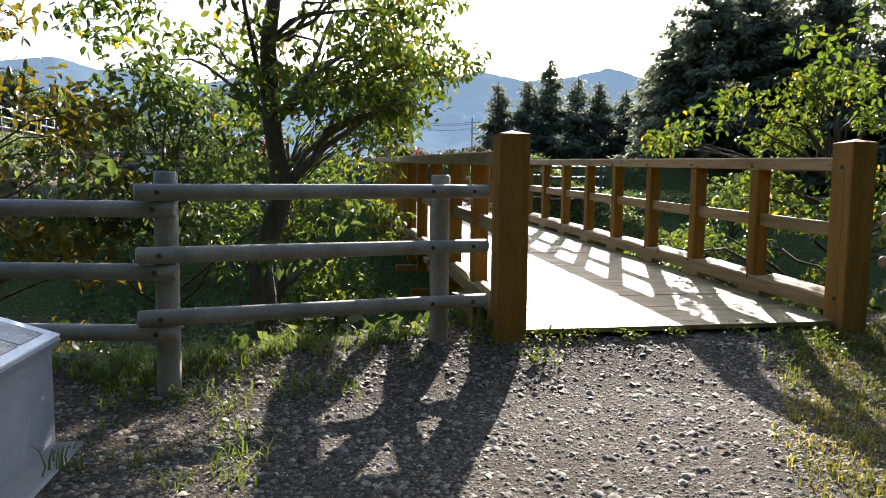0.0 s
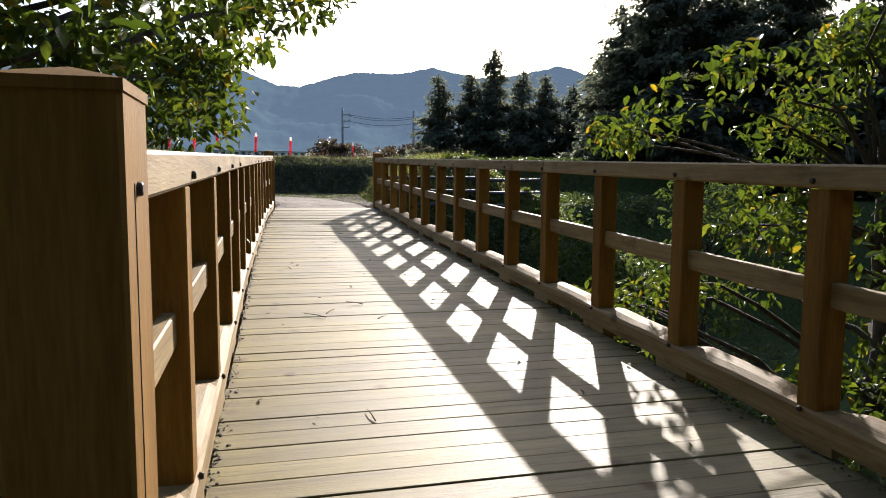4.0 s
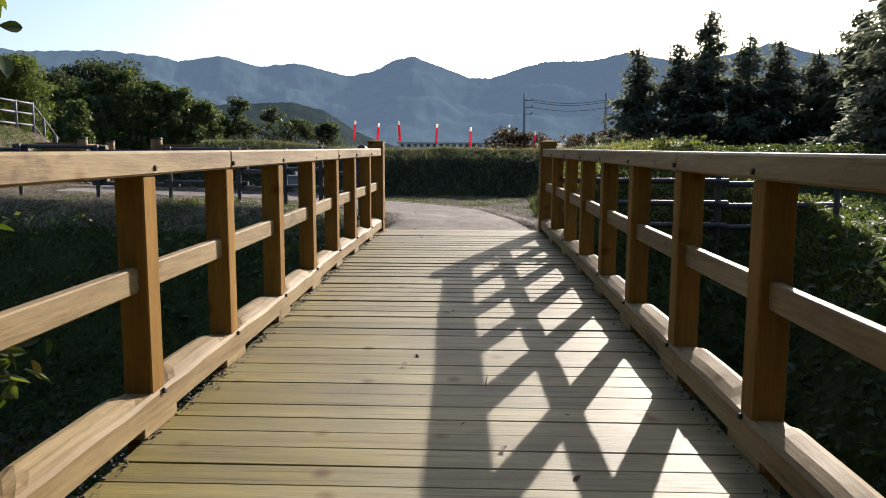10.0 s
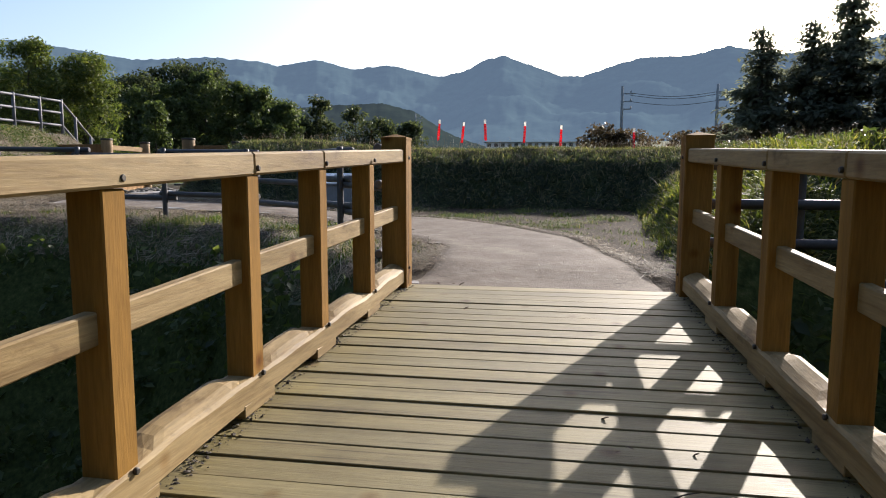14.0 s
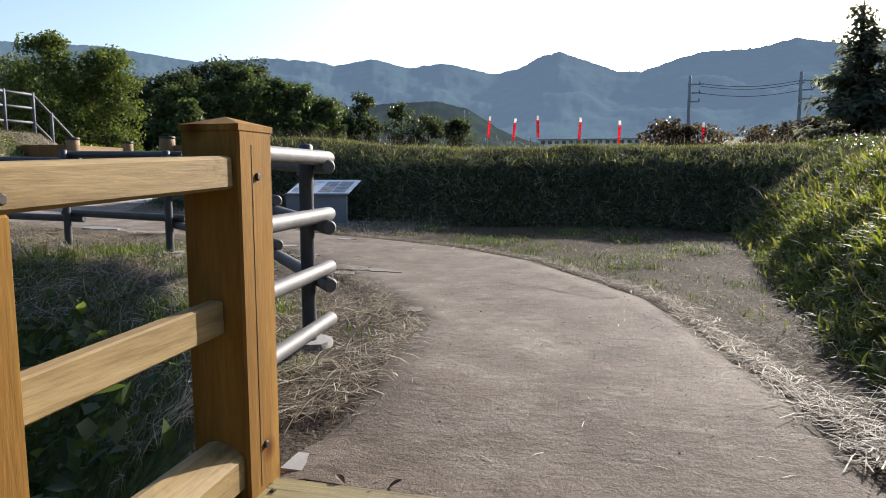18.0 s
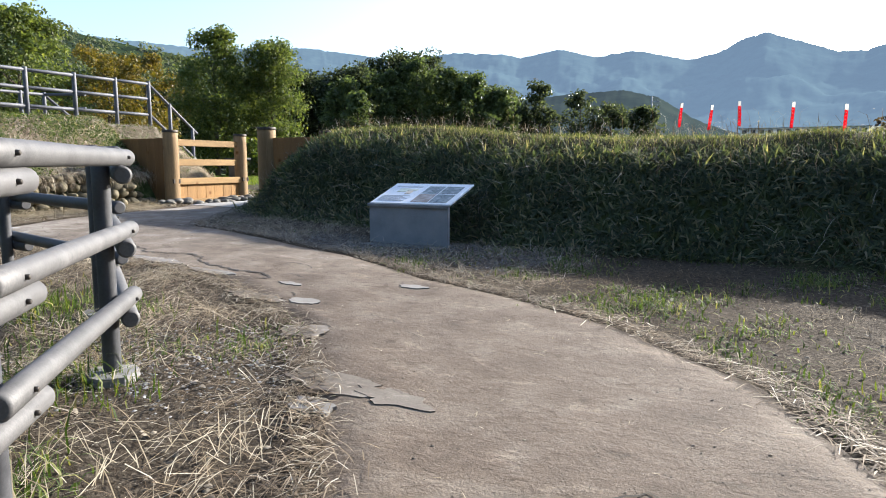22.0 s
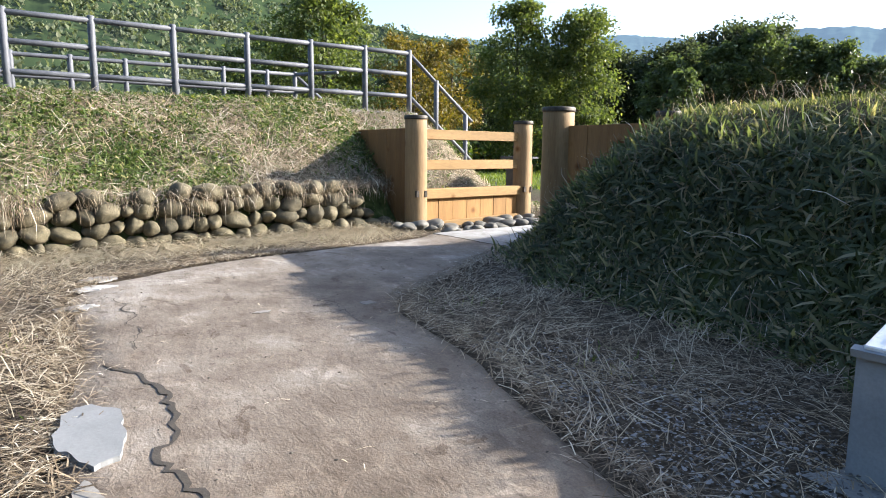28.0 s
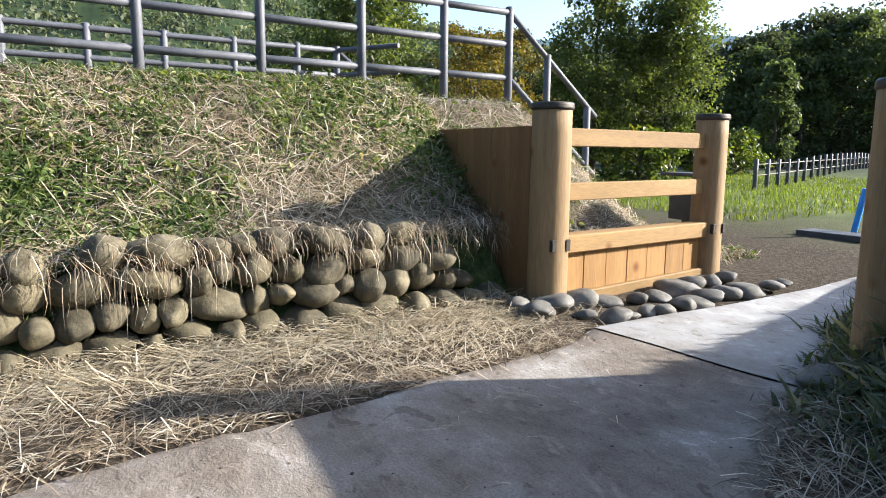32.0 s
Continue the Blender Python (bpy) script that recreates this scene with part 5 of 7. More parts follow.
broadleaf((8.2, 6.0), 6.6, 2.6, 1.2, 0.14, LEAF_DARK, 70, 80, "tall dark green broadleaf tree beside the bridge", 19, 0.2, "leaf", (0, 0), (0, 0), 0.5)
broadleaf((6.6, 4.0), 5.0, 1.2, 1.5, 0.12, LEAF_LIGHT, 60, 34, "slender green tree behind the log fence", 20, 0.09, "leaf", (0, 0), (0, 0), 0.42)
# an unseen tree added behind the camera's start to shade the gravel
broadleaf((-7.0, -3.0), 9.0, 3.0, 2.5, 0.3, LEAF_DARK, 60, 70, "unseen tall broadleaf tree added behind the start to shade the gravel", 21, 0.2, "card", spread=0.7)

# tall cedars to the north-east
for i, (az, tall, wide, r) in enumerate(((13.6, 6.6, 1.5, 40), (16.7, 6.9, 1.7, 41), (18.8, 8.5, 1.7, 41), (21.6, 6.9, 1.6, 40), (23.6, 6.7, 1.7, 41), (26.2, 6.2, 1.6, 42), (28.6, 7.6, 1.9, 40), (32.0, 9.0, 2.3, 38), (36.0, 10.5, 2.6, 36), (30.2, 6.8, 1.8, 44), (40, 11, 3.0, 36), (45, 11, 3.0, 36))):
    a = radians(az)
    conifer((2.66 + math.sin(a) * r, 7.92 + math.cos(a) * r), tall + 0.1, wide * 1.5, "tall dark conifer of a grove beyond the bank", 40 + i, base=2.3)
for i, (az, r, tall, wide) in enumerate(((29.5, 29, 8.6, 3.0), (33, 27, 10.6, 3.6), (37.5, 28, 10.4, 3.6), (43, 27, 11, 3.8), (50, 26, 11, 3.8), (57, 26, 11, 3.8))):
    a = radians(az)
    conifer((2.6 + math.sin(a) * r, 6 + math.cos(a) * r), tall, wide, "tall dense dark conifer at the edge of the grove", 70 + i)

# trees past the gate and along the north-west
def grove(az, r, tall, wide, material, label, seed, per=42, clumps=95, leaf=0.3, low=0.8, spread=0.6, cam_x=-1.0, cam_y=23.0):
    a = radians(az)
    return broadleaf((cam_x + math.sin(a) * r, cam_y + math.cos(a) * r), tall, wide, low, leaf, material, per, clumps, label, seed, 0.13, "card", spread=spread)


grove(-49, 28, 6.6, 1.9, LEAF_GROVE, "green broadleaf tree on the lawn beyond the gate", 90, 130, 130, 0.14, 1.0, 0.55)
grove(-44.0, 28.5, 6.3, 1.7, LEAF_GROVE, "green broadleaf tree on the lawn beyond the gate", 91, 130, 120, 0.14, 1.2, 0.55)
grove(-57.5, 36, 6.8, 2.8, LEAF_GOLD, "broadleaf tree turning golden yellow", 92, 100, 100, 0.18)
grove(-54.5, 40, 7.0, 2.6, LEAF_GOLD, "broadleaf tree turning yellow", 93, 90, 90, 0.19)
grove(-64.5, 27, 6.6, 2.7, LEAF_GROVE, "round green broadleaf tree behind the terrace", 94, 120, 120, 0.16)
grove(-69, 34, 6.5, 3.0, LEAF_DARK, "dark green broadleaf tree behind the terrace", 95, 100, 100, 0.2)
for i, (az, r, tall) in enumerate(((-40, 56, 8.4), (-36.5, 58, 9.2), (-33.5, 58, 10.4), (-30.5, 58, 10.6), (-27.5, 60, 9.0), (-46.5, 60, 7.4), (-52, 62, 7.4), (-24, 62, 7.6), (-58, 60, 8.0), (-43.2, 55, 8.8), (-37.0, 54, 8.6))):
    grove(az, r, tall, 4.3, LEAF_WOOD, "dark broadleaf tree of the wood", 100 + i, 80, 125, 0.31, 0.6, 1.0)
for i, (az, r, tall, wide) in enumerate(((-37.5, 47, 7.0, 1.8), (-34, 48, 7.8, 2.2), (-31, 49, 8.6, 2.4), (-28.5, 50, 8.0, 2.4), (-26, 50, 7.4, 2.2), (-23.5, 51, 6.2, 1.8))):
    grove(az, r, tall, wide, BAMBOO_LEAF, "feathery green bamboo clump", 120 + i, 80, 90, 0.28, 0.4, 0.6)
for i, (az, r, tall, wide) in enumerate(((-19.9, 55, 7.0, 1.6), (-16.5, 60, 6.2, 2.4), (-14, 62, 5.0, 2.0), (-21.6, 54, 5.0, 1.6), (-11.0, 58, 4.2, 1.6))):
    grove(az, r, tall, wide, LEAF_WOOD, "dark broadleaf tree beyond the bank", 130 + i, 44, 70, 0.3)
for i, (az, r, tall, wide) in enumerate(((3.2, 46, 3.6, 2.0), (5.6, 46, 3.3, 2.0), (10.5, 44, 3.2, 2.2), (13.5, 42, 3.4, 2.4))):
    grove(az, r, tall * 0.86, wide * 1.1, LEAF_BROWN, "low dark brown bush beyond the bank", 140 + i, 60, 60, 0.22, 0.2, 0.5, 2.8, 12)
for i, (az, r) in enumerate(((-52, 27), (-48, 30), (-46, 26), (-42, 30), (-39.5, 32), (-55, 25))):
    grove(az, r, 1.7, 1.4, LEAF_LIGHT, "low leafy green bush at the edge of the lawn", 150 + i, 60, 36, 0.17, 0.1, 0.4)
grove(-36.2, 40, 5.2, 1.0, BAMBOO_LEAF, "slender pale green conifer on the lawn", 160, 60, 70, 0.24, 0.3, 0.4)

# wooded hillside
rng = np.random.default_rng(31)
N = 2300
az = np.radians(rng.uniform(-122, -30, N))
k = rng.uniform(0.0, 1.0, N) ** 0.8
S = np.array([(-125, 9), (-105, 16), (-90, 21), (-80, 20), (-72, 15.5), (-66, 12.2), (-61, 10.2), (-56, 9.3), (-52, 8.6), (-46, 7.8), (-38, 6.5), (-28, 4.5)])
el = np.radians(np.interp(np.degrees(az), S[:, 0], S[:, 1]))
d = 90 + 170 * k
hz = 1.9 + d * np.tan(el) * k ** 1.15
cen = np.stack([np.sin(az) * d + 2.6, np.cos(az) * d + 10, hz + 0.6], 1)
rad = rng.uniform(1.6, 3.2, N)
hillwood = leaves_mesh("hill_wood", cen, rad, 34, 1.4, leafy("leaf_hill", [(0.0, (0.07, 0.09, 0.06)), (0.6, (0.11, 0.135, 0.085)), (1.0, (0.16, 0.175, 0.105))], (1.3, 1.35, 0.8), 0.4, 0.6, 0.05), rng, "card", 0.7, 1.0)
tagged(new("hill_wood", hillwood), "dense dark green woodland covering the steep hillside", "woodland", kind="stuff")


# ---- flags, poles and buildings in the valley ----
CLOTH_RED = leafy("red_cloth", [(0.0, (0.68, 0.02, 0.04)), (1.0, (0.75, 0.05, 0.07))], (1, 1, 1), 0.6, 0.8)
CLOTH_WHITE = leafy("white_cloth", [(0.0, (0.75, 0.75, 0.75)), (1.0, (0.8, 0.8, 0.8))], (1, 1, 1), 0.6, 0.8)
POLE = surface("pole_concrete", [(0.3, (0.22, 0.23, 0.24)), (0.7, (0.32, 0.33, 0.34))], 3, 30, 0.1, 0.8, 0.1)


def banner(az, r, el_top, tilt, seed):
    a = radians(az)
    x, y = 2.75 + math.sin(a) * r, 11.9 + math.cos(a) * r
    zt = 1.8 + r * math.tan(radians(el_top))
    z = float(land(x, y))
    f = thing("banner", (x, y, z), "tall narrow red and white banner on a thin pole", "banner", "festival banners")
    part("pole", log((x, y, z - 0.2), (x + tilt, y, zt + 0.05), 0.02, 0.015, 6, 0, 1, 3, 0.004), PALE_LOG, f)
    h, w = r * 0.03, r * 0.0034
    n = 14
    for name, k0, k1, m in (("white_head", 0.0, 0.2, CLOTH_WHITE), ("cloth", 0.2, 1.0, CLOTH_RED)):
        V, F = [], []
        for i in range(n + 1):
            k = k0 + (k1 - k0) * i / n
            for s in (0, 1):
                for th in (-0.006, 0.006):
                    V.append((x + tilt * (1 - k) + s * w, y + 0.05 * math.sin(k * 9 + seed + s * 1.3) + th, zt - k * h))
        for i in range(n):
            b = i * 4
            F += [(b, b + 2, b + 6, b + 4), (b + 1, b + 5, b + 7, b + 3), (b, b + 4, b + 5, b + 1), (b + 2, b + 3, b + 7, b + 6)]
        c = part(name, mesh_of(name, V, F, m), None, f)
        if name == "cloth":
            for i in range(5):
                zz = zt - h * (0.3 + 0.13 * i)
                part("mark", box(x + w * 0.36 + tilt * 0.5, x + w * 0.64 + tilt * 0.5, y - 0.09, y - 0.075, zz - h * 0.022, zz + h * 0.022, 0), CLOTH_WHITE, c, "white mark")
    return f


for i, (az, r, el) in enumerate(((-10.1, 80, 4.6), (-8.1, 80, 4.4), (-6.1, 78, 4.6), (-2.9, 74, 4.4), (0.1, 64, 4.1), (3.1, 50, 3.6), (5.9, 45, 3.8))):
    banner(az, r, el, (0.2, 0.25, -0.1, 0.1, 0.05, 0.0, 0.0)[i], i)


def utility_pole(az, r, el, label):
    a = radians(az)
    x, y = 2.75 + math.sin(a) * r, 11.9 + math.cos(a) * r
    z, zt = float(land(x, y)), 1.8 + r * math.tan(radians(el))
    p = thing("utility_pole", (x, y, z), label, "pole", "utility poles")
    part("shaft", log((x, y, z - 0.3), (x, y, zt), 0.13, 0.08, 10, 0, 1, 4, 0.01), POLE, p)
    for k, h in enumerate((0.5, 1.0, 1.5)):
        part("cross_arm", box(x - 0.1, x + 0.75 - 0.1 * k, y - 0.04, y + 0.04, zt - h - 0.04, zt - h + 0.04, 0.005), POLE, p)
        part("insulator", log((x + 0.55, y, zt - h + 0.03), (x + 0.55, y, zt - h + 0.2), 0.05, 0.04, 8, 0, 1, 2, 0.01), POLE, p)
    return Vector((x, y, zt))


pa = utility_pole(5.0, 47, 7.1, "grey concrete utility pole with cross arms and wires")
pb = utility_pole(12.1, 47, 7.0, "grey concrete utility pole with cross arms and wires")
utility_pole(-11.9, 75, 5.1, "thin grey lamp pole in the valley")
utility_pole(2.9, 70, 4.3, "thin grey utility pole in the valley")
for k, h in enumerate((0.45, 0.6, 1.0)):
    wire = log(pa - Vector((-0.5, 0, h)), pb - Vector((-0.2, 0, h)), 0.016, 0.016, 5, 0, 1, 14, 0.001, 0.28)
    tagged(part("overhead_wire", wire, IRON), "thin black overhead wire between utility poles", "wire", "overhead wires")

WHITE_WALL = surface("white_wall", [(0.3, (0.55, 0.57, 0.58)), (0.7, (0.66, 0.67, 0.68))], 1, 20, 0.05, 0.8, 0.05)
ROOF_GREY = surface("roof_grey", [(0.3, (0.1, 0.115, 0.13)), (0.7, (0.16, 0.175, 0.195))], 1, 20, 0.1, 0.95, 0.05, spec=0.05)
GLASS_DARK = surface("dark_window", [(0.3, (0.03, 0.035, 0.04)), (0.7, (0.06, 0.065, 0.07))], 1, 20, 0.1, 0.2, 0.0)


def hall(az0, az1, r, el0, el1, label, windows, roof=0.8):
    x0, x1 = 2.75 + math.tan(radians(az0)) * r, 2.75 + math.tan(radians(az1)) * r
    y = 11.9 + r
    z0, z1 = 1.8 + r * math.tan(radians(el0)), 1.8 + r * math.tan(radians(el1))
    zb = min(z0 - 1.5, float(land((x0 + x1) / 2, y)))
    h = thing("long_building", ((x0 + x1) / 2, y, zb), label, "building")
    part("wall", box(x0, x1, y, y + 9, zb - 0.5, z1, 0), WHITE_WALL, h)
    V = [(x0 - 0.4, y - 0.5, z1), (x1 + 0.4, y - 0.5, z1), (x1 + 0.4, y + 4.5, z1 + roof), (x0 - 0.4, y + 4.5, z1 + roof), (x0 - 0.4, y + 9.5, z1), (x1 + 0.4, y + 9.5, z1)]
    part("roof", mesh_of("roof", V, [(0, 1, 2, 3), (3, 2, 5, 4), (0, 3, 4), (1, 5, 2), (0, 4, 5, 1)], ROOF_GREY), None, h)
    for i in range(windows):
        xa = x0 + (x1 - x0) * (i + 0.25) / windows
        xb = x0 + (x1 - x0) * (i + 0.8) / windows
        part("window", box(xa, xb, y - 0.06, y + 0.02, z1 - (z1 - z0) * 0.85, z1 - (z1 - z0) * 0.25, 0), GLASS_DARK, h)
    return h


hall(-6.0, 1.9, 112, 2.3, 2.75, "long low white building with a row of dark windows", 14, 0.22)

# ---- surrounding woods that close the place behind the walk ----
for i in range(14):
    a = radians(100 + i * 13)
    r = 26 + (i % 3) * 5
    broadleaf((math.sin(a) * r, 2 + math.cos(a) * r), 9.5, 3.6, 0.8, 0.8, LEAF_DARK, 22, 70, "dark broadleaf tree of the surrounding wood", 200 + i, 0.25, "card", spread=1.0)
# Added, out of view: a tall row that keeps southern sky light off the bridge.
for i in range(12):
    broadleaf((-22 + i * 4.3, -9.5 - 2.2 * (i % 2)), 21.0, 4.2, 0.6, 1.0, LEAF_DARK, 24, 170, "unseen tall tree added behind the gravel to block southern sky light", 230 + i, 0.25, "card", spread=1.0)


# ---- ground cover ----
def spots(n, x0, x1, y0, y1, seed, keep=None):
    rng = np.random.default_rng(seed)
    x, y = rng.uniform(x0, x1, n), rng.uniform(y0, y1, n)
    if keep is not None:
        m = keep(x, y, rng)
        x, y = x[m], y[m]
    return np.stack([x, y, land(x, y)], 1)


def inside(x, y, poly):
    p = np.array(poly)
    c = np.zeros(len(x), bool)
    j = len(p) - 1
    for i in range(len(p)):
        a, b = p[i], p[j]
        t = ((a[1] > y) != (b[1] > y)) & (x < (b[0] - a[0]) * (y - a[1]) / (b[1] - a[1] + 1e-12) + a[0])
        c ^= t
        j = i
    return c


PATH_POLY = PATH_L + PATH_R[::-1]


def off_path(x, y):
    return ~inside(x, y, PATH_POLY) & ~((x > -8.2) & (x < -6.3) & (y > 28))


def slope_of(x, y):
    e = 0.05
    return np.hypot(land(x + e, y) - land(x - e, y), land(x, y + e) - land(x, y - e)) / (2 * e)


# long drooping grass on the banks
def bank_keep(x, y, rng):
    toe = np.interp(x, TOE[:, 0], TOE[:, 1])
    on_bank = (y - toe > -0.12) & (y - toe < 2.3) & (x > -7.2) & (rng.uniform(0, 1, len(x)) < np.where(y - toe > 1.5, 0.45, 1.0))
    on_mound = (x > 3.85 + 0.07 * (y - 19)) & (y > 18.4) & (x < 8.6) & (rng.uniform(0, 1, len(x)) < np.where(x > 7.0, 0.5, 1.0))
    return (on_bank | on_mound) & (land(x, y) > 1.02)


LONG_V = [(-0.5, 0, 0), (0.5, 0, 0), (0.45, 0.22, 0.42), (-0.45, 0.22, 0.42), (0.3, 0.6, 0.5), (-0.3, 0.6, 0.5), (0, 1.0, 0.3)]
LANCE_V = [(-0.12, 0, 0), (0.12, 0, 0), (0.5, 0.34, 0.1), (-0.5, 0.34, 0.1), (0.36, 0.68, 0.08), (-0.36, 0.68, 0.08), (0, 1.0, -0.04)]
LONG_F = [(0, 1, 2, 3), (3, 2, 4, 5), (5, 4, 6)]


def lay(places, rng, lean, lean_dev, upright=0.5, heading=None, heading_dev=3.2):
    """Turns for pieces that lie on, or grow from, the slope under them."""
    x, y = places[:, 0], places[:, 1]
    gxn = (land(x + 0.08, y) - land(x - 0.08, y)) / 0.16
    gyn = (land(x, y + 0.08) - land(x, y - 0.08)) / 0.16
    Z = np.stack([-gxn * (1 - upright), -gyn * (1 - upright), np.ones(len(x))], 1)
    Z /= np.linalg.norm(Z, axis=1, keepdims=True)
    X = np.cross(np.tile(np.array([0.0, 1.0, 0.0]), (len(x), 1)), Z)
    X /= np.linalg.norm(X, axis=1, keepdims=True)
    B = np.stack([X, np.cross(Z, X), Z], -1)
    H, L, _ = frames_random(rng, len(x), lean, lean_dev, heading, heading_dev)
    return B @ H @ L


def tufts(name, centres, per, r, length, width, material, seed, upright=0.45, lean=0.1, shape=None, lean_dev=0.45):
    """Grass tussocks: blades that start together and arch out to all sides."""
    rng = np.random.default_rng(seed)
    k = rng.uniform(0.55, 1.35, len(centres))
    c = np.repeat(centres, per, 0)
    k = np.repeat(k, per)
    c[:, :2] += rng.normal(0, r, (len(c), 2))
    c[:, 2] = land(c[:, 0], c[:, 1]) - 0.01
    ln = length * k * rng.uniform(0.45, 1.2, len(c))
    return scatter(name, shape or LONG_V, LONG_F, c, lay(c, rng, lean, lean_dev, upright), np.stack([width * rng.uniform(0.6, 1.4, len(c)), ln, ln], 1), material)


pl = np.concatenate([spots(17000, -7.4, 9, 26.2, 31, 1, bank_keep), spots(5200, 3.8, 8.6, 18.4, 27.5, 2, bank_keep)])
level_at = np.minimum(0.985 + 0.02 * (pl[:, 1] - 19.5) + 0.022 * np.clip(1 - pl[:, 0], 0, 14), 1.55)
high = pl[:, 2] - level_at > (1.05 + 0.2 * ease(-1, -5, pl[:, 0])) * np.random.default_rng(4).normal(1.0, 0.05, len(pl))
# Crest grass is drier, and its lighter tone also carries the sun on top.
CREST = leafy("crest_grass", [(0.0, (0.055, 0.08, 0.034)), (0.45, (0.1, 0.125, 0.056)), (0.75, (0.17, 0.175, 0.1)), (1.0, (0.44, 0.4, 0.29))], (1.4, 1.4, 0.6), 0.4, 0.75, 1.5)
tagged(new("crest_grass", tufts("crest_grass", pl[high], 11, 0.12, 0.085, 0.0065, CREST, 33, 0.8)), "short dry yellow-green grass on the banks, lightened as if sunlit on top", "grass", kind="stuff")
# Same dwarf bamboo as the banks, with sunshine put into a lighter leaf colour.
MOUND = leafy("mound_grass", [(0.0, (0.06, 0.085, 0.03)), (0.5, (0.115, 0.145, 0.05)), (0.85, (0.19, 0.2, 0.075)), (1.0, (0.34, 0.3, 0.18))], (1.6, 1.6, 0.5), 0.46, 0.6, 1.2)
east_of = (pl[:, 0] > 3.6) & (pl[:, 1] < 26.0)
tagged(new("mound_grass", tufts("mound_grass", pl[east_of], 24, 0.07, 0.14, 0.017, MOUND, 32, 0.5, 0.35, LANCE_V, 0.45)), "yellow-green dwarf bamboo covering the mound by the bridge, coloured lighter as if sunlit", "grass", kind="stuff")
pl, high = pl[~east_of], high[~east_of]
tagged(new("bank_grass", tufts("bank_grass", pl[~high], 21, 0.05, 0.15, 0.021, SASA, 3, 0.12, 0.28, LANCE_V, 0.45)), "dense dark green dwarf bamboo with narrow leaves covering the banks", "grass", kind="stuff")
# a few dead stalks caught in it
pl = np.concatenate([spots(5200, -7.4, 9, 26.2, 30, 91, bank_keep), spots(1600, 3.8, 8.5, 18.6, 27.5, 92, bank_keep)])
rng = np.random.default_rng(93)
n = len(pl)
pl[:, 2] += rng.uniform(0.02, 0.12, n)
ln = rng.uniform(0.1, 0.34, n)
tagged(new("dead_stalks", scatter("dead_stalks", LONG_V, LONG_F, pl, lay(pl, rng, -0.1, 0.5, 0.3), np.stack([rng.uniform(0.003, 0.006, n), ln, ln], 1), STRAW)), "dead straw stalks among the bank grass", "straw", kind="stuff")


def dry_keep(x, y, rng):
    toe = np.interp(x, TOE[:, 0], TOE[:, 1])
    f = np.interp(x, FAR_EDGE[:, 0], FAR_EDGE[:, 1])
    return off_path(x, y) & (y < toe + 0.1) & (y > f - 0.8) & (x > -8.75) & (x < 4.1)


pl = spots(285000, -9, 4.3, 18.7, 28.4, 5, dry_keep)
clump = 0.6 * lumps(pl[:, 0], pl[:, 1], 2.1, 7) + 0.5 * lumps(pl[:, 0], pl[:, 1], 0.7, 2)
rng = np.random.default_rng(6)
north = pl[:, 1] > np.interp(pl[:, 0], [-9, -7.4, -4.2, -0.6, 1.9, 3.4], [28.5, 26.0, 25.0, 23.8, 22.2, 19.5])
by_fence = np.abs(pl[:, 1] - np.interp(pl[:, 0], [-8.1, -3.5, -1.97, -0.83, 0.08, 0.95], [22.3, 22.65, 22.43, 21.74, 20.76, 19.75])) < 0.45
keep = rng.uniform(-1.0, 0.55, len(pl)) < clump - 0.28 * (north & (pl[:, 0] > -2.5)) + 0.25 * (pl[:, 0] < -3.5) - 0.45 * by_fence
pl, clump, north = pl[keep], clump[keep], north[keep]
n = len(pl)
pl[:, 2] += rng.uniform(0.0, 1.0, n) * np.clip(0.03 + 0.045 * clump, 0.008, 0.07)
ln = 0.05 + 0.1 * rng.gamma(1.6, 0.55, n)
ln = np.minimum(ln, 0.42) * np.where(north, 0.62, 1.0)
way = 1.6 * lumps(pl[:, 0], pl[:, 1], 1.3, 9)
turns = lay(pl, rng, 0.0, 0.2, 0.2, way, 1.1)
sizes = np.stack([rng.uniform(0.0018, 0.0046, n), ln, ln], 1)
THATCH = leafy("brown_thatch", [(0.0, (0.024, 0.017, 0.01)), (0.5, (0.08, 0.058, 0.034)), (0.85, (0.155, 0.12, 0.074)), (1.0, (0.36, 0.3, 0.2))], (1, 0.9, 0.7), 0.12, 0.8)
old = north & (pl[:, 0] > 0.2)
tagged(new("straw_litter", scatter("straw_litter", STRAW_V, BLADE_F, pl[~old], turns[~old], sizes[~old], STRAW)), "dry cut straw and dead grass lying beside the path", "straw", kind="stuff")
tagged(new("brown_thatch", scatter("brown_thatch", STRAW_V, BLADE_F, pl[old], turns[old], sizes[old], THATCH)), "brown rotting thatch of dead grass before the bank", "straw", kind="stuff")
# longer pale stalks in loose swathes on top
pl = spots(60000, -9, 4.3, 18.7, 28.4, 55, dry_keep)
clump = lumps(pl[:, 0], pl[:, 1], 1.5, 12)
south = pl[:, 1] < np.interp(pl[:, 0], [-9, -7.4, -4.2, -0.6, 1.9, 3.4], [28.5, 26.0, 25.0, 23.8, 22.2, 19.5])
pl = pl[rng.uniform(-0.2, 0.9, len(pl)) < np.where(south, clump, np.where(pl[:, 0] < -3.2, 0.45 + 0.4 * clump, np.where(pl[:, 0] < 0.2, clump * 0.4, -1.0)))]
n = len(pl)
pl[:, 2] += rng.uniform(0.015, 0.07, n)
ln = rng.uniform(0.12, 0.42, n)
way = 2.0 * lumps(pl[:, 0], pl[:, 1], 0.9, 3) + 0.8
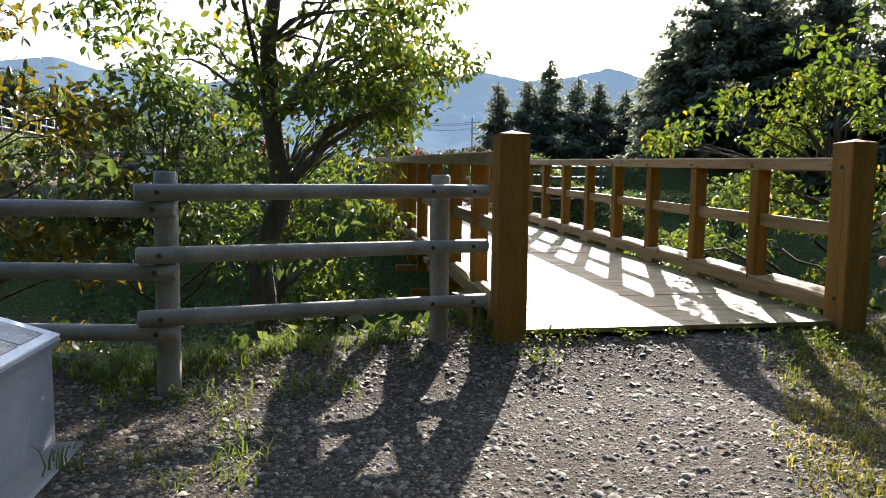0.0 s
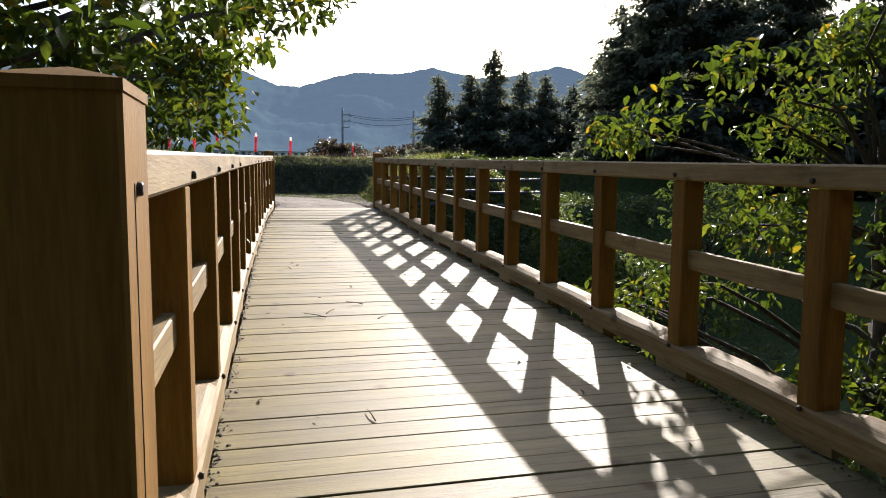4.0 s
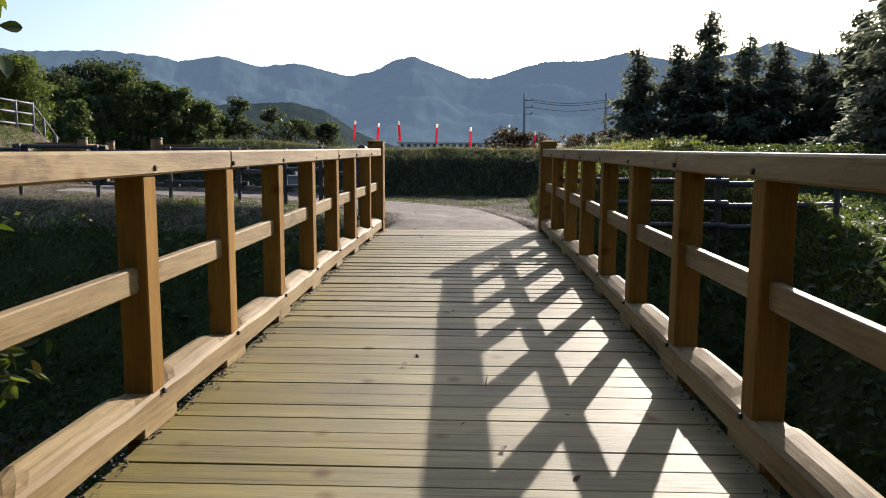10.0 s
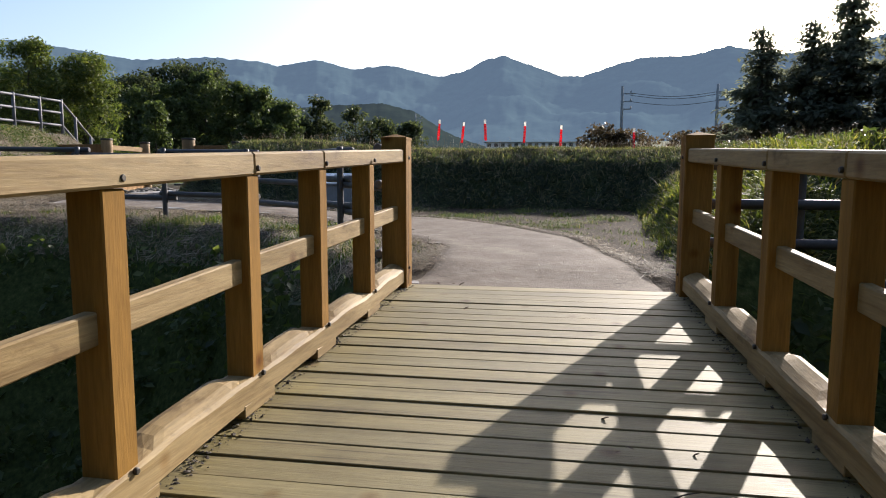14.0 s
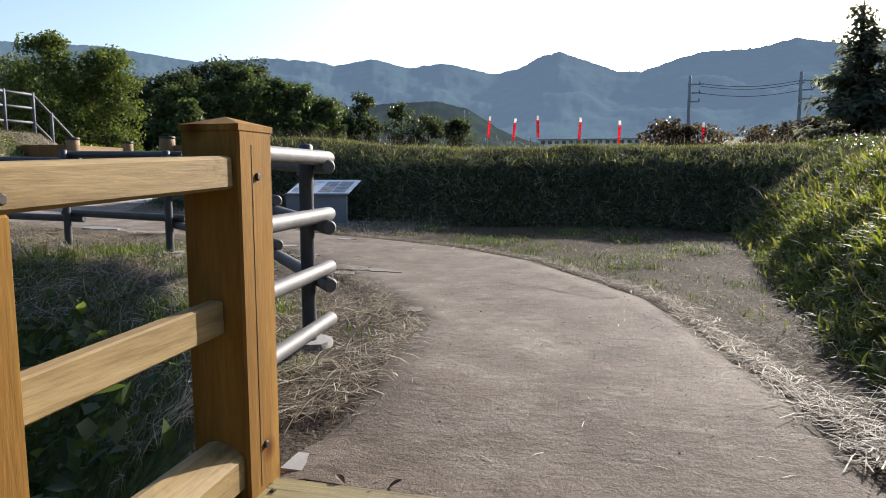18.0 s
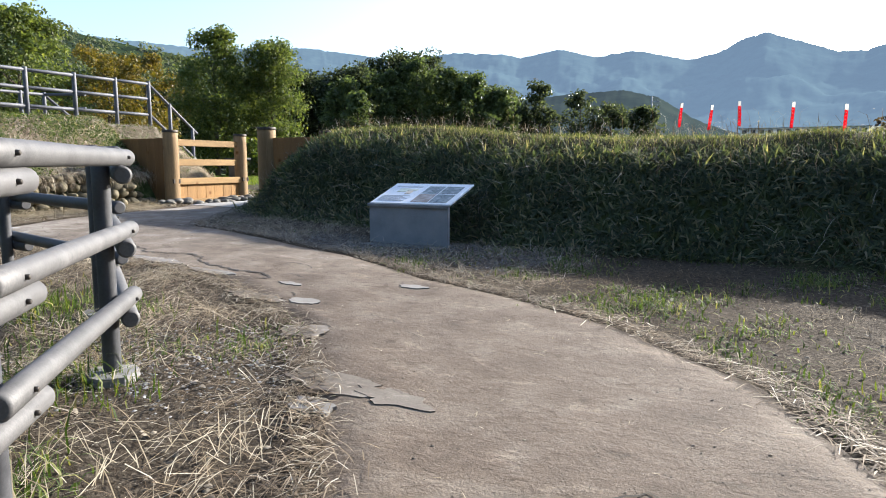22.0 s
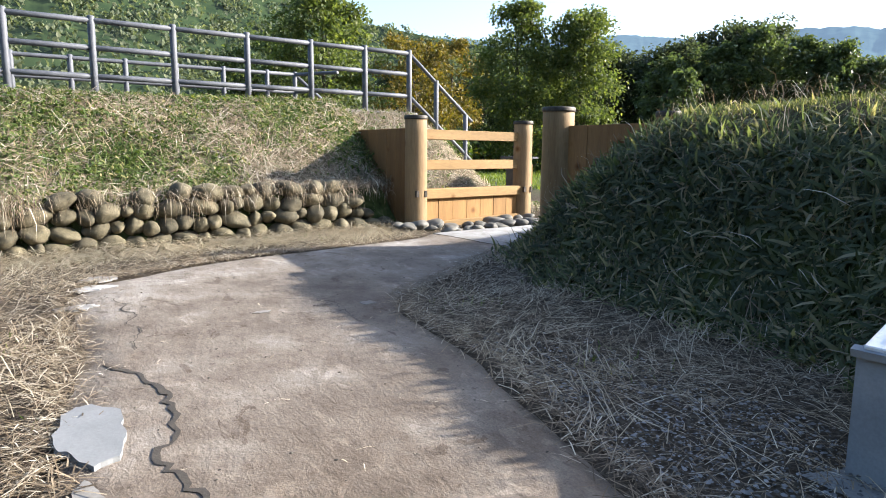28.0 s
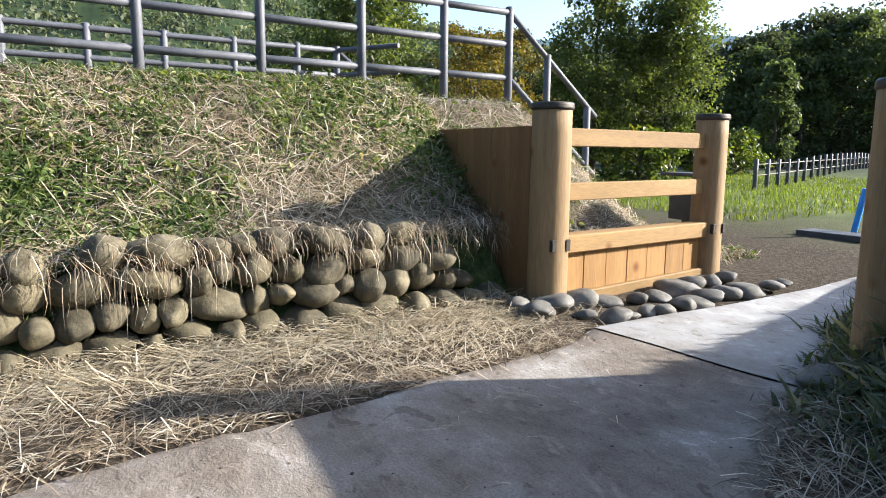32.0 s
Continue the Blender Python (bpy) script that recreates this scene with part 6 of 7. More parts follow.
PALE_STRAW = leafy("pale_straw", [(0.0, (0.24, 0.2, 0.136)), (0.6, (0.4, 0.352, 0.264)), (1.0, (0.592, 0.552, 0.448))], (1, 0.9, 0.7), 0.15, 0.65)
litter = scatter("straw_stalks", STRAW_V, BLADE_F, pl, lay(pl, rng, 0.0, 0.16, 0.2, way, 0.6), np.stack([rng.uniform(0.002, 0.0042, n), ln, ln], 1), PALE_STRAW)
tagged(new("straw_stalks", litter), "long pale straw stalks lying in swathes beside the path", "straw", kind="stuff")
# straw over the edges of the paving
rng = np.random.default_rng(8)
pts = []
for line in (PATH_L, PATH_R):
    for (xa, ya), (xb, yb) in zip(line[:-1], line[1:]):
        m = int(420 * math.hypot(xb - xa, yb - ya))
        k = rng.uniform(0, 1, m)
        pts.append(np.stack([xa + (xb - xa) * k + rng.normal(0, 0.07, m), ya + (yb - ya) * k + rng.normal(0, 0.07, m)], 1))
pts = np.concatenate(pts)
pts = pts[pts[:, 1] > 18.8]
n = len(pts)
H, L, _ = frames_random(rng, n, 0.0, 0.12)
ln = rng.uniform(0.05, 0.2, n)
edge = scatter("straw_litter", STRAW_V, BLADE_F, np.column_stack([pts, land(pts[:, 0], pts[:, 1]) + 0.035]), H @ L, np.stack([rng.uniform(0.003, 0.006, n), ln, ln], 1), STRAW)
tagged(new("straw_litter", edge), "dry straw scattered along the path edges", "straw", kind="stuff")


# green tufts
def tuft_points(n_tufts, x0, x1, y0, y1, seed, keep, per=26, r=0.12):
    rng = np.random.default_rng(seed)
    c = spots(n_tufts, x0, x1, y0, y1, seed, keep)
    p = np.repeat(c, per, 0)
    p[:, :2] += rng.normal(0, r, (len(p), 2))
    p[:, 2] = land(p[:, 0], p[:, 1])
    return p


tagged(new("green_tufts", grow("green_tufts", tuft_points(95, -8.6, 4.1, 18.9, 27.4, 9, dry_keep, 40, 0.13), 0.008, 0.05, GRASS, 0.9, 10)), "small green grass tufts among the straw", "grass", kind="stuff")


def fence_keep(x, y, rng):
    f = np.interp(x, FAR_EDGE[:, 0], FAR_EDGE[:, 1])
    return off_path(x, y) & (y < f + 0.9) & (y > f - 1.6) & (x < 1.3)


tagged(new("moat_edge_grass", grow("moat_edge_grass", tuft_points(170, -9, 1.4, 18.4, 23.2, 11, fence_keep, 42, 0.15), 0.008, 0.085, GRASS, 0.75, 12)), "green grass along the moat edge by the fence", "grass", kind="stuff")


WEED = leafy("weed", [(0.0, (0.045, 0.078, 0.024)), (0.6, (0.09, 0.135, 0.042)), (0.88, (0.16, 0.19, 0.075)), (1.0, (0.36, 0.32, 0.18))], (1.4, 1.5, 0.5), 0.35, 0.6, 1.5)


pl = spots(760, -3.4, 1.5, 19.1, 23.0, 66, lambda x, y, r: fence_keep(x, y, r) & (y > np.interp(x, FAR_EDGE[:, 0], FAR_EDGE[:, 1]) - 0.5) & (lumps(x, y, 1.1, 4) + r.normal(0, 0.25, len(x)) > 0.0))
tagged(new("verge_grass", tufts("verge_grass", pl, 26, 0.07, 0.15, 0.008, WEED, 67, 0.8, 0.3)), "fresh green grass growing along the log fence", "grass", kind="stuff")
pl = spots(1100, -1.5, 3.9, 22.0, 26.6, 68, lambda x, y, r: dry_keep(x, y, r) & (lumps(x, y, 1.4, 2) + r.normal(0, 0.2, len(x)) > 0.15) & (y > 19))
tagged(new("verge_weeds", tufts("verge_weeds", pl, 22, 0.09, 0.09, 0.009, WEED, 69, 0.6, 0.0)), "low green weeds scattered in the straw", "weeds", kind="stuff")


# the west slope
def west_keep(x, y, rng):
    return (x < -8.95) & (x > -13.5) & (y > 20.5) & (y < 31.5)


pl = spots(8000, -11.2, -8.95, 20.5, 31.2, 13, west_keep)
rng = np.random.default_rng(14)
green = lumps(pl[:, 0], pl[:, 1], 0.9, 5) + rng.normal(0, 0.25, len(pl)) > np.where(pl[:, 1] > 26.3, 0.1, -0.85)
tagged(new("slope_grass", tufts("slope_grass", pl[green], 9, 0.07, 0.105, 0.012, WEED, 94, 0.3, -0.1)), "short green grass and weeds on the terrace slope", "grass", kind="stuff")
q = pl[green][::2]
me = leaves_mesh("slope_weeds", q + np.array([0, 0, 0.03]), np.full(len(q), 0.12), 8, 0.055, WEED, rng, "leaf", 0.3, 0.5)
tagged(new("slope_weeds", me), "low broad-leaved green weeds on the terrace slope", "weeds", kind="stuff")
pl = spots(90000, -11.2, -8.9, 20.5, 31.2, 95, west_keep)
dry = lumps(pl[:, 0], pl[:, 1], 0.9, 5) + rng.normal(0, 0.3, len(pl)) < np.where(pl[:, 1] > 26.3, 0.5, 0.0) + 0.5 * ease(-9.5, -9.05, pl[:, 0])
pl = pl[dry]
n = len(pl)
pl[:, 2] += rng.uniform(0.0, 0.05, n)
ln = np.minimum(0.06 + 0.1 * rng.gamma(1.6, 0.6, n), 0.45)
me = scatter("slope_straw", STRAW_V, BLADE_F, pl, lay(pl, rng, 0.0, 0.28, 0.0, 1.5 * lumps(pl[:, 0], pl[:, 1], 1.0, 4), 1.2), np.stack([rng.uniform(0.0025, 0.006, n), ln, ln], 1), STRAW)
tagged(new("slope_straw", me), "dead matted straw on the terrace slope", "straw", kind="stuff")
# straw hanging over the stone wall, in wisps of many lengths
rng = np.random.default_rng(15)
wisps = rng.uniform(20.6, 27.9, 120)
drop = rng.uniform(0.06, 0.42, 120) * (0.5 + 0.5 * np.abs(np.sin(wisps * 1.9)))
w = rng.integers(0, 120, 3200)
n = len(w)
y = wisps[w] + rng.normal(0, 0.07, n)
x = -8.84 + rng.normal(0, 0.05, n)
z = land(np.full(n, -9.1), y) + rng.uniform(-0.1, 0.08, n)
H, L, _ = frames_random(rng, n, -1.05, 0.35, np.full(n, -math.pi / 2), 0.9)
ln = drop[w] * rng.uniform(0.4, 1.2, n)
me = scatter("hanging_straw", LONG_V, LONG_F, np.stack([x, y, z], 1), H @ L, np.stack([rng.uniform(0.0025, 0.006, n), ln, ln], 1), STRAW)
tagged(new("hanging_straw", me), "dead straw hanging over the stone wall", "straw", kind="stuff")
# long pale stalks lying on the slope
pl = spots(4200, -10.9, -8.95, 20.5, 30.8, 301, lambda x, y, r: west_keep(x, y, r) & (lumps(x, y, 1.1, 6) + r.normal(0, 0.35, len(x)) > 0.05))
n = len(pl)
pl[:, 2] += rng.uniform(0.02, 0.08, n)
ln = rng.uniform(0.14, 0.42, n)
me = scatter("slope_stalks", STRAW_V, BLADE_F, pl, lay(pl, rng, 0.0, 0.25, 0.0, 1.5 * lumps(pl[:, 0], pl[:, 1], 1.0, 4), 1.0), np.stack([rng.uniform(0.003, 0.006, n), ln, ln], 1), PALE_STRAW)
tagged(new("slope_stalks", me), "long pale dead stalks lying on the terrace slope", "straw", kind="stuff")
# straw swept against the foot of the wall
n = 14000
y = rng.uniform(20.6, 28.0, n)
k = np.abs(rng.normal(0, 0.3, n))
x = -8.72 + k
z = land(x, y) + rng.uniform(0, 0.1, n) * np.exp(-k * 4) + 0.01
H, L, _ = frames_random(rng, n, 0.0, 0.25, np.zeros(n), 0.9)
ln = np.minimum(0.06 + 0.12 * rng.gamma(1.6, 0.6, n), 0.45)
ok = off_path(x, y)
me = scatter("swept_straw", STRAW_V, BLADE_F, np.stack([x, y, z], 1)[ok], (H @ L)[ok], np.stack([rng.uniform(0.003, 0.007, n), ln, ln], 1)[ok], PALE_STRAW)
tagged(new("swept_straw", me), "loose pale straw heaped along the foot of the stone wall", "straw", kind="stuff")


# lawn past the gate
def lawn_keep(x, y, rng):
    return ~((x > -10.5) & (x < -6.0)) & (y > 33.2 + 0.1 * np.sin(x))


tagged(new("lawn", grow("lawn", spots(22000, -22, -9, 33, 48, 16, lawn_keep), 0.02, 0.1, LAWN, 0.3, 17)), "bright green mown lawn beyond the gate", "lawn", kind="stuff")


# before the bridge: gravel stones, tufts and leaves
def gravel_keep(x, y, rng):
    e = np.interp(x, NEAR_EDGE[:, 0], NEAR_EDGE[:, 1])
    return (y < e + 0.0) & (y > 0.6)


rng = np.random.default_rng(18)
PEB_V = [(0.5, 0, 0), (0.1, 0.48, 0.02), (-0.46, 0.22, 0), (-0.4, -0.35, 0.03), (0.2, -0.45, 0), (0.02, 0.03, 0.36), (0.22, 0.12, 0.3)]
PEB_F = [(0, 1, 6), (1, 5, 6), (1, 2, 5), (2, 3, 5), (3, 4, 5), (4, 0, 6), (4, 6, 5)]
PEBBLE = surface("gravel_stone", [(0.3, (0.052, 0.042, 0.03)), (0.7, (0.185, 0.16, 0.122))], 9, 80, 0.2, 0.85, 0.2, 0.003, island=0.85)
pl = spots(62000, -2.2, 5.0, 0.8, 5.0, 19, gravel_keep)
n = len(pl)
H, L, _ = frames_random(rng, n, 0.0, 0.25)
sz = 0.008 + 0.045 * rng.uniform(0, 1, n) ** 12 + 0.015 * rng.uniform(0, 1, n) ** 2
me = scatter("gravel", PEB_V, PEB_F, pl, H @ L, np.stack([sz, sz * rng.uniform(0.6, 1.1, n), sz * 0.8], 1), PEBBLE)
tagged(new("gravel", me), "loose crushed grey gravel on the ground before the bridge", "gravel", kind="stuff")


def verge_keep(x, y, rng):
    return off_path(x, y) & (y > np.interp(x, FAR_EDGE[:, 0], FAR_EDGE[:, 1]) + 0.05) & (lumps(x, y, 0.8, 1) + rng.normal(0, 0.4, len(x)) > -0.1)


pl = np.concatenate([spots(9000, -3.2, 1.6, 19.5, 23.9, 96, verge_keep), spots(5000, -3.5, 3.6, 23.0, 27.0, 97, verge_keep), spots(2500, -8.6, -6.6, 23.4, 25.0, 98, verge_keep)])
n = len(pl)
pl[:, 2] += 0.012
sz = 0.009 + 0.03 * rng.uniform(0, 1, n) ** 4
me = scatter("verge_gravel", PEB_V, PEB_F, pl, lay(pl, rng, 0.0, 0.25), np.stack([sz, sz * rng.uniform(0.6, 1.1, n), sz * 0.8], 1), PEBBLE)
tagged(new("verge_gravel", me), "grey gravel chips among the straw beside the path", "gravel", kind="stuff")


CHIPS = surface("grey_chips", [(0.3, (0.085, 0.086, 0.088)), (0.7, (0.2, 0.198, 0.194))], 9, 80, 0.2, 0.85, 0.2, 0.003, island=0.6)
pl = np.concatenate([spots(19000, -4.6, -0.2, 25.0, 26.6, 401, lambda x, y, r: off_path(x, y) & (np.hypot((x + 2.0) / 2.3, (y - 25.9) / 0.75) + r.normal(0, 0.2, len(x)) < 1)), spots(3500, -1.7, 0.2, 21.3, 22.9, 402, lambda x, y, r: off_path(x, y) & (np.hypot((x + 0.8) / 0.9, (y - 22.1) / 0.6) + r.normal(0, 0.2, len(x)) < 1))])
n = len(pl)
pl[:, 2] += 0.018
sz = 0.007 + 0.02 * rng.uniform(0, 1, n) ** 4
me = scatter("grey_chips", PEB_V, PEB_F, pl, lay(pl, rng, 0.0, 0.25), np.stack([sz, sz * rng.uniform(0.6, 1.1, n), sz * 0.8], 1), CHIPS)
tagged(new("grey_chips", me), "pale grey stone chips round the sign and the fence", "gravel", kind="stuff")


def start_tufts(x, y, rng):
    e = np.interp(x, NEAR_EDGE[:, 0], NEAR_EDGE[:, 1])
    by_edge = (e - y < 0.75) & (y < e + 0.2) & ((x < 1.3) | (x > 3.4))
    right = (x > 2.15 + 0.35 * (y - 2.0)) & (y < 4.6)
    left = (x < -0.3) & (y > 2.6)
    return (by_edge | right | left) & (rng.uniform(0, 1, len(x)) < 0.8)


p = tuft_points(520, -2.6, 5.2, 1.4, 5.2, 20, start_tufts, 26, 0.09)
p = p[~((p[:, 0] > 1.4) & (p[:, 0] < 3.8) & (p[:, 1] > 4.42))]
tagged(new("start_grass", tufts("start_grass", p[::26], 22, 0.06, 0.12, 0.0065, LAWN, 21, 0.9, 0.25)), "sunlit green grass tufts beside the gravel", "grass", kind="stuff")
GOLD_GRASS = leafy("gold_grass", [(0.0, (0.07, 0.085, 0.02)), (0.5, (0.14, 0.135, 0.035)), (0.85, (0.22, 0.18, 0.06)), (1.0, (0.34, 0.25, 0.1))], (1.5, 1.5, 0.4), 0.42, 0.6, 2.0)
pl = spots(5200, 1.3, 5.2, 1.5, 4.5, 201, lambda x, y, r: (x > 1.62 + 0.72 * (y - 2.05) + 0.16 * lumps(x, y, 2.2, 3) + np.abs(r.normal(0, 0.16, len(x)))) & (lumps(x, y, 2.6, 8) > -0.45))
tagged(new("verge_turf", tufts("verge_turf", pl, 9, 0.04, 0.06, 0.0065, GOLD_GRASS, 202, 0.9, 0.45)), "short yellowing turf at the edge of the gravel", "grass", kind="stuff")
pl = spots(900, -1.8, 1.3, 3.3, 5.0, 203, lambda x, y, r: np.abs(y - np.interp(x, NEAR_EDGE[:, 0], NEAR_EDGE[:, 1]) + 0.12 + 0.12 * lumps(x, y, 2.0, 1)) < 0.16 + 0.12 * lumps(x, y, 1.4, 5))
tagged(new("rim_grass", tufts("rim_grass", pl, 14, 0.035, 0.13, 0.007, LAWN, 204, 0.95, 0.3)), "tall green grass along the rim of the moat", "grass", kind="stuff")
rng = np.random.default_rng(22)
c = np.array([(1.45, 4.3), (1.75, 4.36), (2.1, 4.34), (2.5, 4.38), (2.95, 4.36), (3.3, 4.3), (3.6, 4.2), (1.3, 4.0), (3.8, 4.0), (3.4, 4.0)])
p = np.repeat(c, 40, 0) + rng.normal(0, 0.07, (400, 2))
me = leaves_mesh("weeds", np.column_stack([p, land(p[:, 0], p[:, 1]) + 0.05]), np.full(len(p), 0.04), 2, 0.035, LEAF_LIGHT, rng, "leaf", 0.2)
tagged(new("weeds", me), "low clover weeds at the end of the deck", "weeds", kind="stuff")
# fallen leaves and twigs on the deck
rng = np.random.default_rng(23)
n = 46
x, y = rng.uniform(1.45, 3.7, n), rng.uniform(4.7, 18.4, n)
H, L, _ = frames_random(rng, n, 0.0, 0.25)
me = scatter("fallen_leaves", LEAF_V, LEAF_F, np.column_stack([x, y, deck_z(y) + 0.012]), H @ L, rng.uniform(0.025, 0.06, n), surface("dead_leaf", [(0.3, (0.05, 0.03, 0.018)), (0.7, (0.14, 0.09, 0.05))], 9, 80, 0.2, 0.8, 0.1))
tagged(new("fallen_leaves", me), "small dead brown leaves lying on the deck", "leaves", kind="stuff")


# rough growth in the moat
def moat_keep(x, y, rng):
    z = land(x, y)
    return (z < 0.75) & (z > -2.6) & (rng.uniform(0, 1, len(x)) < 0.8)


pl = np.concatenate([spots(7000, -7, 1.2, 4.8, 22, 24, moat_keep), spots(5000, 4.0, 9, 5, 19.5, 25, moat_keep)])
rng = np.random.default_rng(26)
me = leaves_mesh("moat_growth", pl + np.array([0, 0, 0.15]), np.full(len(pl), 0.22), 4, 0.14, LEAF_DARK, rng, "card", 0.5)
tagged(new("moat_growth", me), "dark tangled weeds and low leaves in the dry moat", "undergrowth", kind="stuff")


pl = spots(2600, 6.0, 14.0, 18.7, 31.0, 105, None)
rng = np.random.default_rng(106)
me = leaves_mesh("undergrowth", pl + np.array([0, 0, 0.02]), rng.uniform(0.15, 0.3, len(pl)), 14, 0.11, LEAF_DARK, rng, "card", 0.5)
tagged(new("undergrowth", me), "dark green undergrowth east of the mound", "undergrowth", kind="stuff")


# ---- cracks in the path ----
CRACK = surface("crack", [(0.3, (0.02, 0.017, 0.014)), (0.7, (0.05, 0.04, 0.03))], 9, 80, 0.2, 0.95, 0.2)


def crack(points, width, seed):
    rnd = random.Random(seed)
    pts = [Vector(points[0])]
    for a, b in zip(points[:-1], points[1:]):
        a, b = Vector(a), Vector(b)
        m = max(3, int((b - a).length / 0.035))
        for i in range(1, m + 1):
            d = (b - a).normalized()
            q = a.lerp(b, i / m)
            s3 = Vector((q.x, q.y, seed * 3.3))
            pts.append(q + Vector((-d.y, d.x)) * (0.05 * noise.noise(s3 * 4.3) + 0.03 * noise.noise(s3 * 13) + 0.018 * noise.noise(s3 * 31) + rnd.gauss(0, 0.004)))
    V, F = [], []
    for i, p in enumerate(pts):
        d = (pts[min(i + 1, len(pts) - 1)] - pts[max(i - 1, 0)]).normalized()
        nrm = Vector((-d.y, d.x))
        w = 0.55 * width * max(0.12, 1 + 1.1 * noise.noise(Vector((p.x * 7, p.y * 7, seed)))) * rnd.uniform(0.7, 1.3) * (0.3 if i in (0, len(pts) - 1) else 1)
        for s in (-1, 1):
            q = p + nrm * w * s * 0.5
            V.append((q.x, q.y, float(land(q.x, q.y)) + 0.0345))
    for i in range(len(pts) - 1):
        F.append((2 * i, 2 * i + 1, 2 * i + 3, 2 * i + 2))
    return tagged(part("path_crack", mesh_of("path_crack", V, F, CRACK), None), "dark jagged crack across the concrete path", "crack", "path cracks", "structure")


for i, (pts, w) in enumerate((
        (((-5.15, 24.23), (-4.94, 24.34), (-4.74, 24.38), (-4.53, 24.4), (-4.29, 24.38), (-4.1, 24.34), (-4.03, 24.25), (-3.88, 24.25), (-3.75, 24.31), (-3.37, 24.36), (-3.16, 24.26), (-2.96, 24.06), (-2.66, 24.01), (-2.37, 23.96), (-2.19, 24.0), (-1.97, 23.96), (-1.9, 23.89), (-2.02, 23.82)), 0.048),
        (((-2.36, 24.44), (-2.21, 24.55), (-2.03, 24.52), (-1.9, 24.41)), 0.024), (((-1.91, 24.11), (-1.8, 24.14), (-1.68, 24.09)), 0.022), (((-1.15, 23.17), (-1.26, 23.26), (-1.44, 23.36), (-1.48, 23.45)), 0.02), (((-1.38, 23.58), (-1.31, 23.57), (-1.24, 23.52)), 0.022), (((-0.87, 24.38), (-0.79, 24.28), (-0.69, 24.21)), 0.012), (((-7.51, 24.71), (-7.21, 24.84), (-6.93, 24.94), (-7.02, 25.1)), 0.01),
        (((-1.04, 23.27), (-0.89, 23.35), (-0.76, 23.44)), 0.01), (((-0.65, 23.02), (-0.57, 23.02), (-0.46, 22.98)), 0.022), (((-0.57, 23.21), (-0.48, 23.3), (-0.31, 23.33), (-0.14, 23.3)), 0.012),
        (((-0.51, 22.7), (-0.3, 22.53), (-0.18, 22.5), (-0.14, 22.54)), 0.018), (((-0.17, 23.15), (0.02, 23.11), (0.13, 23.02)), 0.009),
        (((-6.62, 24.43), (-6.52, 24.49), (-6.37, 24.5), (-6.2, 24.48), (-6.02, 24.51), (-5.9, 24.45), (-5.74, 24.46), (-5.6, 24.49), (-5.3, 24.4)), 0.014), (((-6.37, 24.5), (-6.33, 24.56)), 0.012),
        (((-6.47, 24.12), (-6.42, 24.28), (-6.34, 24.46)), 0.01), (((-7.48, 24.75), (-7.29, 24.87)), 0.014), (((-7.27, 25.1), (-7.1, 25.14), (-7.07, 25.04), (-7.15, 24.92)), 0.009),
        (((-5.94, 25.48), (-5.84, 25.62)), 0.012), (((-5.72, 25.58), (-5.65, 25.72), (-5.35, 25.67), (-5.11, 25.62)), 0.006),
        (((1.58, 21.79), (1.71, 21.88), (1.9, 21.73), (2.12, 21.69), (2.33, 21.53), (2.51, 21.39), (2.73, 21.39)), 0.026), (((1.9, 21.73), (2.09, 21.39), (2.23, 21.14)), 0.006),
        (((1.03, 21.17), (1.18, 20.8), (1.3, 20.51), (1.41, 20.57)), 0.01), (((1.43, 20.05), (1.54, 20.06)), 0.012), (((2.24, 19.85), (2.27, 19.97), (2.3, 20.04)), 0.01),
        (((2.59, 19.98), (2.61, 19.77)), 0.008), (((2.47, 19.48), (2.53, 19.47), (2.66, 19.5)), 0.012), (((2.79, 20.0), (2.85, 19.98)), 0.014), (((3.0, 20.55), (3.1, 20.6), (3.13, 20.68)), 0.008))):
    crack(pts, w, i)


def patch(centre, size, seed, material, lift=0.0335, rough=1.0):
    """A thin broken flake of newer concrete."""
    rnd = random.Random(seed)
    n = 40
    ring = []
    for i in range(n):
        a = 2 * math.pi * i / n
        q = Vector((math.cos(a) * 1.6, math.sin(a) * 1.6, seed * 4.7))
        r = 0.85 + rough * (0.5 * noise.noise(q) + 0.22 * noise.noise(q * 3.1) + rnd.uniform(-0.04, 0.04))
        ring.append((centre[0] + math.cos(a) * size[0] * r, centre[1] + math.sin(a) * size[1] * r))
    V = [(centre[0], centre[1], float(land(*centre)) + lift)] + [(x, y, float(land(x, y)) + lift) for x, y in ring] + [(x, y, float(land(x, y)) + 0.02) for x, y in ring]
    F = [(0, 1 + i, 1 + (i + 1) % n) for i in range(n)] + [(1 + i, 1 + n + i, 1 + n + (i + 1) % n, 1 + (i + 1) % n) for i in range(n)]
    return tagged(part("path_patch", mesh_of("path_patch", V, F, material), None), "pale broken cement patch on the path", "patch", "path patches", "structure")


for i, (c, sz) in enumerate((((-0.55, 22.83), (0.2, 0.13)), ((0.12, 22.2), (0.34, 0.13)), ((-1.5, 23.33), (0.3, 0.1)), ((-3.46, 23.97), (0.3, 0.09)), ((-1.11, 23.43), (0.14, 0.05)),                              ((-6.4, 24.24), (0.07, 0.14)), ((-7.0, 24.42), (0.1, 0.16)), ((-7.35, 24.5), (0.1, 0.14)), ((-5.5, 25.9), (0.05, 0.06)), ((-5.68, 25.23), (0.03, 0.06)),
                             ((1.28, 20.7), (0.09, 0.12)), ((0.5, 22.2), (0.2, 0.1)))):
    patch(c, sz, i, SLAB_MAT, 0.034 + 0.0007 * (i % 4))

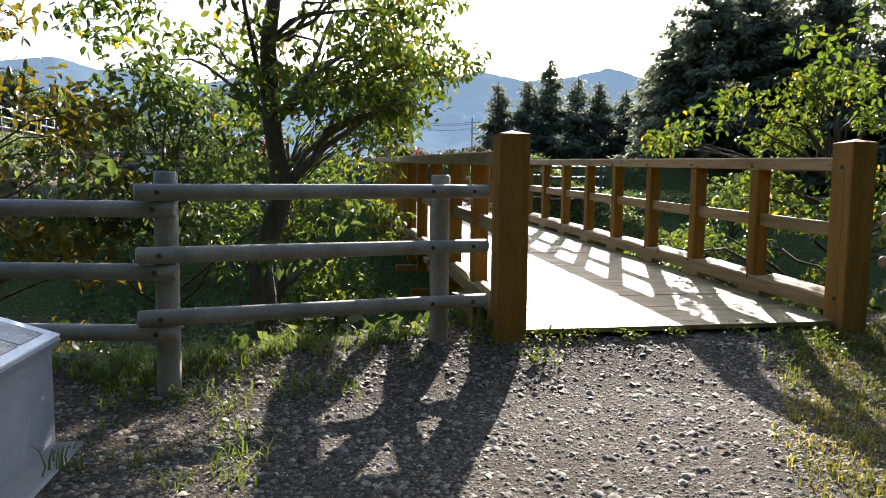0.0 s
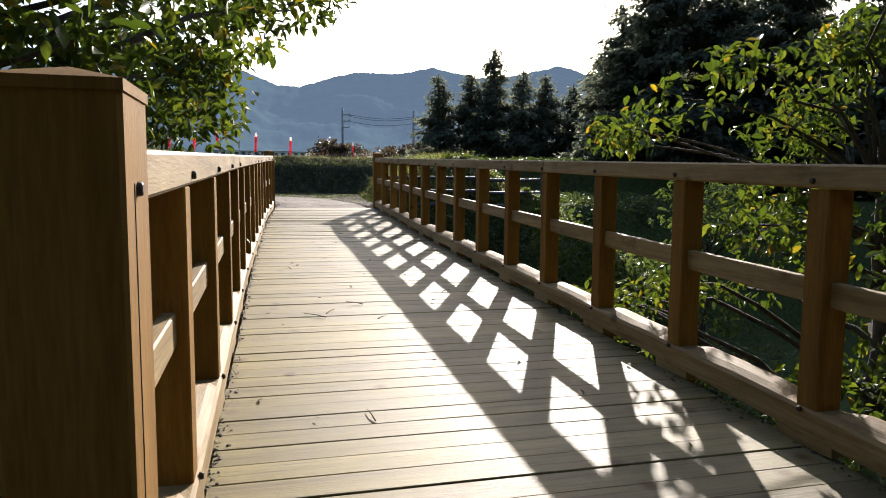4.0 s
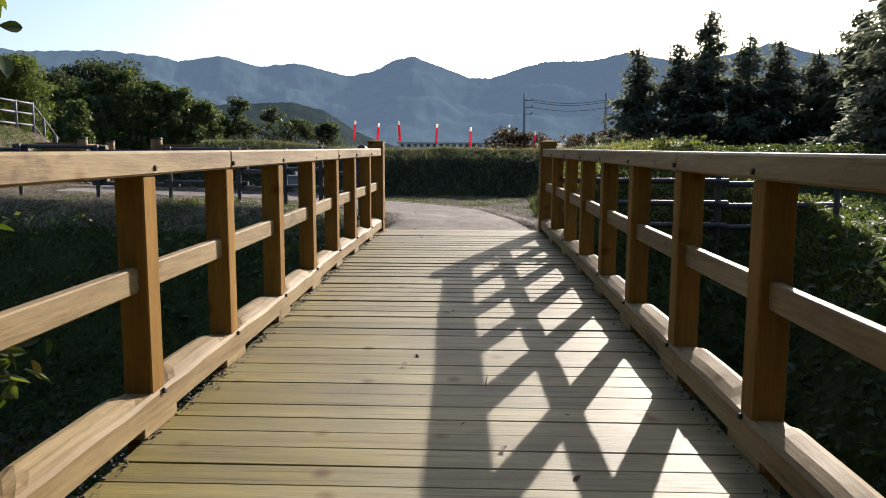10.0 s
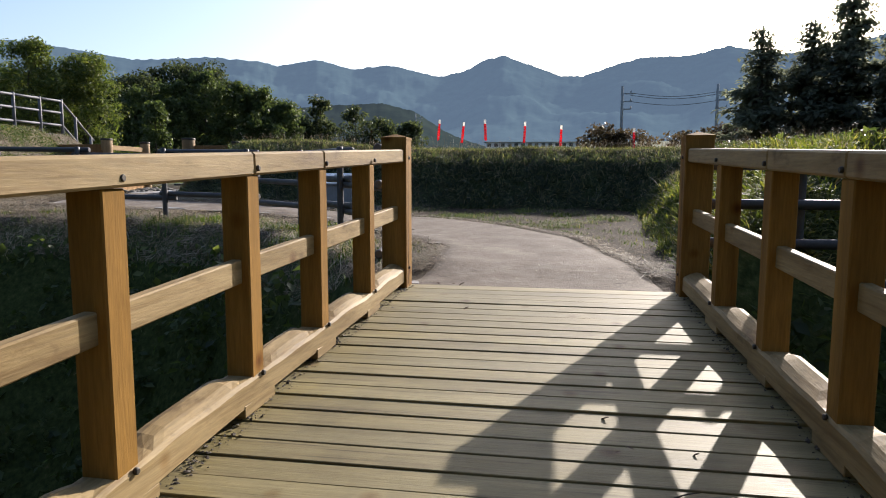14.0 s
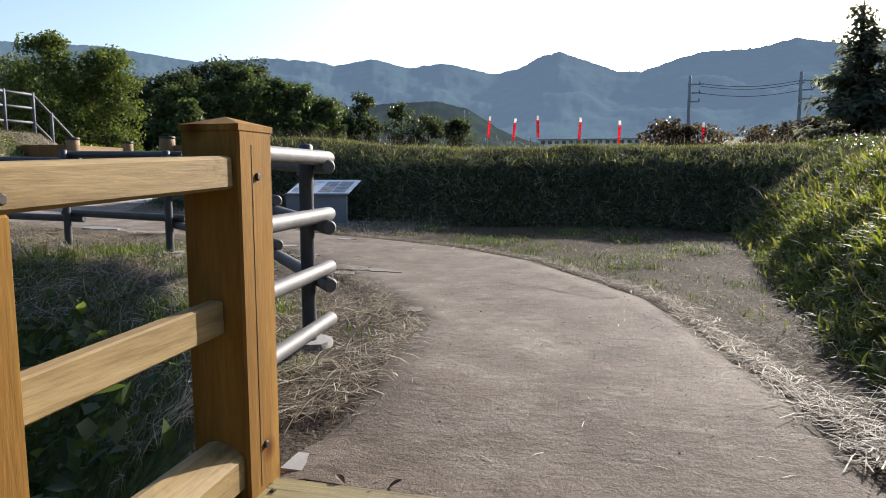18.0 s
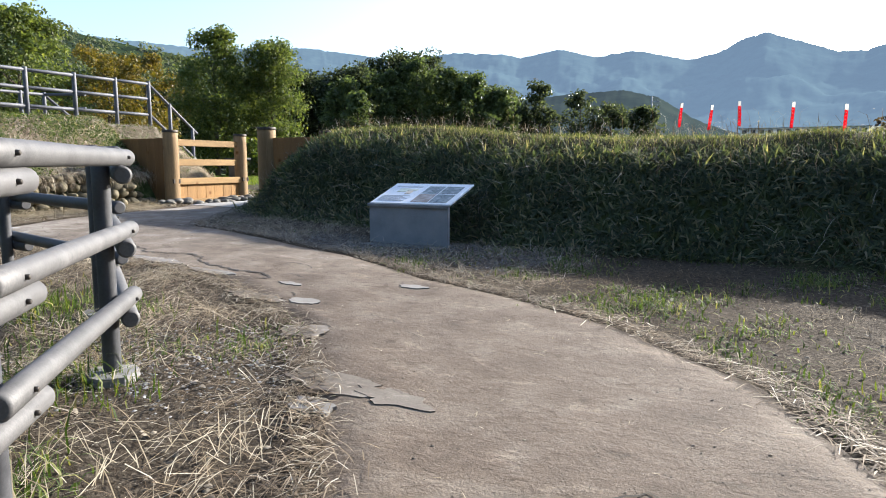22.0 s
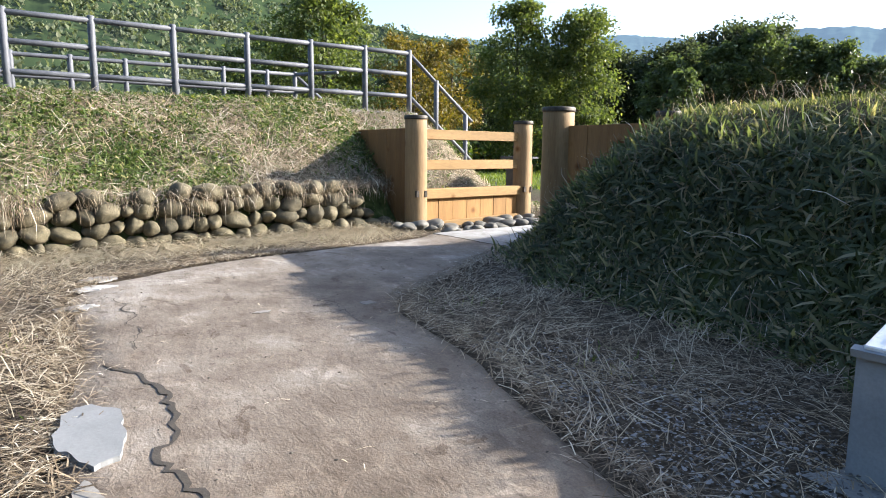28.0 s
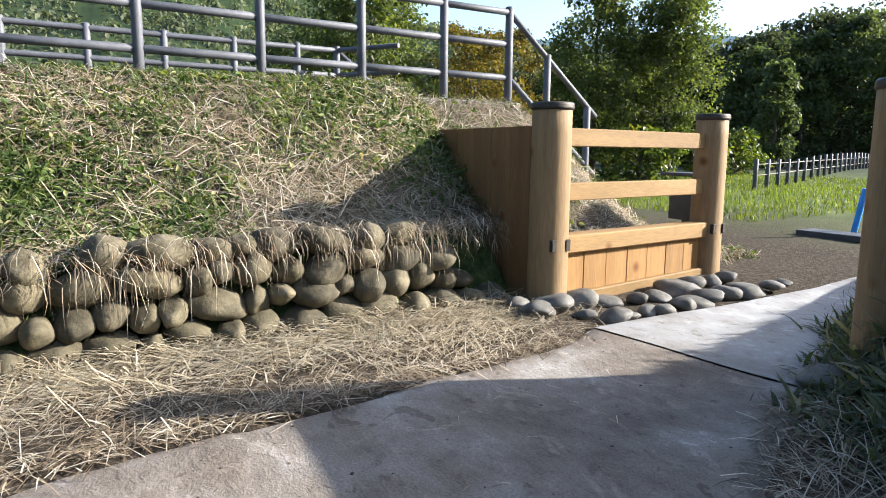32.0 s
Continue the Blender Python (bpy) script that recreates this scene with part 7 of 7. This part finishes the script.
CEMENT = surface("cement_patch", [(0.3, (0.148, 0.1532, 0.1569)), (0.7, (0.2072, 0.2109, 0.2124))], 3, 70, 0.12, 0.8, 0.2, 0.003)
FLAKE = surface("cement_flake", [(0.3, (0.15, 0.14, 0.125)), (0.7, (0.215, 0.205, 0.19))], 3, 70, 0.15, 0.85, 0.3, 0.003)
patch((-4.33, 24.07), (0.33, 0.15), 31, CEMENT, 0.05, 0.5)
for i, (c, sz) in enumerate((((-3.72, 24.0), (0.24, 0.07)), ((-3.25, 23.9), (0.3, 0.08)), ((-2.49, 23.8), (0.32, 0.08)), ((-1.61, 23.83), (0.12, 0.06)), ((-1.09, 23.41), (0.16, 0.08)), ((-0.68, 24.25), (0.13, 0.06)), ((0.25, 21.95), (0.12, 0.09)))):
    patch(c, sz, 50 + i, FLAKE, 0.036 + 0.0006 * (i % 3), 0.75)
# grit and bits of straw on the paving
rng = np.random.default_rng(101)
x, y = rng.uniform(-8, 3.7, 30000), rng.uniform(18.5, 28.1, 30000)
on = inside(x, y, PATH_POLY)
x, y = x[on][:4200], y[on][:4200]
n = len(x)
sz = 0.004 + 0.014 * rng.uniform(0, 1, n) ** 6
pl = np.stack([x, y, land(x, y) + 0.031], 1)
me = scatter("path_grit", PEB_V, PEB_F, pl, lay(pl, rng, 0.0, 0.3), np.stack([sz, sz * rng.uniform(0.6, 1.3, n), sz * 0.8], 1), PEBBLE)
tagged(new("path_grit", me), "small stones and grit scattered on the concrete path", "grit", kind="stuff")
pl = pl[:240] + np.array([0.03, 0.02, 0.002])
pl = pl[inside(pl[:, 0], pl[:, 1], PATH_POLY)]
n = len(pl)
ln = rng.uniform(0.02, 0.08, n)
me = scatter("stray_straw", STRAW_V, BLADE_F, pl, lay(pl, rng, 0.0, 0.04), np.stack([rng.uniform(0.002, 0.005, n), ln, ln], 1), PALE_STRAW)
tagged(new("stray_straw", me), "stray bits of straw on the concrete path", "straw", kind="stuff")
# sunlit grass on the spur in the moat
pl = spots(2600, 6.9, 8.6, 13.0, 19.0, 102, lambda x, y, r: np.abs(x - 7.7 + 0.12 * np.sin(y * 1.7)) < 0.55)
tagged(new("spur_grass", tufts("spur_grass", pl, 9, 0.08, 0.14, 0.012, LAWN, 103, 0.5, 0.1)), "sunlit yellow-green grass on the spur in the moat", "grass", kind="stuff")
# crumbs of bark and soil in the angle under the kerb beams, and twigs on the deck
rng = np.random.default_rng(99)
n = 3600
y = rng.uniform(4.7, 18.3, n)
sd = np.where(rng.uniform(0, 1, n) < 0.6, -1, 1)
x = np.array([side_x(b, a) for a, b in zip(sd, y)]) + np.where(sd < 0, 1, -1) * rng.normal(-0.01, 0.028, n)
sz = 0.006 + 0.018 * rng.uniform(0, 1, n) ** 3
H, L, _ = frames_random(rng, n, 0.0, 0.4)
me = scatter("deck_crumbs", PEB_V, PEB_F, np.stack([x, y, deck_z(y) + 0.001], 1), H @ L, np.stack([sz, sz * rng.uniform(0.5, 1.6, n), sz], 1), BARK)
tagged(new("deck_crumbs", me), "dark bark crumbs and soil along the kerb beams", "litter", kind="stuff")
rnd = random.Random(77)
for i, (x, y, ln) in enumerate(((1.85, 8.3, 0.2), (1.98, 8.42, 0.14), (2.35, 8.15, 0.1), (2.2, 8.7, 0.16), (3.1, 9.1, 0.09), (2.8, 12.4, 0.15), (2.0, 6.2, 0.14), (1.7, 10.6, 0.12), (3.2, 15.1, 0.12))):
    a = rnd.uniform(0, 3.1)
    dx, dy = math.cos(a) * ln / 2, math.sin(a) * ln / 2
    tagged(part("twig", log((x - dx, y - dy, deck_z(y - dy) + 0.006), (x + dx, y + dy, deck_z(y + dy) + 0.012), 0.004, 0.002, 6, 0.3, i, 5, 0.001, -0.006), BARK), "thin dry brown twig lying on the deck", "twig", "fallen twigs")
